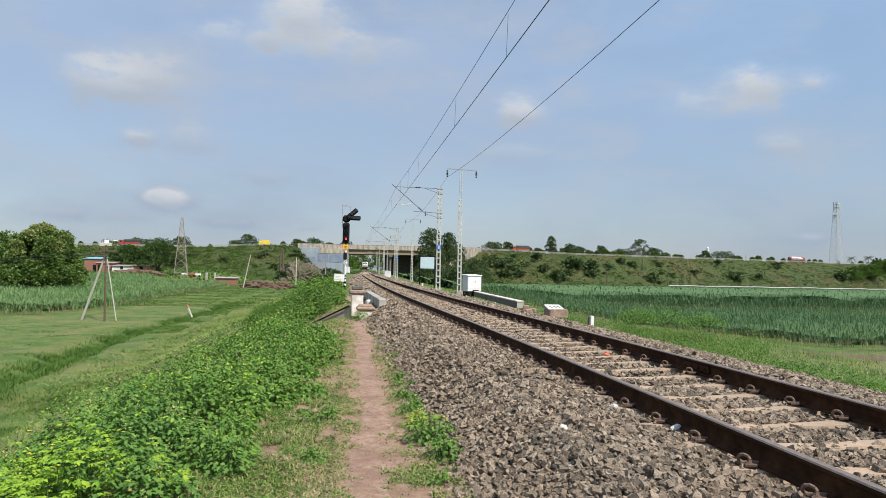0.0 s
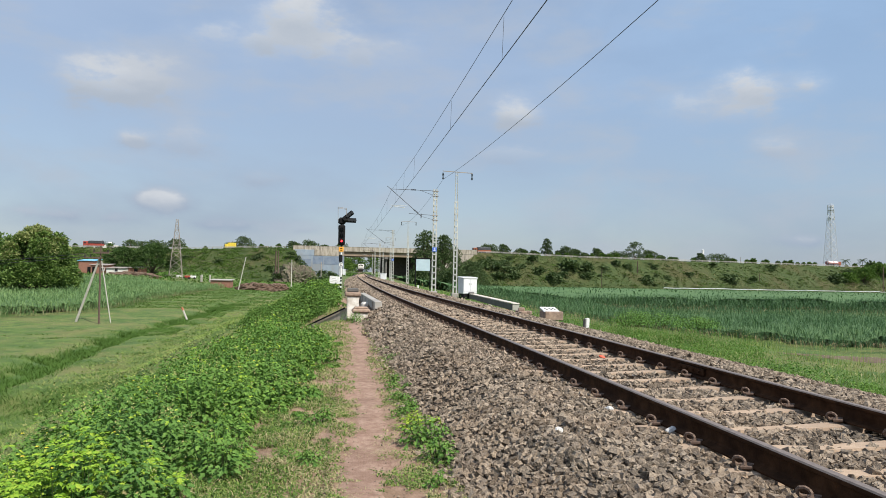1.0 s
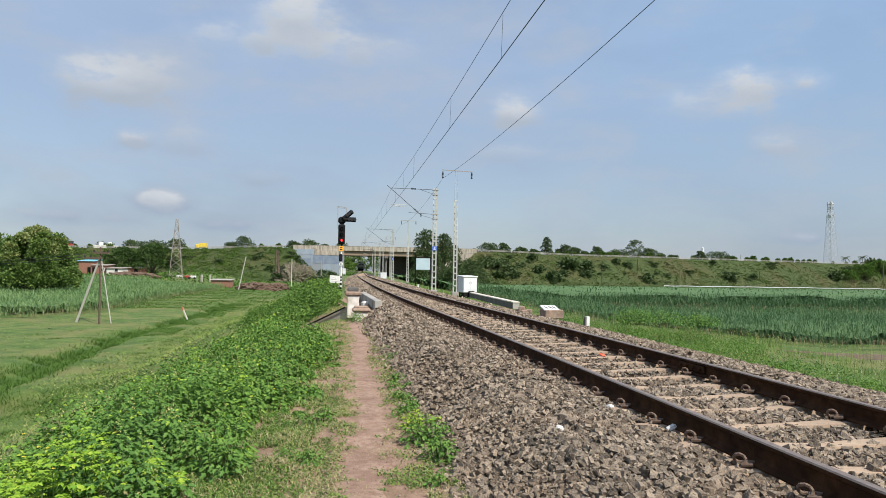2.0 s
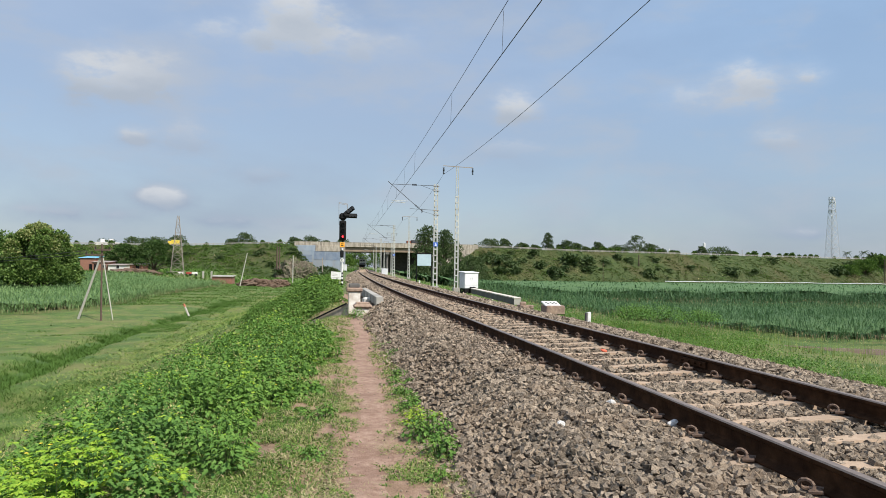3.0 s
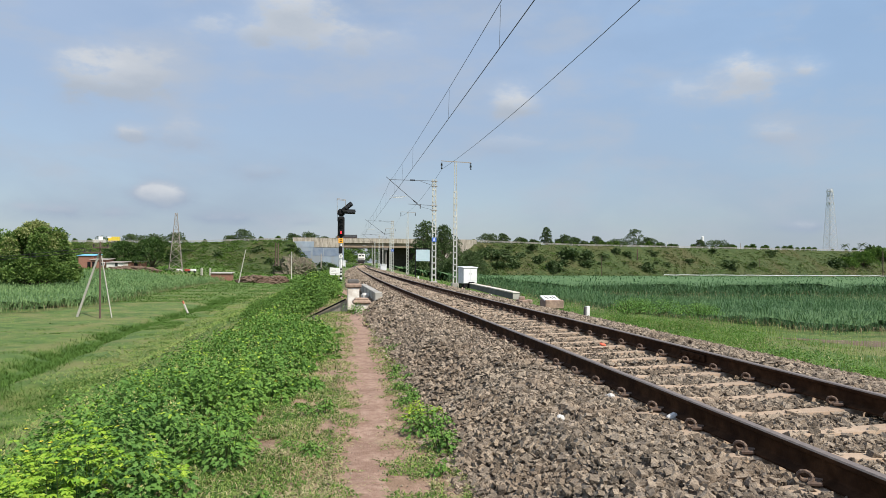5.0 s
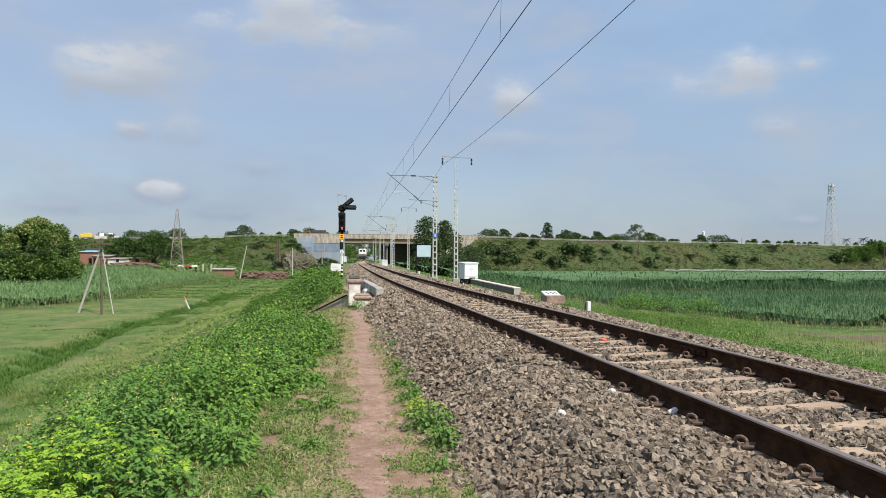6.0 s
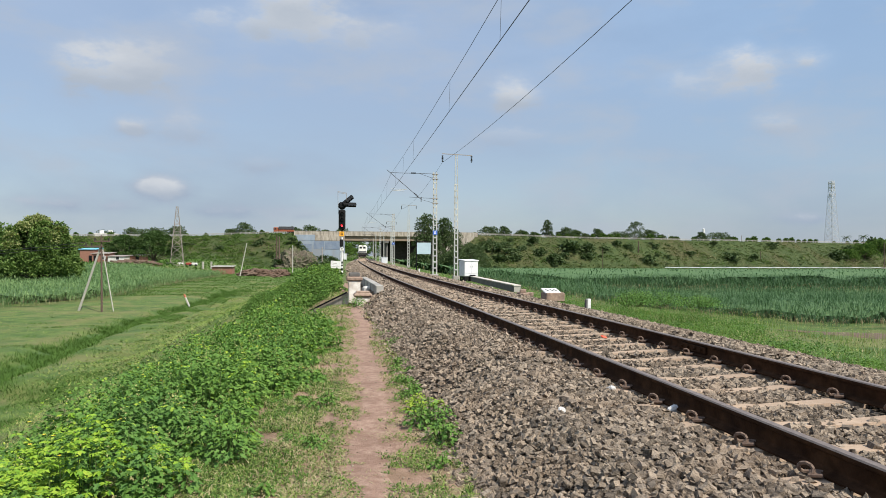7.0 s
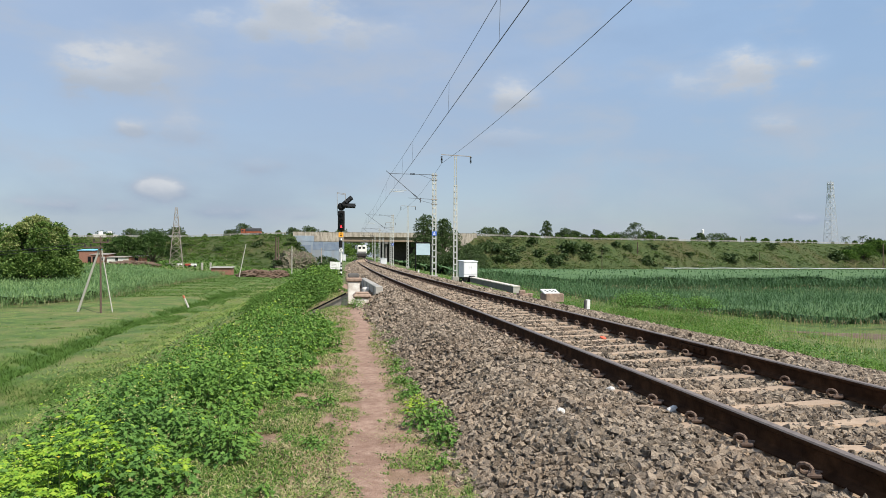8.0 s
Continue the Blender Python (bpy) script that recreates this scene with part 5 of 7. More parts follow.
def make_tree(name, label, x, y, z, height, radius, mat, n=2600, leaf=0.45, trunk=0.35, lobes=9, pale=None, squash=0.8, seed=1, group="", skirt=0):
    g = np.random.default_rng(seed)
    t = thing(name, label, "tree", pose(x, y, z), group)
    bm = B()
    base = height * trunk
    rod(bm, (0, 0, -0.3), (0.04 * height * g.uniform(-1, 1), 0, base), 0.035 * height, 0.022 * height, 8)
    ls = []
    for k in range(lobes):
        a = k * 2.4 + g.uniform(-0.4, 0.4)
        f = (k + 0.5) / lobes
        hz = base + (height - base) * (0.10 + 0.74 * f)
        rad = radius * ((0.88 if lobes >= 20 else 0.72) - 0.5 * f * f) * g.uniform(0.75, 1.1)
        lx, ly = rad * math.cos(a), rad * math.sin(a)
        r = max(radius * g.uniform(0.36, 0.54), height * 0.125) * (1.05 - 0.25 * f) * (0.56 if lobes >= 20 else 1.0)
        ls.append((lx, ly, min(hz, height - r * 0.75), r))
        rod(bm, (0, 0, base * 0.85), (lx * 0.8, ly * 0.8, hz), 0.014 * height, 0.004 * height, 6)
    ls.append((0, 0, height - radius * 0.38, radius * 0.40))
    for k in range(skirt):
        a = k * 6.283 / skirt + g.uniform(-0.2, 0.2)
        ls.append((radius * 0.70 * math.cos(a), radius * 0.70 * math.sin(a), height * g.uniform(0.12, 0.32), radius * g.uniform(0.22, 0.34)))
    part("trunk", bm, M["bark"], t)
    ch = [(*crown_arrays(ls, n, leaf, squash), 0)]
    mats = [mat]
    if pale is not None:
        top = [(a, b, c + r * 0.3, r * 0.85) for a, b, c, r in ls[::2] if c > height * 0.5]
        ch.append((*crown_arrays(top, n // 4, leaf * 0.9, squash), 1))
        mats.append(pale)
    link_mesh("crown", raw_mesh("crown", *join(ch)), mats, t)
    return t


def make_palm(x, y, z, height, seed):
    g = np.random.default_rng(seed)
    t = thing("palm_tree", "distant palm with drooping fronds", "tree", pose(x, y, z), "palms")
    bm = B()
    rod(bm, (0, 0, -0.3), (0.3, 0, height * 0.8), 0.2, 0.14, 8)
    part("trunk", bm, M["bark"], t)
    for k in range(15):
        a = k * 2.4 + g.uniform(-0.2, 0.2)
        rise = 1.25 - 0.11 * k + g.uniform(-0.1, 0.1)
        n = 26
        f = np.linspace(0, 1, n)
        L = height * 0.36 * g.uniform(0.85, 1.15)
        p = np.stack([0.3 + np.cos(a) * f * L, np.sin(a) * f * L, height * 0.8 + L * (rise * f - 0.95 * f * f)], 1)
        p = np.concatenate([p, p])
        sd = np.concatenate([np.ones(n), -np.ones(n)])
        out = np.stack([-np.sin(a) * sd + 0.5 * np.cos(a), np.cos(a) * sd + 0.5 * np.sin(a), np.full(2 * n, -0.5)], 1)
        link_mesh("frond", raw_mesh("frond", *leaf_arrays(p, out, np.full(2 * n, L * 0.20), np.full(2 * n, L * 0.04))), M["tree_far"], t)


def bush_mesh(name, r, n, leaf, mat, seed):
    g = np.random.default_rng(seed)
    ls = [(g.uniform(-0.6, 0.6) * r, g.uniform(-0.6, 0.6) * r, r * g.uniform(0.25, 0.65), r * g.uniform(0.4, 0.62)) for _ in range(6)]
    me = raw_mesh(name, *crown_arrays(ls, n, leaf))
    me.materials.append(mat)
    return me


# ---------------------------------------------------------------- highway on its bank
def road_y(x):
    """The near edge of the road in plan."""
    x = np.asarray(x, float)
    return 296 + 0.53 * 40 * np.log1p(np.exp(np.clip(x / 40, -30, 30)))


def road_z(x):
    x = np.asarray(x, float)
    return 9.3 + 1.6 * smooth(-125, -66, x) - 0.95 * smooth(14, 75, x)


def make_bank(name, x0, x1, end_at, cone):
    """An earth bank with a level top; its end by the bridge slopes."""
    ks = np.array([0, 0.08, 0.2, 0.35, 0.5, 0.65, 0.8, 0.92, 1.0, 1.2])
    m = 90
    rows = []
    for j in range(m + 1):
        f = j / m
        for k in ks:
            a = x0 if end_at != "start" else x0 + cone * min(k, 1)
            b = x1 if end_at != "stop" else x1 + cone * min(k, 1)
            x = a + (b - a) * (f ** 0.8 if end_at == "start" else 1 - (1 - f) ** 0.8)
            base = float(ground_z(x, road_y(x) - 26))
            top = float(road_z(x))
            z = top + (base - 1.0 - top) * min(k, 1) ** 0.9
            y = float(road_y(x)) - 1.5 - 24 * k
            w = 0.5 * bumps(np.array(x), np.array(y), 7, 61) + 0.25 * bumps(np.array(x), np.array(y), 2.5, 62)
            rows.append((x, y + 0.8 * float(w), z + (0.5 * float(w) if 0 < k < 1 else 0)))
        for dy, dz in ((30, 0), (56, -11)):
            a = x0 if end_at != "start" else x0
            x = rows[-len(ks)][0] if dz == 0 else rows[-len(ks) - 1][0]
            rows.append((x, float(road_y(x)) + dy, float(road_z(x)) + dz))
    n = len(ks) + 2
    q, mi = [], []
    for j in range(m):
        order = list(range(len(ks)))[::-1] + [len(ks), len(ks) + 1]
        for a, b in zip(order, order[1:]):
            q += [j * n + a, (j + 1) * n + a, (j + 1) * n + b, j * n + b]
            mi.append(1 if (a == 0 and b == len(ks)) else 0)
    me = raw_mesh(name, rows, q, np.full(len(mi), 4), mi)
    return tagged(link_mesh(name, me, [M["slope"], M["road"]]), "grassy highway embankment with scrub and bare earth", "embankment", kind="structure")


def bank_point(x, k):
    """Place on the slope of the highway bank: k from 0 at its top to 1 at its foot."""
    y = road_y(x) - 1.5 - 24 * k
    base = ground_z(x, road_y(x) - 26)
    return y, road_z(x) + (base - 1.0 - road_z(x)) * k ** 0.9


BANK_BUSHES = [
    (31.0, 0.46, 3.1), (51.9, 0.65, 3.7), (61.8, 0.32, 4.4), (70.7, 0.34, 4.0), (69.5, 0.56, 2.7), (28.7, 0.26, 2.6), (42.1, 0.13, 2.4), (37.3, 0.33, 2.4), (102.2, 0.66, 3.1),
    (130.9, 0.41, 2.2), (156.8, 0.55, 3.6), (172.9, 0.53, 3.0), (193.4, 0.12, 2.7), (241.3, 0.49, 5.4), (257.9, 0.19, 3.2), (116.2, 0.51, 1.6), (149.5, 0.09, 2.3), (287.9, 0.08, 5.6),
    (273.2, 0.35, 4.4), (93.8, 0.22, 2.2), (24, 0.35, 3.4), (34, 0.62, 3.0), (27, 0.62, 3.0), (45, 0.45, 2.8), (57, 0.5, 2.6), (80, 0.3, 2.2), (88, 0.15, 2.0), (110, 0.2, 1.9),
    (-80, 0.3, 2.0), (-95, 0.5, 1.8), (-72, 0.6, 2.0), (-110, 0.35, 1.8), (-125, 0.55, 2.0)]


def make_bank_scrub():
    """Low clumps and tufts all over the bank, and single bushes."""
    chunks = []
    for x0, x1, n, per, lo_, hi_, mi in ((-320, -62, 3000, 30, 0.5, 1.25, 0), (4, 420, 2600, 26, 0.35, 0.9, 2), (4, 420, 900, 30, 0.45, 1.2, 0)):
        x, k = rng.uniform(x0, x1, n), rng.uniform(0.0, 1.0, n)
        keep = bumps(x, k * 24, 6, 63) + 0.6 * bumps(x, k * 24, 2.2, 64) + rng.normal(0, 0.3, n) > (-0.85 if x0 < 0 else -0.25)
        keep &= ~((x < -58) & (x > -66 + 9 * k)) & ~((x < 16) & (x > 0) & (x < 16 - 22 * k))
        x, k = x[keep], k[keep]
        y, z = bank_point(x, k)
        r = rng.uniform(lo_, hi_, len(x)) * rng.uniform(0.7, 1.5, len(x))
        m = len(x)
        d = unit(rng.normal(size=(m * per, 3)))
        d[:, 2] = np.abs(d[:, 2])
        p = np.repeat(np.stack([x, y, z - 0.15], 1), per, 0) + d * np.repeat(r, per)[:, None] * np.array([1.25, 1.0, 0.62]) * rng.uniform(0.6, 1.05, (m * per, 1))
        sz = np.repeat(0.22 + 0.22 * r, per) * rng.uniform(0.6, 1.3, m * per)
        chunks.append((*leaf_arrays(p, d + rng.normal(0, 0.6, d.shape), sz, sz * 0.7), mi))
    for x0, x1, n, mi in ((-320, -62, 26000, 0), (4, 420, 42000, 2)):
        x, k = rng.uniform(x0, x1, n), rng.random(n)
        y, z = bank_point(x, k)
        keep = (bumps(x, k * 24 + 3 * np.sin(x * 0.21), 5, 65) + bumps(x, y, 1.9, 66) > -0.75) & ~((x < -58) & (x > -66 + 9 * k)) & ~((x < 16) & (x > 0) & (x < 16 - 22 * k))
        x, y, z = x[keep], y[keep], z[keep]
        dry = rng.random(len(x)) < (0.03 if x0 < 0 else 0.09)
        for sel, mm in ((~dry, mi), (dry, 1)):
            c = int(sel.sum())
            v, f, s = sliver_arrays(np.stack([x, y, z - 0.1], 1)[sel], rng.uniform(0.25, 0.7, c), rng.uniform(0.16, 0.36, c), rng.uniform(0.5, 1.6, c))
            chunks.append((v, f, s, mm))
    me = raw_mesh("bank_scrub", *join(chunks))
    tagged(link_mesh("bank_scrub", me, [M["scrub"], M["dry_grass"], M["scrub_dry"]]), "rough scrub and grass on the highway embankment", "scrub", kind="stuff")
    meshes = [bush_mesh("bush", 1.0, 230, 0.32, M["tree_far"], k) for k in range(5)]
    g = np.random.default_rng(5)
    spots = []
    for x, k, r in BANK_BUSHES:
        spots.append((x, k, r * 1.15))
        for j in range(3):
            spots.append((x + g.uniform(-1.2, 1.2) * r, min(0.97, max(0.02, k + g.uniform(-0.06, 0.10))), r * g.uniform(0.3, 0.6)))
    while len(spots) < 260:
        x, k = g.uniform(-320, 400), g.uniform(0.03, 0.97)
        if -62 < x < 8 or (x > 0 and g.random() < 0.35):
            continue
        spots.append((x, k, g.uniform(0.5, 1.3) * (1.0 if x < 0 else 1.25)))
    for i, (x, k, r) in enumerate(spots):
        y, z = bank_point(x, k)
        ob = new("bush", meshes[i % 5])
        ob.matrix_world = pose(x, float(y), float(z) - 0.25 * r, 0, 0, g.uniform(0, 360)) @ Matrix.Diagonal((r * g.uniform(0.9, 1.25), r, r * g.uniform(0.75, 1.05), 1))
        tagged(ob, "dark green bush on the embankment slope", "bush", "embankment bushes")
    for x, y, z, r in ((-64, 283, -2, 2.2), (-60, 281, -3, 2.0), (-55, 284, -3, 2.4), (-51, 288, -3, 2.6), (-47.5, 290, -2.6, 2.8), (-57.5, 276, -3.5, 2.0), (-52, 270, -3.6, 2.0),
                       (-46, 262, -3.2, 2.2), (-66, 270, -2.6, 2.4), (-3, 284, -4.6, 3.4), (3, 288, -4.8, 3.6), (9, 280, -5.2, 3.4), (-61, 290, -1, 2.6), (-57, 292, -1.5, 2.8), (-53, 294, -2, 3.0),
                       (-66, 288, 0.5, 2.2), (-7, 270, -4.4, 3.0), (14, 292, -4, 3.2), (-64.5, 292, 7.2, 1.3), (-63, 291, 5.6, 1.6), (-61.5, 290, 4.0, 1.7), (-60, 289, 2.6, 1.6), (-58.2, 288, 1.2, 1.8),
                       (-66, 291, 7.6, 1.5), (-12.5, 268, -3.5, 3.2), (-16, 272, -3.5, 2.6), (12, 287, 1.0, 3.6), (17, 290, 3.4, 3.4), (21, 292, 5.0, 3.0), (15, 284, -1.5, 3.0)):
        ob = new("bush", meshes[int(abs(x)) % 5])
        ob.matrix_world = pose(x, y, z, 0, 0, x * 31) @ Matrix.Diagonal((r, r, r * 0.95, 1))
        tagged(ob, "leafy bush below the bridge walls", "bush", "bushes by the bridge")
    # clipped shrubs behind the barrier
    d = unit(rng.normal(size=(300, 3)))
    sz = rng.uniform(0.38, 0.66, 300)
    round_me = raw_mesh("shrub", *leaf_arrays(d * rng.uniform(0.35, 0.82, (300, 1)), d + rng.normal(0, 0.9, d.shape), sz, sz * 0.75))
    round_me.materials.append(M["scrub"])
    for i in range(120):
        x = -300 + i * 6.0 + g.uniform(-2.5, 2.5)
        if -68 < x < 14 or g.random() < 0.22:
            continue
        r = g.uniform(0.9, 1.5) if x < 60 else g.uniform(1.0, 2.1)
        ob = new("shrub", round_me)
        ob.matrix_world = pose(x, float(road_y(x)) + 13.5, float(road_z(x)) + 0.75 * r, 0, 0, g.uniform(0, 360)) @ Matrix.Diagonal((r, r, r, 1))
        tagged(ob, "rounded green shrub beside the highway", "shrub", "roadside shrubs")


def make_barrier(name, x0, x1):
    t = thing(name, "pale metal crash barrier along the highway edge", "barrier")
    xs = np.arange(x0, x1, 4.0)
    bm = B()
    for a, b in zip(xs, xs[1:]):
        for h in (0.42, 0.82):
            bar(bm, (a, float(road_y(a)) - 0.9, float(road_z(a)) + h), (b, float(road_y(b)) - 0.9, float(road_z(b)) + h), 0.05, 0.17)
    part("rail", bm, M["concrete"], t)
    bm = B()
    box(bm, (0.24, 0.24, 1.35), (0, 0, -0.4))
    me = bpy.data.meshes.new("post")
    bm.to_mesh(me)
    bm.free()
    me.materials.append(M["concrete"])
    for x in xs:
        ob = new("post", me)
        ob.parent = t
        ob.location = (x, float(road_y(x)) - 0.75, float(road_z(x)))


def make_bridge():
    cx, cy = -25.0, float(road_y(-25.0))
    turn = math.degrees(math.atan(0.185))
    m = pose(cx, cy, 0, 0, 0, turn)
    t = thing("road_bridge", "concrete highway bridge over the railway with stained parapets", "bridge", m, kind="structure")
    for k, y0 in enumerate((0.0, 14.0)):
        bm = B()
        box(bm, (84, 12, 0.50), (0, y0 + 6, 9.95), bevel=0.05)
        part("deck", bm, M["concrete_warm"], t)
        for y in (y0 + 0.15, y0 + 11.85):
            bm = B()
            box(bm, (84, 0.28, 1.55), (0, y, 10.40), bevel=0.04)
            box(bm, (84, 0.42, 0.16), (0, y, 11.95), bevel=0.03)
            part("parapet", bm, M["concrete_warm"], t)
        for j in range(5):
            bm = B()
            y = y0 + 1.2 + j * 2.4
            box(bm, (36, 0.5, 1.7), (-2, y, 8.25), bevel=0.05)
            box(bm, (36, 0.85, 0.35), (-2, y, 7.9), bevel=0.05)
            part("girder", bm, M["girder"], t)
        for x in (-0.5, 15.0):
            bm = B()
            box(bm, (1.8, 12.0, 1.1), (x, y0 + 6, 6.8), bevel=0.08)
            part("pier_cap", bm, M["dark_concrete"], t)
            for y in (y0 + 2, y0 + 6, y0 + 10):
                bm = B()
                rod(bm, (x, y, -4.5), (x, y, 6.85), 0.55, seg=14)
                part("pier", bm, M["dark_concrete"], t)
    # abutment walls on either side
    bm = B()
    box(bm, (22, 27, 10.4), (-30.5, 13.4, -2.6), bevel=0.05)
    wall = part("abutment", bm, M["blue_wall"], t, "retaining wall washed in faded blue")
    bm = B()
    box(bm, (13.2, 27.3, 2.6), (-26.2, 13.4, 7.8), bevel=0.05)
    part("abutment_top", bm, M["concrete_warm"], t, "stained bare concrete")
    bm = B()
    box(bm, (8.7, 27.1, 2.6), (-37.15, 13.4, 7.8), bevel=0.05)
    part("abutment_top", bm, M["blue_wall"], t)
    for x, w, z in ((-31.0, 4.6, 4.1), (-24.0, 8.6, 3.9), (-37.2, 6.0, 2.6)):
        bm = B()
        box(bm, (w, 0.08, 3.6), (x, -0.14, z))
        part("painted_panel", bm, M["blue_patch"], wall, "darker blue painted patch")
    bm = B()
    box(bm, (26, 27, 16), (29, 13.6, -5.6), bevel=0.05)
    part("abutment", bm, M["concrete_warm"], t)
    # earth fill under the side span, the deck's shade put into its colour
    bm = B()
    vs = [bm.verts.new(p) for p in ((8, 7, -3), (16, 7, -3), (16, 7, 5.5), (13, 7, 5.5), (8, 10, -3), (16, 10, -3), (16, 10, 5.5), (13, 10, 5.5))]
    for f in ((0, 1, 2, 3), (7, 6, 5, 4), (0, 3, 7, 4), (3, 2, 6, 7), (1, 0, 4, 5), (2, 1, 5, 6)):
        bm.faces.new([vs[i] for i in f])
    part("slope_pitching", bm, M["shade_soil"], t)
    # block added behind the fill to close the opening and keep it dark
    part("side_fill", box(B(), (14.5, 17.0, 12.0), (8.6, 18.6, -3.8)), M["shade_soil"], t)


# ---------------------------------------------------------------- things by the line
def make_signal():
    t = thing("railway_signal", "black railway signal on a white post showing red", "signal", track_pose(58.0, -3.25, -0.1))
    bm = B()
    rod(bm, (0, 0, 0.9), (0, 0, 3.4), 0.075, seg=12)
    part("post", bm, M["white"], t, "white painted steel post")
    bm = B()
    rod(bm, (0, 0, -0.2), (0, 0, 0.92), 0.078, seg=12)
    part("post_base", bm, M["black"], t)
    for z in (0.25, 0.62, 1.02):
        bm = B()
        rod(bm, (0, 0, z), (0, 0, z + 0.17), 0.081, seg=12)
        part("band", bm, M["white"] if z < 0.9 else M["black"], t)
    bm = B()
    rod(bm, (0, 0, 3.4), (0, 0, 5.7), 0.07, seg=10)
    part("upper_post", bm, M["black"], t)
    bm = B()
    box(bm, (0.40, 0.03, 0.40), (-0.02, -0.11, 3.33), bevel=0.006)
    p = part("orange_plate", bm, M["orange"], t, "orange plate with dark figures")
    bm = B()
    for k in range(2):
        box(bm, (0.20, 0.006, 0.07), (-0.02, -0.13, 3.42 + 0.15 * k))
    part("plate_mark", bm, M["black"], p)
    bm = B()
    box(bm, (0.58, 0.30, 1.72), (0, -0.02, 3.88), bevel=0.10)
    head = part("signal_head", bm, M["black"], t)
    for k in range(3):
        z = 4.22 + 0.50 * k
        bm = B()
        rod(bm, (0, -0.16, z), (0, -0.19, z), 0.085, seg=16)
        part("lamp", bm, M["lamp_red"] if k == 0 else M["lens"], head, "lit red lamp" if k == 0 else "dark unlit lamp")
        bm = B()
        for j in range(9):
            a0, a1 = math.pi * (j - 0.5) / 8, math.pi * (j + 0.5) / 8
            bar(bm, (0.15 * math.cos(a0), -0.30, z + 0.15 * math.sin(a0)), (0.15 * math.cos(a1), -0.30, z + 0.15 * math.sin(a1)), 0.25, 0.014)
        part("hood", bm, M["black"], head)
    bm = B()
    box(bm, (0.62, 0.30, 0.62), (0.0, 0, 5.62), bevel=0.16)
    part("route_box", bm, M["black"], t)
    for a, b in (((0.10, -0.08, 6.05), (0.88, -0.08, 6.72)), ((0.15, -0.10, 6.02), (1.18, -0.10, 6.00))):
        bm = B()
        rod(bm, a, b, 0.20, seg=14)
        arm = part("route_arm", bm, M["black"], t, "black route indicator arm")
        for f in (0.45, 0.68, 0.92):
            p = Vector(a).lerp(Vector(b), f)
            bm = B()
            rod(bm, p + Vector((0, -0.18, 0)), p + Vector((0, -0.26, 0)), 0.10, 0.12, 12)
            part("lens", bm, M["lens"], arm)
    bm = B()
    pts = [(-0.32, 0.2, 5.2), (-0.36, 0.2, 7.05), (-0.36, -0.25, 7.10), (0.36, -0.25, 7.0), (0.36, 0.2, 6.95), (-0.36, 0.2, 7.05)]
    for a, b in zip(pts, pts[1:]):
        rod(bm, a, b, 0.018, seg=6)
    rod(bm, (0.36, -0.25, 7.0), (0.34, -0.2, 6.3), 0.018, seg=6)
    part("guard_frame", bm, M["tower_old"], t, "thin steel guard frame")
    bm = B()
    box(bm, (0.30, 0.26, 0.62), (-0.04, -0.08, 2.45), bevel=0.07)
    part("calling_on_head", bm, M["black"], t)
    bm = B()
    rod(bm, (0.0, -0.10, 2.22), (0.0, -0.13, 2.22), 0.17, seg=20)
    d = part("disc", bm, M["white"], t, "white disc with a black letter C")
    cu = bpy.data.curves.new("letter", "FONT")
    cu.body, cu.size, cu.align_x, cu.align_y, cu.extrude = "C", 0.27, "CENTER", "CENTER", 0.004
    cu.materials.append(M["black"])
    lt = new("letter", cu)
    lt.parent = d
    lt.matrix_basis = pose(0, -0.136, 2.22, 90, 0, 0)
    # ladder behind the post
    bm = B()
    for x in (-0.16, 0.16):
        rod(bm, (x, 0.35, 0), (x, 0.22, 5.3), 0.018, seg=6)
    part("ladder_rail", bm, M["tower_old"], t)
    for k in range(14):
        bm = B()
        rod(bm, (-0.16, 0.34 - 0.008 * k, 0.4 + 0.34 * k), (0.16, 0.34 - 0.008 * k, 0.4 + 0.34 * k), 0.012, seg=6)
        part("ladder_rung", bm, M["tower_old"], t)
    # white notice board beside the post
    nb = thing("notice_board", "small white notice board on two thin legs in the weeds", "board", track_pose(55.5, -3.74, 0.14, 6))
    bm = B()
    box(bm, (0.84, 0.03, 0.60), (0, 0, 0.42), (0, 4, 0), bevel=0.006)
    pn = part("panel", bm, M["white"], nb)
    bm = B()
    for k in range(3):
        box(bm, (0.56 - 0.12 * k, 0.004, 0.03), (-0.04, -0.022, 0.55 + 0.13 * k), (0, 4, 0))
    tagged(part("writing", bm, M["tin"], pn), kind="stuff")
    for x in (-0.34, 0.32):
        bm = B()
        rod(bm, (x, 0.02, -0.5), (x, 0.02, 0.95), 0.022, seg=6)
        part("leg", bm, M["galv"], nb)


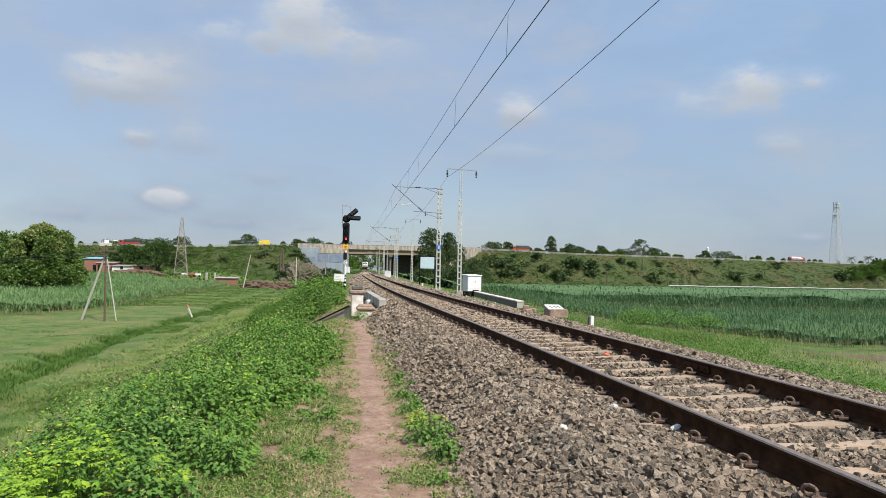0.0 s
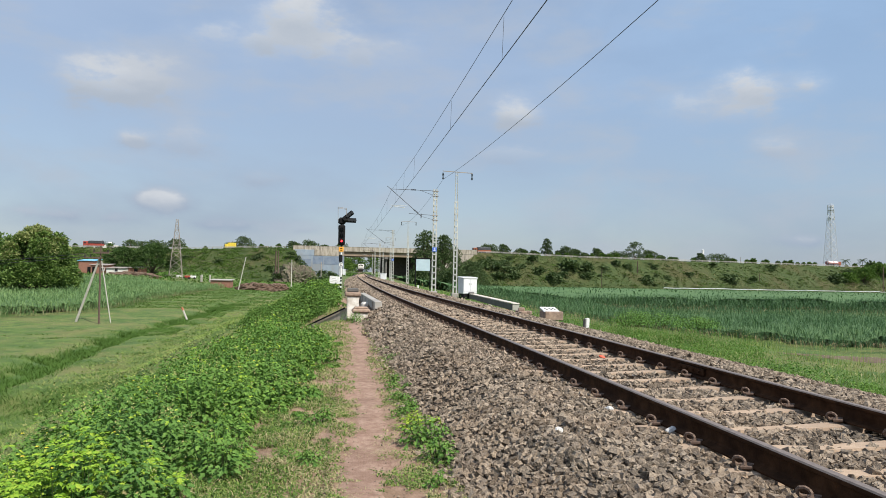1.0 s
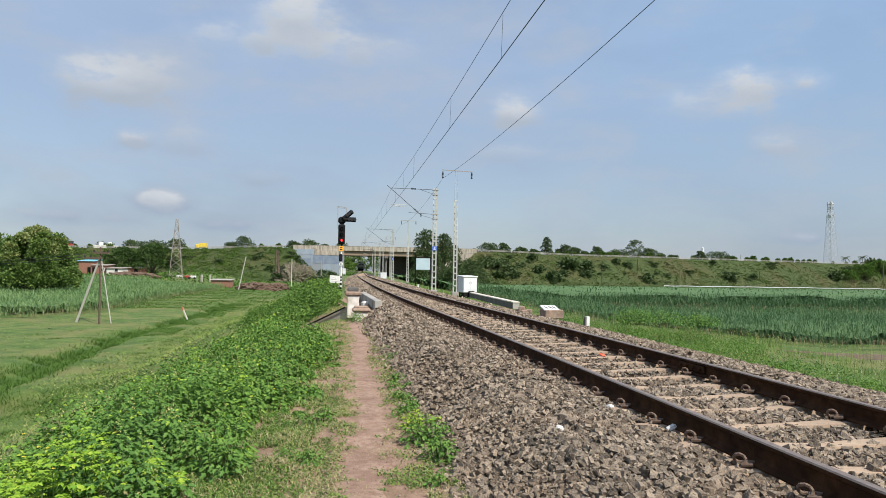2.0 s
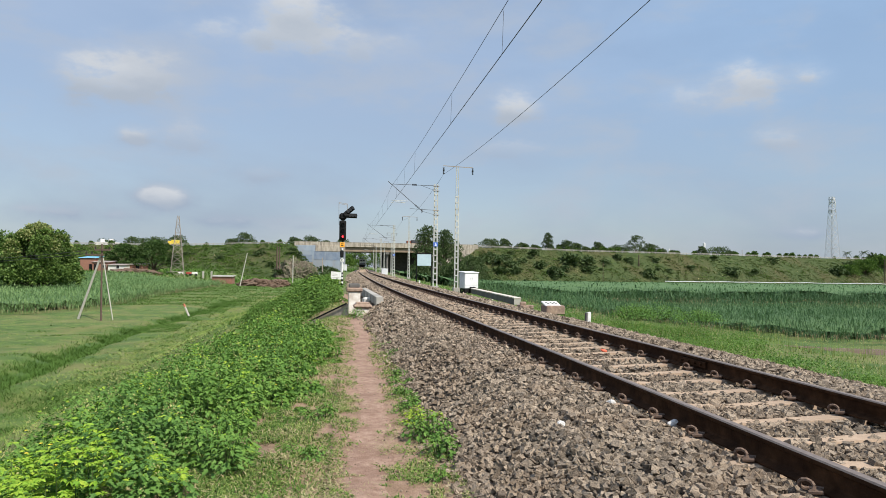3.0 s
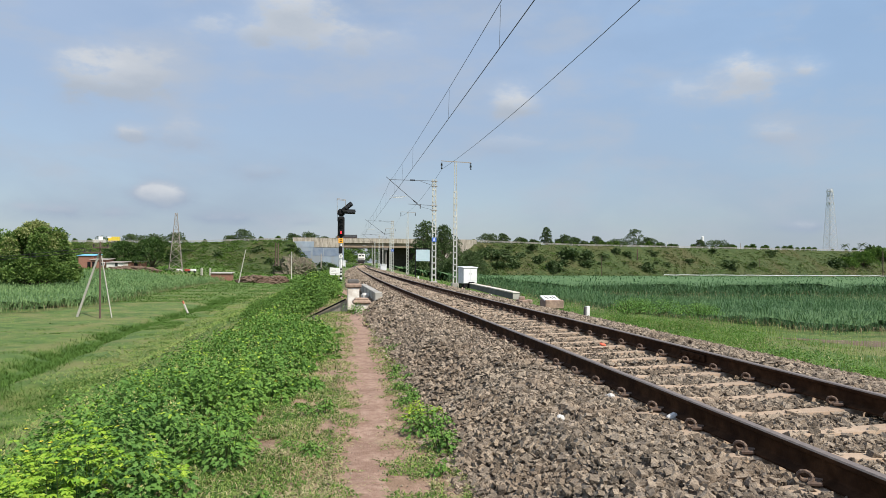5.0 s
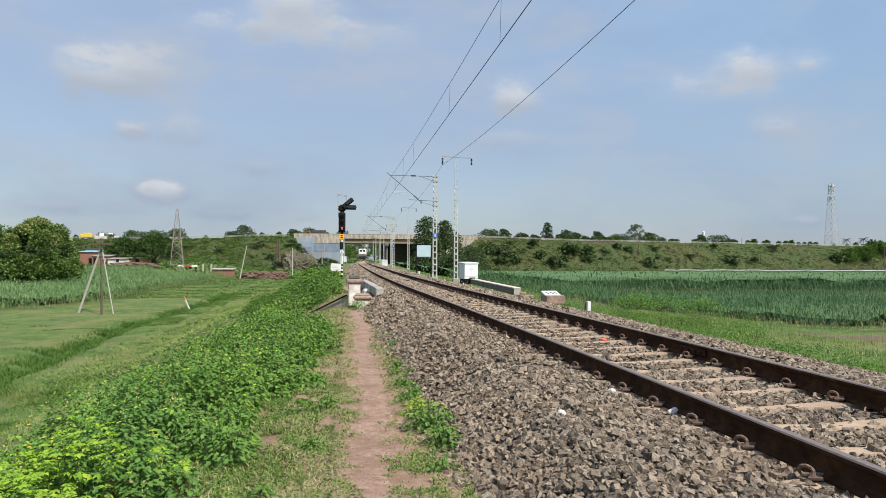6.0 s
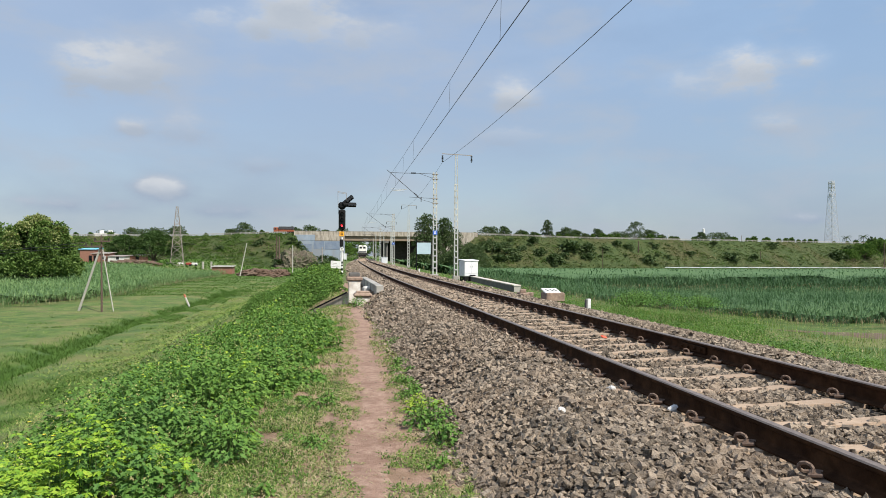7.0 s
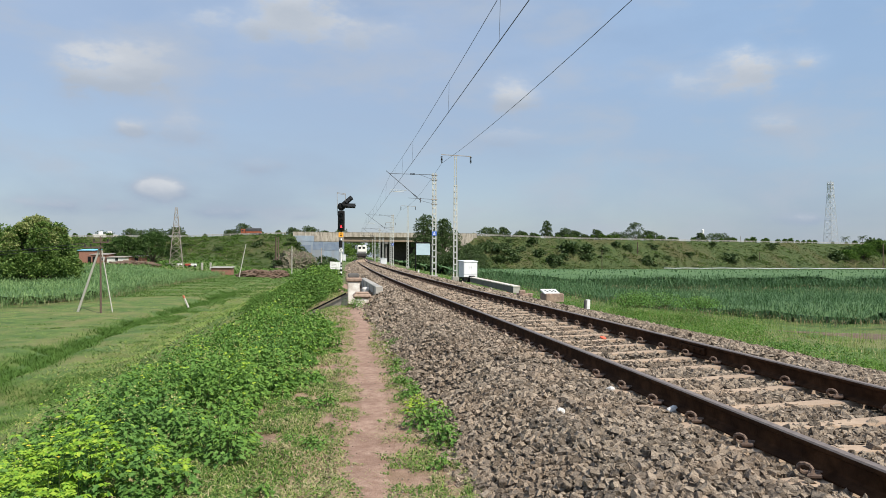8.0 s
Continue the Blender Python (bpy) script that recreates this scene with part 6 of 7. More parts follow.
def make_culvert():
    """Pillars, kerb walls and a wing wall of the small culvert under the track."""
    a = thing("culvert_pillar", "tall whitewashed culvert pillar with brown stone caps", "pillar", pose(-3.20, 24.2, -0.05, 0, 0, 9))
    bm = B()
    box(bm, (0.42, 0.50, 0.80), bevel=0.02)
    part("shaft", bm, M["whitewash"], a)
    bm = B()
    box(bm, (0.58, 0.62, 0.15), (0, 0, 0.80), bevel=0.04)
    part("cap", bm, M["cap"], a)
    bm = B()
    box(bm, (0.40, 0.42, 0.14), (0.0, 0.1, 0.95), bevel=0.03)
    part("upper_cap", bm, M["dark_concrete"], a)
    b = thing("culvert_pillar", "short culvert pillar with a wide brown stone cap", "pillar", pose(-2.68, 22.4, -0.05, 0, 0, 9))
    bm = B()
    box(bm, (0.44, 0.44, 0.34), bevel=0.02)
    part("shaft", bm, M["whitewash"], b)
    bm = B()
    box(bm, (0.64, 0.60, 0.14), (0, 0, 0.33), bevel=0.05, taper=0.92)
    part("cap", bm, M["cap"], b)
    bm = B()
    box(bm, (0.50, 0.46, 0.07), (0, 0, 0.46), bevel=0.03, taper=0.85)
    part("upper_cap", bm, M["cap"], b)
    c = thing("culvert_kerb", "pale concrete kerb wall beside the ballast", "wall", pose(-2.22, 23.6, 0.06, 0, 0, 10.2))
    bm = B()
    box(bm, (0.26, 9.2, 0.54), (0, 4.6, 0), bevel=0.015)
    part("wall", bm, M["concrete"], c)
    for k in range(5):
        bm = B()
        box(bm, (0.012, 0.03, 0.46), (-0.134, 0.9 + 1.9 * k, 0.03))
        part("joint", bm, M["dark_concrete"], c)
    k = thing("culvert_block", "broken concrete block by the culvert", "block", pose(-3.05, 27.0, 0.0, 0, 0, 20))
    bm = B()
    box(bm, (0.36, 0.5, 0.42), bevel=0.06, taper=0.85)
    part("block", bm, M["whitewash"], k)
    w = thing("culvert_wing_wall", "sloping concrete wing wall with a black pipe", "wall")
    bm = B()
    for (p, q, z0, z1) in (((-3.42, 24.15), (-4.85, 24.7), 0.33, -0.38),):
        vs = []
        for off in (0.0, 0.35):
            for (x, y), z in ((p, z0), (q, z1)):
                vs += [bm.verts.new((x + off * 0.55, y + off * 0.8, z)), bm.verts.new((x + off * 0.55, y + off * 0.8, -3.0))]
        for f in ((0, 2, 3, 1), (4, 5, 7, 6), (0, 4, 6, 2), (1, 3, 7, 5), (0, 1, 5, 4), (2, 6, 7, 3)):
            bm.faces.new([vs[i] for i in f])
    part("wall", bm, M["concrete_warm"], w)
    bm = B()
    rod(bm, (-3.46, 24.08, 0.33), (-4.9, 24.63, -0.38), 0.028, seg=10)
    part("pipe", bm, M["black"], w, "black pipe along the wall")
    # other side of the line
    r = thing("culvert_kerb", "long low concrete kerb wall with a pale top", "wall", pose(3.62, 32.6, -0.12, 0, 0, 6.6))
    # dark concrete carries the shade of the long side
    bm = B()
    box(bm, (0.32, 14.2, 0.30), (0, 7.1, 0), bevel=0.01)
    part("wall", bm, M["dark_concrete"], r)
    bm = B()
    box(bm, (0.36, 14.3, 0.06), (0, 7.1, 0.30), bevel=0.015)
    part("coping", bm, M["whitewash"], r)
    # paler plate over the end, coloured as the sunlit face
    bm = B()
    box(bm, (0.33, 0.02, 0.28), (0, -0.012, 0.01))
    part("end_face", bm, M["concrete"], r)
    s = thing("inspection_block", "low brick block with a white painted slanted top", "block", pose(4.20, 25.6, -0.06, 0, 0, 10))
    bm = B()
    box(bm, (0.72, 0.7, 0.34), bevel=0.03)
    part("base", bm, M["cap"], s)
    bm = B()
    box(bm, (0.62, 0.62, 0.06), (-0.05, 0.05, 0.35), (14, 0, 0), bevel=0.015)
    lid = part("top", bm, M["white"], s, "white painted top with black marks")
    bm = B()
    for x in (-0.16, 0.02, 0.16):
        box(bm, (0.05, 0.24, 0.006), (x - 0.05, 0.03, 0.412), (14, 0, 20))
    tagged(part("marking", bm, M["black"], lid), kind="stuff")
    rb = thing("rubble_heap", "broken brick and a short pipe beside the ballast", "rubble", pose(3.35, 27.6, -0.02, 0, 0, 30))
    for i, (x, y, z, q) in enumerate(((0, 0, 0, 10), (0.45, 0.2, 0, 40), (0.2, 0.5, 0.0, 75), (-0.35, 0.5, 0.0, 20), (0.05, 0.15, 0.14, 55))):
        bm = B()
        box(bm, (0.34, 0.26, 0.16), (x, y, z), (0, 0, q), bevel=0.03)
        part("brick_lump", bm, M["cap"], rb)
    bm = B()
    rod(bm, (-0.9, 1.4, 0.12), (-0.3, 0.6, 0.10), 0.09, seg=12)
    part("pipe_end", bm, M["orange_cap"], rb, "faded orange pipe end")
    mk = thing("boundary_marker", "small white marker post with a dark side", "marker", pose(4.52, 20.9, -0.12, 0, 2, 12))
    bm = B()
    box(bm, (0.11, 0.12, 0.46), (0.02, 0, 0), bevel=0.012)
    part("post", bm, M["white"], mk)
    bm = B()
    box(bm, (0.05, 0.12, 0.44), (-0.064, 0, 0), bevel=0.008)
    part("dark_side", bm, M["dark_concrete"], mk)
    cb = thing("relay_cabinet", "white steel relay cabinet on a dark plinth", "cabinet", pose(1.78, 46.4, 0.24, 0, 0, 28))
    bm = B()
    box(bm, (1.00, 0.70, 0.45), (0, 0, -0.37), bevel=0.01)
    part("plinth", bm, M["black"], cb)
    bm = B()
    box(bm, (1.08, 0.76, 1.06), (0, 0, -0.02), bevel=0.02)
    body = part("body", bm, M["cabinet"], cb)
    bm = B()
    box(bm, (1.18, 0.88, 0.08), (0, 0, 1.04), (4, 0, 0), bevel=0.025)
    part("roof", bm, M["cabinet"], cb)
    for x in (-0.27, 0.27):
        bm = B()
        box(bm, (0.50, 0.02, 0.80), (x, -0.388, 0.16), bevel=0.006)
        dr = part("door", bm, M["cabinet"], body)
        bm = B()
        box(bm, (0.025, 0.03, 0.10), (x - 0.20 * (1 if x > 0 else -1), -0.41, 0.60), bevel=0.005)
        part("handle", bm, M["galv"], dr)
    bm = B()
    box(bm, (0.42, 0.16, 0.12), (0.05, -0.46, -0.04), bevel=0.03)
    part("step", bm, M["black"], cb)
    bd = thing("display_board", "pale blue board on two black posts beside the track", "board", pose(-2.15, 75, -0.4, 0, 0, 4))
    bm = B()
    box(bm, (1.55, 0.05, 1.28), (0, -0.06, 2.15), bevel=0.01)
    part("panel", bm, M["board"], bd)
    for x in (-0.82, 0.82):
        bm = B()
        rod(bm, (x, 0, -0.3), (x, 0, 3.6), 0.06, seg=8)
        part("leg", bm, M["black"], bd)
    bm = B()
    box(bm, (1.75, 0.08, 0.08), (0, 0, 3.5))
    part("top_bar", bm, M["black"], bd)
    # little white huts and boxes farther along the line
    for s_, o_, w, h in ((120, 3.6, 0.9, 1.1), (131, 3.9, 0.8, 1.3), (142, 4.6, 1.2, 1.2), (180, -5.0, 1.6, 2.0)):
        bx = thing("line_box", "small white trackside equipment box", "box", track_pose(s_, o_, -0.15), "trackside boxes")
        bm = B()
        box(bm, (w, 0.7, h), bevel=0.03)
        part("body", bm, M["cabinet"], bx)
        bm = B()
        box(bm, (w + 0.12, 0.82, 0.07), (0, 0, h), bevel=0.02)
        part("lid", bm, M["cabinet"], bx)
    for x, y, z, h in ((-2.4, 68, -0.25, 0.5), (2.95, 40.5, -0.3, 0.5)):
        p = thing("white_peg", "short white peg in the grass", "marker", pose(x, y, z))
        part("post", box(B(), (0.16, 0.14, h), bevel=0.015), M["white"], p)
    lt = thing("litter", "crumpled red wrapper on the ballast", "litter", pose(*on_track(10.4, 0.33, BED + 0.03), 20, 10, 30))
    bm = B()
    box(bm, (0.10, 0.07, 0.03), bevel=0.012)
    part("wrapper", bm, M["red_litter"], lt)
    for x, y, r in ((0.985, 5.55, 0.050), (1.62, 6.45, 0.055), (2.10, 6.05, 0.045), (1.93, 5.62, 0.06)):
        o = x - float(centre_x(y))
        st = thing("pale_stone", "pale whitish stone among the dark ballast", "stone", pose(x, y, float(ballast_top(np.array(o))) + 0.03, 20, 30, x * 90), "pale stones")
        part("stone", box(B(), (r * 1.6, r * 1.3, r), (0, 0, -r / 2), bevel=r * 0.3), M["pale_stone"], st)


def make_poles():
    t = thing("utility_pole", "rusty steel utility pole with cross arms and a pale stay pole", "utility pole", pose(-33.7, 66.2, -4.1))
    bm = B()
    rod(bm, (0, 0, -0.3), (-0.10, 0, 7.6), 0.10, 0.075, 10)
    part("pole", bm, M["pole_wood"], t)
    for z, x0, x1 in ((7.0, -0.75, 0.80), (6.5, -1.65, 0.15)):
        bm = B()
        bar(bm, (x0, -0.12, z), (x1, -0.12, z), 0.15, 0.15)
        part("cross_arm", bm, M["pole_wood"], t)
    for x, z in ((-0.66, 7.05), (0.70, 7.05), (-1.55, 6.55), (-1.0, 6.55)):
        bm = B()
        rod(bm, (x, -0.12, z), (x, -0.12, z + 0.28), 0.08, 0.06, 8)
        part("insulator", bm, M["insulator"], t)
    bm = B()
    rod(bm, (-3.0, 1.2, -0.2), (-0.25, 0.12, 6.4), 0.12, 0.095, 10)
    part("stay_pole", bm, M["pole_grey"], t, "pale leaning stay pole")
    bm = B()
    rod(bm, (0.75, 0.9, -0.2), (0.0, 0.08, 6.2), 0.055, seg=8)
    part("brace", bm, M["pole_grey"], t)
    for k, z in enumerate((2.05, 2.35)):
        pts = []
        for j in range(13):
            f = j / 12
            pts.append((-35.3 - 46 * f, 66.1 + 8 * f, z + 0.45 - 4.2 * f * (1 - f) - 0.8 * f))
        wire("service_wire", pts, 0.028, "sagging wire from the utility pole")
    p = thing("leaning_marker_post", "leaning pale post with a red tip in the meadow", "post", pose(-27.9, 73.8, -4.15, 0, -24, 0))
    part("post", rod(B(), (0, 0, -0.2), (0, 0, 1.15), 0.11, 0.10, 8), M["pole_grey"], p)
    part("tip", rod(B(), (0, 0, 1.15), (0, 0, 1.5), 0.115, 0.11, 8), M["orange_cap"], p, "faded red tip")
    q = thing("leaning_pole", "tall thin pale pole leaning over the crop", "pole", pose(-51.0, 168, -4.2, 0, 11.5, 0))
    part("pole", rod(B(), (0, 0, -0.3), (0, 0, 8.8), 0.13, 0.09, 8), M["pole_grey"], q)
    for x, y, z, h, r, kind_ in FAR_POLES:
        q = thing("far_pole", "dark slender pole against the embankment", "pole", pose(x, y, z), "poles by the embankment")
        part("pole", rod(B(), (0, 0, -0.5), (0, 0, h), r, r * 0.8, 8), M[kind_], q)


def lattice_tower(name, label, m, height, w0, w1, bays, mat, thick, arms=()):
    t = thing(name, label, "tower", m)
    for sx in (-1, 1):
        for sy in (-1, 1):
            part("leg", bar(B(), (sx * w0 / 2, sy * w0 / 2, -0.4), (sx * w1 / 2, sy * w1 / 2, height), thick, thick), mat, t)
    zs = [height * (1 - (1 - i / bays) ** 1.15) for i in range(bays + 1)]
    wid = lambda z: w0 + (w1 - w0) * z / height
    for z0, z1 in zip(zs, zs[1:]):
        bm = B()
        a, b = wid(z0) / 2, wid(z1) / 2
        for sx, sy, ex, ey in ((-1, -1, 1, -1), (1, -1, 1, 1), (1, 1, -1, 1), (-1, 1, -1, -1)):
            bar(bm, (sx * a, sy * a, z0), (ex * b, ey * b, z1), thick * 0.6, thick * 0.6)
            bar(bm, (ex * a, ey * a, z0), (sx * b, sy * b, z1), thick * 0.6, thick * 0.6)
            bar(bm, (sx * b, sy * b, z1), (ex * b, ey * b, z1), thick * 0.6, thick * 0.6)
        part("bracing", bm, mat, t)
    for z, w in arms:
        part("cross_arm", bar(B(), (-w / 2, 0, z), (w / 2, 0, z), thick, thick), mat, t)
    return t


def make_towers():
    t = lattice_tower("telecom_tower", "tall grey lattice telecom tower with antennas", pose(273, 470, 8.6, 0, 0, 20), 45.5, 7.0, 2.4, 11, M["tower"], 0.24)
    g = np.random.default_rng(3)
    for z in (44, 41.5, 36):
        bm = B()
        box(bm, (3.4, 3.4, 0.15), (0, 0, z))
        part("platform", bm, M["tower"], t)
    for k in range(9):
        a = k * 0.7
        bm = B()
        z = (43.0, 40.0, 34.5)[k % 3]
        box(bm, (0.45, 0.3, 2.4), (2.0 * math.cos(a), 2.0 * math.sin(a), z), (0, 0, math.degrees(a)), bevel=0.04)
        part("antenna", bm, M["white"], t)
    bm = B()
    bar(bm, (1.4, -1.4, 46.2), (-1.9, 1.4, 46.2), 0.12, 0.12)
    rod(bm, (0, 0, 45.5), (0, 0, 47.0), 0.08, seg=6)
    part("top_rail", bm, M["tower"], t)
    lattice_tower("power_pylon", "dull steel lattice power pylon", pose(-79.5, 200, -3.2, 0, 0, 25), 19.0, 4.2, 0.5, 9, M["tower_old"], 0.10, ((14.0, 1.6), (16.0, 1.3)))


def make_skyline():
    w = thing("water_tower", "small white water tank on a thin stem beyond the highway", "water tower", pose(176, 452, 6.0))
    part("stem", rod(B(), (0, 0, 0), (0, 0, 10.5), 0.3, 0.25, 10), M["concrete"], w)
    part("tank", rod(B(), (0, 0, 10.4), (0, 0, 13.6), 0.85, 0.85, 16), M["white"], w)
    part("lid", rod(B(), (0, 0, 13.6), (0, 0, 14.1), 0.9, 0.2, 16), M["white"], w)
    for x, y, h, r in ((150, 445, 9.0, 0.35), (203, 455, 9.0, 0.22)):
        p = thing("skyline_pole", "thin pole on the skyline beyond the highway", "pole", pose(x, y, 6.5), "skyline poles")
        part("pole", rod(B(), (0, 0, 0), (0, 0, h), r, r * 0.8, 8), M["white"] if r > 0.3 else M["tower_old"], p)


def make_village():
    """Brick sheds with a blue sheet on one roof, beyond the light cane."""
    def shed(x, y, z, w, d, h, wall_mat, roof_mat, label, turn=0, door=None, window=None):
        t = thing("brick_shed", label, "shed", pose(x, y, z, 0, 0, turn), "village sheds")
        part("wall", box(B(), (w, d, h + 1.0), (0, 0, -1.0), bevel=0.04), wall_mat, t)
        bm = B()
        box(bm, (w + 0.7, d + 0.7, 0.14), (0, 0, h), (4, 0, 0), bevel=0.03)
        part("roof", bm, roof_mat, t)
        if door is not None:
            part("door", box(B(), (1.0, 0.08, 2.0), (door, -d / 2 - 0.04, 0)), M["black"], t, "dark open doorway")
        if window is not None:
            wd = part("window", box(B(), (1.0, 0.08, 1.0), (window, -d / 2 - 0.04, 0.9)), M["white"], t)
            part("pane", box(B(), (0.8, 0.04, 0.8), (window, -d / 2 - 0.10, 1.0)), M["dark_glass"], wd)
        return t

    shed(-102.5, 195, -0.9, 4.2, 5, 3.9, M["brick"], M["tarp_blue"], "brick shed with a bright blue sheet over its roof", 5, 0.9)
    shed(-97.8, 193, -0.9, 4.4, 5, 2.7, M["brick"], M["tin"], "low red brick shed with a tin roof", 3, -1.2, 1.2)
    shed(-93.0, 192, -1.0, 4.4, 4, 2.0, M["plaster"], M["tin"], "pale shed with a rusty tin roof", 2, None, 0.6)
    shed(-89.0, 196, -0.9, 3.6, 4, 2.1, M["brick"], M["tin"], "small brick shed under dark trees", 0, 0.4)
    shed(-61.0, 186, -2.9, 5.4, 3, 1.1, M["brick"], M["concrete"], "low brick store with a flat roof", 3)
    h = thing("flat_roof_house", "pale flat-roofed house on the skyline", "house", pose(-176, 342, 5.9))
    part("wall", box(B(), (18, 10, 3.4), bevel=0.05), M["plaster"], h)
    part("upper_storey", box(B(), (9, 8, 2.6), (4, 0, 3.4), bevel=0.05), M["plaster"], h)
    for x in (-6, -2, 2, 6):
        w = part("window", box(B(), (1.4, 0.12, 1.2), (x, -5.05, 1.2)), M["white"], h)
        part("pane", box(B(), (1.2, 0.06, 1.0), (x, -5.13, 1.3)), M["dark_glass"], w)
    for x in (1.5, 6.0):
        part("water_tank", rod(B(), (x, 0, 6.0), (x, 0, 7.6), 1.1, 1.1, 12), M["white"], h)
    for x, y, z, rx_, ry_, h_, s_ in ((-86.5, 186, -1.6, 7.6, 3.0, 1.5, 1), (-48, 172, -3.8, 4.6, 3.0, 1.7, 2), (-43.5, 175, -3.8, 3.6, 2.4, 1.5, 4), (-60.5, 274, -4.2, 8.4, 6, 7.6, 3)):
        bm = B()
        bmesh.ops.create_icosphere(bm, subdivisions=5, radius=1.0)
        for v in bm.verts:
            n_ = noise.noise(v.co * 2.2 + Vector((s_ * 7, 0, 0))) * 0.22 + noise.noise(v.co * 6 + Vector((s_, 3, 0))) * 0.16 + noise.noise(v.co * 14) * 0.10 + noise.noise(v.co * 31) * 0.05
            v.co = Vector((v.co.x * rx_ * (1 + n_), v.co.y * ry_ * (1 + n_), max(-0.4, v.co.z * h_ * (1 + n_ * 1.4))))
        ob = part("earth_mound", bm, M["dirt_red"] if s_ != 3 else M["rubble_soil"])
        ob.location = (x, y, z)
        tagged(ob, "heap of loose red-brown soil", "soil heap", "soil heaps")
    for x, w in ((-73.5, 0.55), (-70.9, 0.45)):
        p = thing("gate_pillar", "pale plastered gate pillar", "pillar", pose(x, 205, -2.9), "gate pillars")
        part("post", box(B(), (w, 0.5, 2.2), bevel=0.04), M["concrete"], p)
    for x, c in ((-81.5, "truck_white"), (-79.0, "truck_red"), (-77.2, "truck_white")):
        p = thing("parked_cart", "red and white cart parked below the embankment", "cart", pose(x, 208, -2.2), "parked carts")
        part("body", box(B(), (1.7, 1.2, 0.7), (0, 0, 0.45), bevel=0.12, taper=0.85), M[c], p)
        for k in (-0.7, 0.7):
            part("wheel", rod(B(), (k, -0.75, 0.35), (k, -0.6, 0.35), 0.35, seg=12), M["rubber"], p)
    pp = thing("water_pipeline", "long pale pipeline along the foot of the embankment", "pipeline")
    xs = np.arange(108, 400, 6.0)
    for a, b in zip(xs, xs[1:]):
        pa = (a, float(road_y(a)) - 29, float(ground_z(a, road_y(a) - 29)) + 1.9)
        pb = (b, float(road_y(b)) - 29, float(ground_z(b, road_y(b) - 29)) + 1.9)
        part("pipe_run", rod(B(), pa, pb, 0.17, seg=10), M["pipe"], pp)
    for x in xs[::5]:
        bm = B()
        box(bm, (0.35, 0.5, 2.0), (x, float(road_y(x)) - 29, float(ground_z(x, road_y(x) - 29)) - 0.3))
        part("support", bm, M["concrete"], pp)


# ---------------------------------------------------------------- moving things
def make_loco():
    """Diesel locomotive, cab towards the camera; origin at the front on the rail head, length along +y."""
    t = thing("diesel_locomotive", "cream diesel locomotive with a dark underframe", "locomotive")
    bm = B()
    box(bm, (3.0, 19.0, 0.55), (0, 9.9, 1.05), bevel=0.05)
    part("underframe", bm, M["loco_under"], t)
    bm = B()
    box(bm, (3.02, 3.4, 2.65), (0, 2.2, 1.60), bevel=0.26)
    cab = part("cab", bm, M["loco"], t)
    bm = B()
    box(bm, (2.9, 15.2, 2.45), (0, 11.4, 1.60), bevel=0.20)
    part("hood", bm, M["loco"], t)
    bm = B()
    box(bm, (2.5, 17.0, 0.28), (0, 10.4, 4.05), bevel=0.10)
    part("roof", bm, M["loco_grey"], t)
    for x in (-0.68, 0.68):
        bm = B()
        box(bm, (0.84, 0.06, 0.66), (x * 0.92, 0.49, 3.15), bevel=0.02)
        part("windscreen", bm, M["dark_glass"], cab)
    bm = B()
    box(bm, (2.6, 0.06, 0.34), (0, 0.49, 1.95), bevel=0.02)
    part("stripe", bm, M["loco_grey"], cab, "dark band with a plain number panel")
    bm = B()
    box(bm, (0.62, 0.10, 0.30), (0, 0.48, 3.92), bevel=0.04)
    hl = part("headlight_box", bm, M["loco_grey"], cab)
    for x in (-0.14, 0.14):
        part("headlight", rod(B(), (x, 0.42, 4.07), (x, 0.38, 4.07), 0.10, seg=12), M["white"], hl)
    for x in (-1.0, 1.0):
        part("marker_lamp", rod(B(), (x, 0.49, 2.45), (x, 0.42, 2.45), 0.09, seg=10), M["white"], cab)
    bm = B()
    box(bm, (2.9, 0.35, 0.75), (0, 0.25, 0.85), bevel=0.05)
    part("buffer_beam", bm, M["loco_under"], t)
    for x in (-0.98, 0.98):
        bm = B()
        rod(bm, (x, 0.1, 1.10), (x, -0.45, 1.10), 0.11, seg=12)
        rod(bm, (x, -0.45, 1.10), (x, -0.52, 1.10), 0.24, seg=16)
        part("buffer", bm, M["loco_under"], t)
    bm = B()
    box(bm, (0.24, 0.6, 0.3), (0, -0.1, 0.95), bevel=0.04)
    part("coupler", bm, M["loco_under"], t)
    bm = B()
    for k in range(7):
        bar(bm, (-1.2 + 0.4 * k, 0.15, 0.85), (-1.05 + 0.35 * k, -0.05, 0.16), 0.10, 0.05)
    bar(bm, (-1.2, 0.0, 0.2), (1.2, 0.0, 0.2), 0.08, 0.08)
    part("cowcatcher", bm, M["loco_under"], t)
    for y in (4.6, 15.4):
        bm = B()
        box(bm, (2.5, 4.9, 0.55), (0, y, 0.45), bevel=0.06)
        bog = part("bogie", bm, M["loco_under"], t)
        for k in (-1.75, 0, 1.75):
            bm = B()
            rod(bm, (-0.90, y + k, 0.53), (-0.78, y + k, 0.53), 0.53, seg=20)
            rod(bm, (0.78, y + k, 0.53), (0.90, y + k, 0.53), 0.53, seg=20)
            rod(bm, (-0.8, y + k, 0.53), (0.8, y + k, 0.53), 0.09, seg=8)
            part("wheelset", bm, M["loco_under"], bog)
    bm = B()
    box(bm, (2.6, 4.2, 0.75), (0, 10, 0.35), bevel=0.12)
    part("fuel_tank", bm, M["loco_under"], t)
    for x in (-1.42, 1.42):
        bm = B()
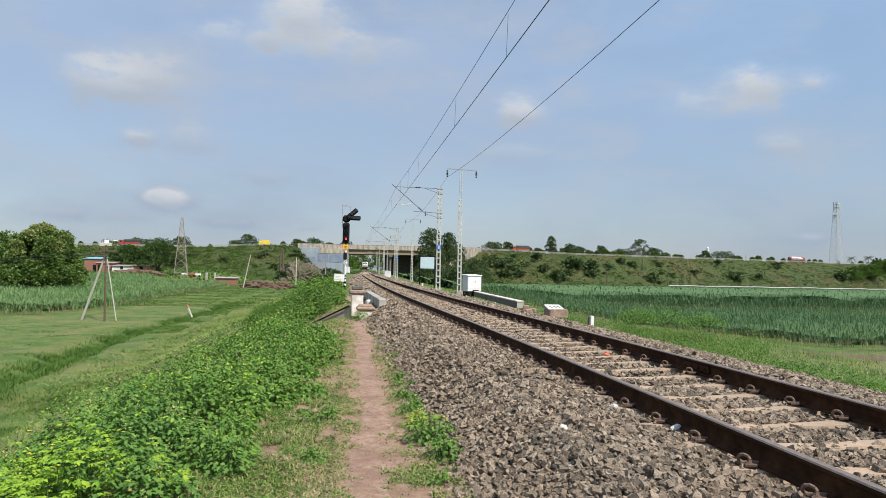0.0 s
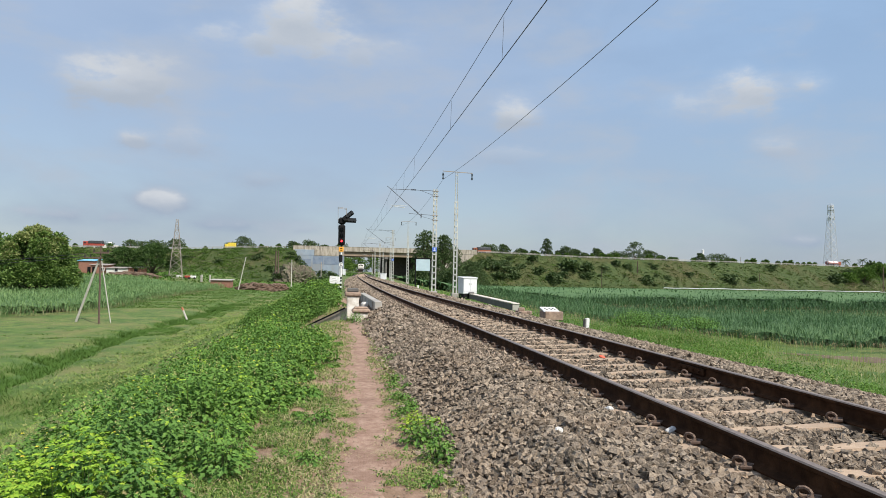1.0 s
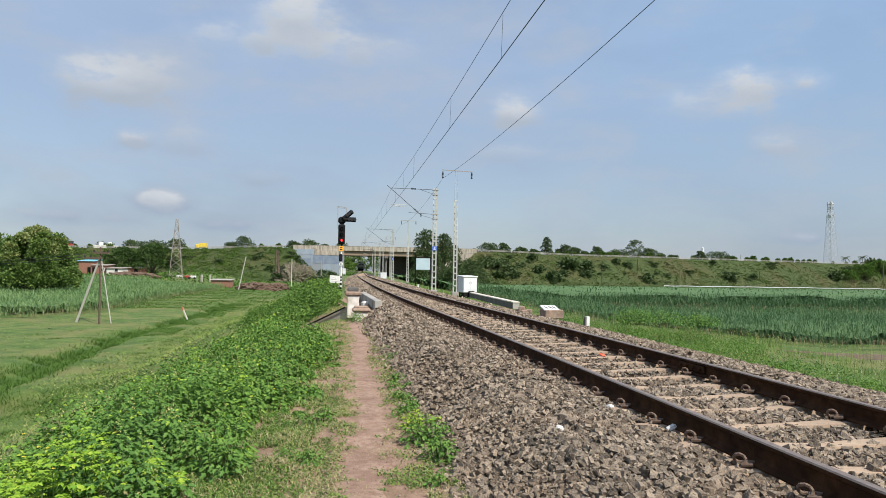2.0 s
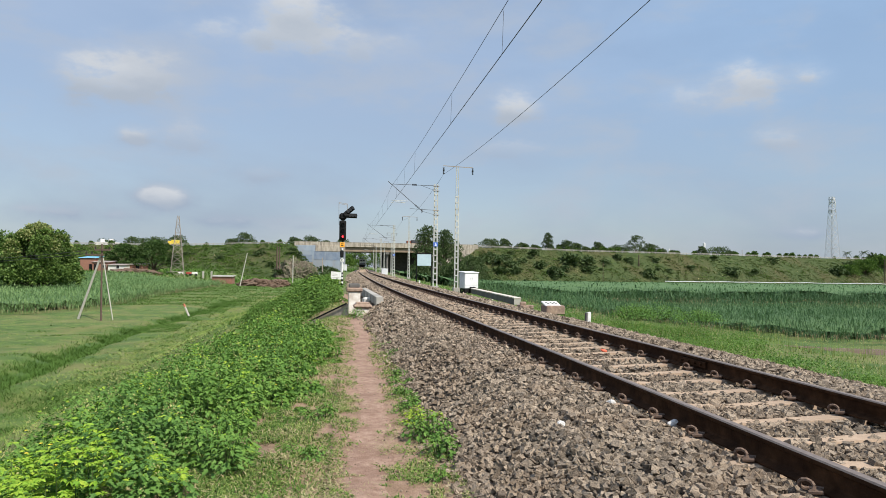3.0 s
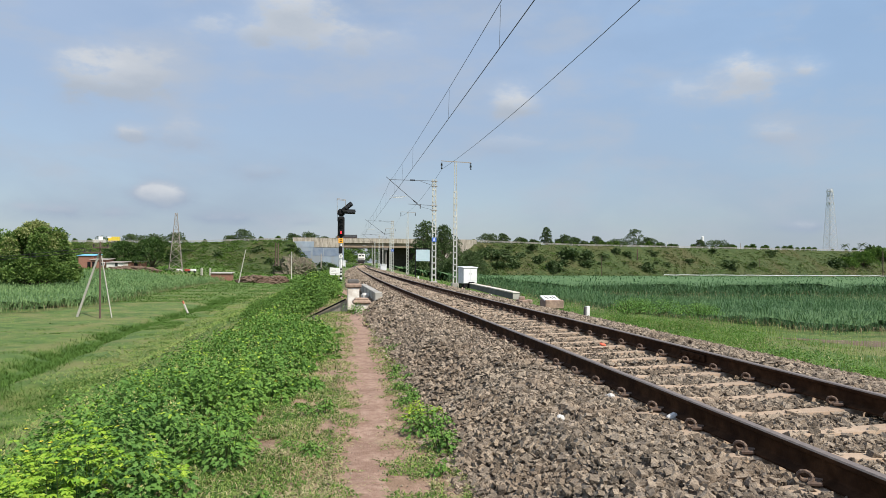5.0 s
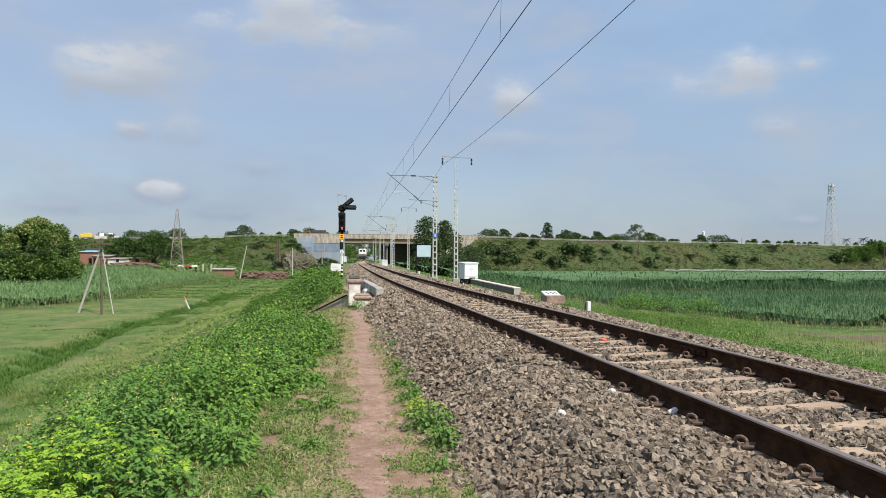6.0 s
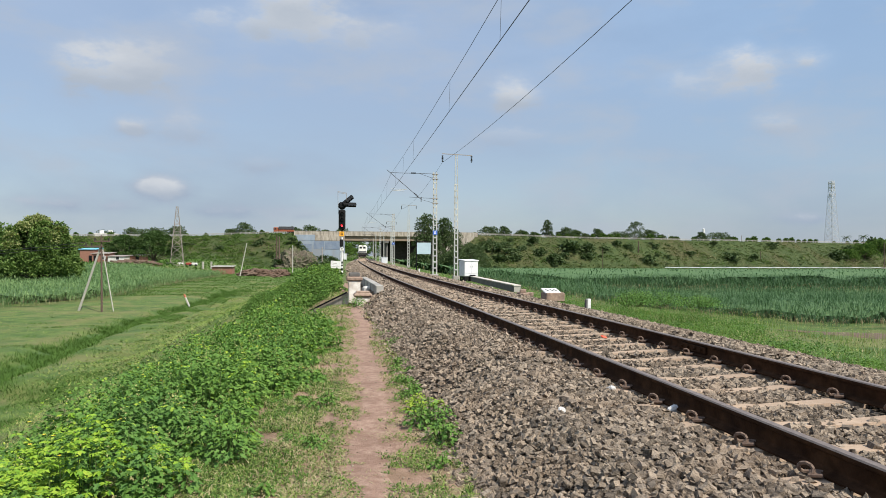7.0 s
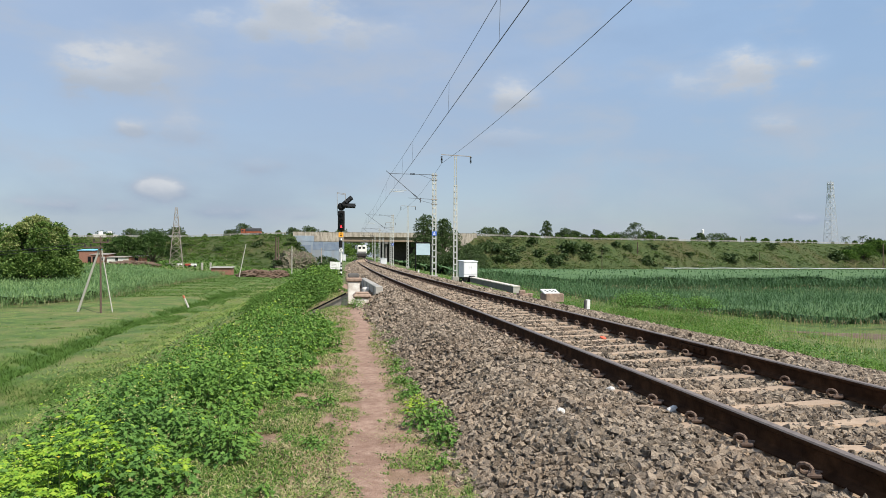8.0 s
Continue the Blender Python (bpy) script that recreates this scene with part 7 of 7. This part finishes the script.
        rod(bm, (x, 0.2, 1.6), (x, 0.2, 2.6), 0.025, seg=6)
        part("handrail", bm, M["white"], t)
    for x in (-0.5, 0.5):
        bm = B()
        rod(bm, (x, 1.5, 4.45), (x, 0.8, 4.45), 0.05, 0.12, 10)
        part("horn", bm, M["loco_grey"], t)
    return t


def wheels_of(t, xs, r=0.5, half=1.05):
    for x in xs:
        for y in (-half, half):
            w = part("wheel", rod(B(), (x, y - 0.16, r), (x, y + 0.16, r), r, seg=16), M["rubber"], t)
            part("hub", rod(B(), (x, y - 0.18, r), (x, y + 0.18, r), r * 0.45, seg=10), M["tin"], w)


def make_lorry(label, cab_mat, side_mat, load_mat, length, load_h):
    """A goods lorry that drives along +x; origin under its middle."""
    t = thing("lorry", label, "lorry")
    h = length / 2
    part("chassis", box(B(), (length, 1.0, 0.3), (0, 0, 0.75), bevel=0.03), M["loco_under"], t)
    cab = part("cab", box(B(), (1.9, 2.35, 2.2), (h - 1.0, 0, 0.75), bevel=0.16), cab_mat, t)
    part("windscreen", box(B(), (0.06, 2.0, 0.8), (h - 0.04, 0, 1.85)), M["dark_glass"], cab)
    for y in (-1.17, 1.17):
        part("side_window", box(B(), (0.8, 0.05, 0.65), (h - 0.9, y, 1.9)), M["dark_glass"], cab)
        part("headlight", rod(B(), (h - 0.04, y * 0.75, 1.1), (h + 0.02, y * 0.75, 1.1), 0.14, seg=10), M["white"], cab)
    part("bumper", box(B(), (0.2, 2.4, 0.35), (h, 0, 0.55), bevel=0.04), M["black"], t)
    bl = length - 2.2
    bx = -h + bl / 2
    bed = part("bed", box(B(), (bl, 2.45, 0.85), (bx, 0, 1.0), bevel=0.04), side_mat, t)
    for k in range(7):
        for y in (-1.24, 1.24):
            part("stake", box(B(), (0.10, 0.06, 1.0), (bx - bl / 2 + 0.2 + k * (bl - 0.4) / 6, y, 1.0)), side_mat, bed)
    bm = B()
    box(bm, (bl - 0.1, 2.40, load_h), (bx, 0, 1.80), bevel=0.22)
    bmesh.ops.subdivide_edges(bm, edges=bm.edges[:], cuts=3, use_grid_fill=True)
    for v in bm.verts:
        v.co.z += 0.10 * noise.noise(v.co * 1.3) * (v.co.z > 2.6)
        v.co.y += 0.05 * noise.noise(v.co * 1.9)
    part("covered_load", bm, load_mat, t, "lumpy load under a dark tarpaulin")
    wheels_of(t, (h - 1.2, -h + 1.3, -h + 2.5))
    return t


def make_tanker():
    t = thing("tanker_lorry", "red and white striped tanker lorry", "lorry")
    part("chassis", box(B(), (13.5, 1.1, 0.35), (0, 0, 0.8), bevel=0.03), M["loco_under"], t)
    cab = part("cab", box(B(), (2.2, 2.45, 2.5), (5.6, 0, 0.8), bevel=0.18), M["truck_orange"], t)
    part("windscreen", box(B(), (0.06, 2.1, 0.9), (6.72, 0, 2.0)), M["dark_glass"], cab)
    tank = part("tank", rod(B(), (-6.7, 0, 2.35), (4.2, 0, 2.35), 1.22, seg=28), M["truck_white"], t, "white tank with red bands", True)
    for x in (-6.4, -1.1, 3.6):
        part("band", rod(B(), (x - 0.30, 0, 2.35), (x + 0.30, 0, 2.35), 1.235, seg=28), M["truck_red"], tank)
    for y in (-1.24, 1.24):
        part("side_stripe", box(B(), (9.6, 0.05, 0.5), (-1.2, y, 2.05)), M["truck_red"], tank)
    part("hatch", rod(B(), (-1.0, 0, 3.5), (-1.0, 0, 3.75), 0.35, seg=14), M["truck_white"], tank)
    wheels_of(t, (5.2, -3.6, -4.8, -6.0))
    return t


def make_van():
    t = thing("goods_van", "small yellow goods van", "van")
    part("chassis", box(B(), (4.7, 1.0, 0.25), (0, 0, 0.5), bevel=0.03), M["loco_under"], t)
    cab = part("cab", box(B(), (1.5, 1.75, 1.7), (1.6, 0, 0.5), bevel=0.2), M["truck_yellow"], t)
    part("windscreen", box(B(), (0.05, 1.4, 0.6), (2.33, 0, 1.35)), M["dark_glass"], cab)
    part("cargo_box", box(B(), (3.2, 1.9, 2.0), (-0.8, 0, 0.75), bevel=0.06), M["truck_yellow"], t)
    wheels_of(t, (1.6, -1.6), 0.36, 0.8)
    return t


def make_bird():
    t = thing("bird", "small dark bird in flight", "bird", None, "birds")
    bm = B()
    bmesh.ops.create_uvsphere(bm, u_segments=10, v_segments=6, radius=0.5)
    for v in bm.verts:
        v.co = Vector((v.co.x * 0.11, v.co.y * 0.030, v.co.z * 0.028))
    part("body", bm, M["black"], t, smooth=True)
    for k in (-1, 1):
        bm = B()
        vs = [bm.verts.new(p) for p in ((0.02, 0, 0.006), (0.012, k * 0.05, 0.022), (-0.035, k * 0.085, 0.012), (-0.018, k * 0.03, 0.014), (-0.025, 0, 0.006),
                                        (0.0, k * 0.03, 0.008))]
        for f in ((0, 1, 5), (1, 2, 3), (1, 3, 5), (5, 3, 4), (0, 5, 4)):
            bm.faces.new([vs[i] for i in f])
        r = bmesh.ops.extrude_face_region(bm, geom=bm.faces[:])
        for v in r["geom"]:
            if isinstance(v, bmesh.types.BMVert):
                v.co.z -= 0.004
        part("wing", bm, M["black"], t)
    return t


loco = make_loco()
orange_lorry = make_lorry("orange lorry with a load under dark tarpaulin", M["truck_orange"], M["truck_orange"], M["tarp_dark"], 9.0, 1.50)
red_lorry = make_lorry("red lorry with a load under dark tarpaulin", M["truck_red"], M["truck_red"], M["tarp_dark"], 8.4, 1.40)
tanker = make_tanker()
van = make_van()
birds = [make_bird() for _ in range(4)]


def drive(x, lane, way):
    """Pose of a vehicle on the highway at x; way: -1 towards -x."""
    y = float(road_y(x)) + lane
    slope = math.degrees(math.atan(0.53 / (1 + math.exp(-max(-30, min(30, x / 40))))))
    z = float(road_z(x)) if not -66 < x < 16 else 10.45
    return pose(x, y, z + 0.01, 0, 0, slope + (180 if way < 0 else 0))


def motions():
    secs = [0, 1, 2, 3, 4, 5, 6, 7, 8]
    walk(loco, [(s, track_pose(d, 0, RAIL)) for s, d in ((0, 361), (1.4, 342), (2.8, 322), (3.6, 312), (4.5, 294), (5.8, 264), (7, 236), (8, 212))])
    walk(orange_lorry, [(s, drive(x, 4.0, -1)) for s, x in ((0, 35.8), (1.2, 15.4), (2.0, 2.4), (2.8, -9.9), (3.6, -22.3), (4.4, -34.7), (5.2, -46.2), (5.8, -54.8), (6.6, -66.4), (7.4, -77.8), (8, -86.3))])
    walk(van, [(s, drive(-82.8 - 12.9 * s, 4.0, -1)) for s in secs])
    walk(red_lorry, [(s, drive(-143 - 13.6 * s, 4.0, -1)) for s in secs])
    walk(tanker, [(s, drive(217 + 38.0 * s, 5.0, 1)) for s in secs])
    # three birds cross together, a fourth comes back
    for b, x, z in zip(birds, (-4.69, -4.36, -3.76), (5.14, 5.12, 5.35)):
        walk(b, [(s, pose(x + 22.9 * (s - 3.5), 20, z + dz, 0, 0, 0)) for s, dz in ((0, -2.0), (3.2, -1.6), (3.5, 0.0), (3.8, 2.9), (4.1, 4.6), (8.0, 9.0))])
    walk(birds[3], [(s, pose(3.8 - 45.0 * (s - 4.5), 25.5, 9.7 + 2.5 * (s - 4.5), 0, 0, 180)) for s in (0, 2, 4, 4.5, 5, 8)])


# ---------------------------------------------------------------- the place
FAR_POLES = [(-66.6, 268, 0.2, 8.6, 0.30, "pole_wood"), (-65.6, 268, 0.2, 8.6, 0.30, "pole_wood"), (-44.9, 200, -4.0, 8.4, 0.14, "pole_grey"),
             (-47.3, 262, -3.0, 7.6, 0.20, "tower_old"), (74.0, 310, -6.5, 11.0, 0.15, "pole_wood"), (99.3, 340, -6.8, 15.7, 0.35, "pole_wood"),
             (177.9, 375, -7.5, 11.7, 0.15, "pole_wood"), (273.6, 415, -8.5, 18.5, 0.30, "pole_wood")]

make_ground()
strip("cess_turf", np.arange(-9, 40, 0.2), lambda y: 1.6, lambda y: -4.25, 0.006, M["turf"], "worn reddish earth with thin turf beside the ballast", "turf", 0.05, 21)
strip("footpath", np.arange(-9, 27, 0.12), lambda y: 0.15 + 0.05 * float(smooth(5.5, 9, y)) + 0.04 * math.sin(y * 1.3), lambda y: float(path_o(y)), 0.016, M["dirt"],
      "narrow trodden red dirt footpath along the railway", "footpath", 0.035)
strip("ditch", np.arange(18, 108, 0.5), lambda y: 0.9 + 0.25 * float(bumps(y, 3.0, 5, 61)), lambda y: float(ditch_o(y)), 0.03, M["ditch_turf"],
      "shallow ditch overgrown with dark lush grass", "ditch", 0.12, 9)
strip("field_margin", np.arange(13, 22.6, 0.2), lambda y: 3.0 + 0.4 * math.sin(y * 2.3), lambda y: (136.5 - 4.3 * y) / 2.8 - float(centre_x(y)), 0.02, M["dirt_red"],
      "bare brown soil along the edge of the cane", "soil", 0.15, 9)
make_ballast()
make_bank("embankment_left", -900, -66, "stop", 13)
make_bank("embankment_right", 16, 1100, "start", -22)
make_bridge()
make_barrier("crash_barrier", -330, -66)
make_barrier("crash_barrier", 17, 470)
make_overhead()
make_signal()
make_culvert()
make_poles()
make_towers()
make_village()
make_skyline()

# trees: x, y, base, height, crown radius, leaf colour, leaves, leaf size
make_tree("broadleaf_tree", "large dense broadleaf tree with pale blossom at the field edge", -71.5, 118, -4.0, 12.1, 7.0, M["tree"], 24000, 0.42, 0.08, 40, M["tree_pale"], 0.85, 11, "", 14)
make_tree("broadleaf_tree", "dark broadleaf tree at the field edge", -101, 150, -4.0, 12.1, 6.0, M["tree"], 2600, 0.6, 0.15, 9, None, 0.8, 12)
for i, (x, y, z, h, r) in enumerate(((-95.5, 200, -1.5, 9.0, 5.8), (-86.5, 200, -1.5, 10.2, 6.4))):
    make_tree("village_tree", "dark spreading tree behind the sheds", x, y, z, h, r, M["tree_dark"], 8000, 0.45, 0.10, 20, None, 0.75, 20 + i, "village trees")
for i, (x, y, z, h, r) in enumerate(((-212, 420, 4, 12.2, 9.5), (-137.6, 345, 8.5, 7.0, 5.6), (-100.8, 340, 8.5, 8.9, 6.0), (-108, 342, 8.5, 5.6, 4.4), (-77, 345, 8.5, 7.2, 4.4),
                                     (-68.8, 345, 8.5, 7.8, 5.8), (-60.9, 345, 8.5, 5.5, 3.6), (23, 332, 8.5, 6.7, 6.4), (30.8, 335, 8.5, 7.2, 3.4),
                                     (56.5, 362, 9, 11.5, 3.4), (66.5, 360, 9, 7.2, 4.6), (72.7, 365, 9, 6.2, 4.2), (85.6, 370, 9, 7.0, 3.4), (105, 400, 9, 6.4, 7.0),
                                     (115.1, 400, 9, 13.0, 6.2), (123.6, 400, 9, 7.8, 5.6), (162.4, 420, 9, 7.2, 3.4), (174.4, 425, 9, 6.8, 9.5),
                                     (78, 366, 8.5, 4.6, 3.4), (91, 374, 8.5, 4.4, 2.8), (97, 386, 8.5, 5.0, 4.0), (131, 402, 8.5, 5.2, 4.0), (139, 405, 8.5, 4.4, 3.4), (184, 428, 8.5, 5.0, 5.0),
                                     (40, 340, 8.5, 5.4, 4.0), (47, 345, 8.5, 4.8, 3.0), (63, 362, 8.5, 5.4, 3.0), (-150, 350, 7.5, 7.5, 7.0), (-163, 352, 7.0, 8.0, 6.5), (-90, 345, 8.5, 4.0, 3.6), (-52, 345, 8.5, 6.0, 5.0))):
    make_tree("roadside_tree", "roadside tree behind the highway", x, y, z, h, r, M["tree_far"], 1600, 0.66, 0.08, 10, None, 0.85, 40 + i, "roadside trees")
for i, (x, y, z, h, r) in enumerate(((-4.3, 175, -4, 16.4, 3.0), (0.3, 180, -4, 15.6, 2.3), (-2.0, 165, -3.6, 10.0, 2.9), (4.0, 200, -4.5, 13.6, 2.4), (8.3, 215, -5, 10.6, 4.0),
                                     (2.0, 150, -3.2, 5.8, 3.4), (-6.5, 190, -4, 8.0, 3.4), (12.5, 235, -5, 10, 4.5), (-4.5, 140, -3, 4.6, 2.6))):
    make_tree("line_tree", "green tree beside the railway", x, y, z, h, r, M["tree_far"], 3600, 0.42, 0.42 if h > 15 else 0.06, 14, None, 0.85, 70 + i, "trees beside the railway")
for i, (x, y, z, h, r) in enumerate(((286, 440, 4, 8.6, 10), (251, 418, -2, 8.0, 9), (267, 424, 0, 9.6, 9), (300, 446, 3, 8, 9), (-62, 420, -2, 11, 8), (-74, 430, -2, 9, 7), (-36, 470, -2, 15, 8), (-48, 472, -2, 15, 8), (-60, 470, -2, 15, 8), (-24, 465, -2, 15, 8), (-72, 478, -2, 15, 9), (-84, 480, -2, 15, 9))):
    make_tree("bank_thicket", "thicket of trees on the embankment", x, y, z, h, r, M["scrub"], 2600, 0.8, 0.1, 9, None, 0.7, 90 + i, "thickets")
for i, (x, y, z, h) in enumerate(((-154, 330, 8.5, 6.4), (-148.3, 330, 8.5, 6.0), (283, 470, 8.5, 8.0), (295, 470, 8.5, 8.8))):
    make_palm(x, y, z, h, i)

for x, y, r, h, n, b in ((-0.10, 6.6, 0.26, 0.28, 520, False), (0.03, 6.05, 0.20, 0.24, 380, False), (-0.17, 7.3, 0.22, 0.20, 340, True), (-0.34, 8.2, 0.18, 0.14, 240, False), (-0.60, 9.6, 0.22, 0.14, 280, False), (-0.95, 14.0, 0.35, 0.18, 420, False), (-1.2, 16.5, 0.4, 0.2, 420, False), (-0.52, 8.9, 0.16, 0.12, 200, False),
                         (0.0, 5.35, 0.10, 0.14, 130, False), (-0.62, 10.2, 0.22, 0.14, 260, False), (-0.85, 12.6, 0.25, 0.15, 260, False), (-1.78, 5.55, 0.36, 0.36, 820, False),
                         (-1.30, 7.4, 0.25, 0.20, 380, False), (-1.36, 4.75, 0.14, 0.10, 130, False), (-1.22, 5.85, 0.24, 0.13, 260, False), (-2.0, 21.0, 0.35, 0.22, 300, False),
                         (-2.9, 21.6, 0.5, 0.35, 460, False), (-0.42, 7.9, 0.16, 0.10, 180, False)):
    weed_clump(x, y, r, h, n, b)
for x, y, r, h in ((6.3, 22.4, 0.8, 0.50), (7.2, 22.8, 1.0, 0.52), (8.4, 21.9, 0.8, 0.40)):
    weed_clump(x, y, r, h, 1800, False)
make_weeds()
make_grass()
make_fields()
make_bank_scrub()
make_track()
motions()
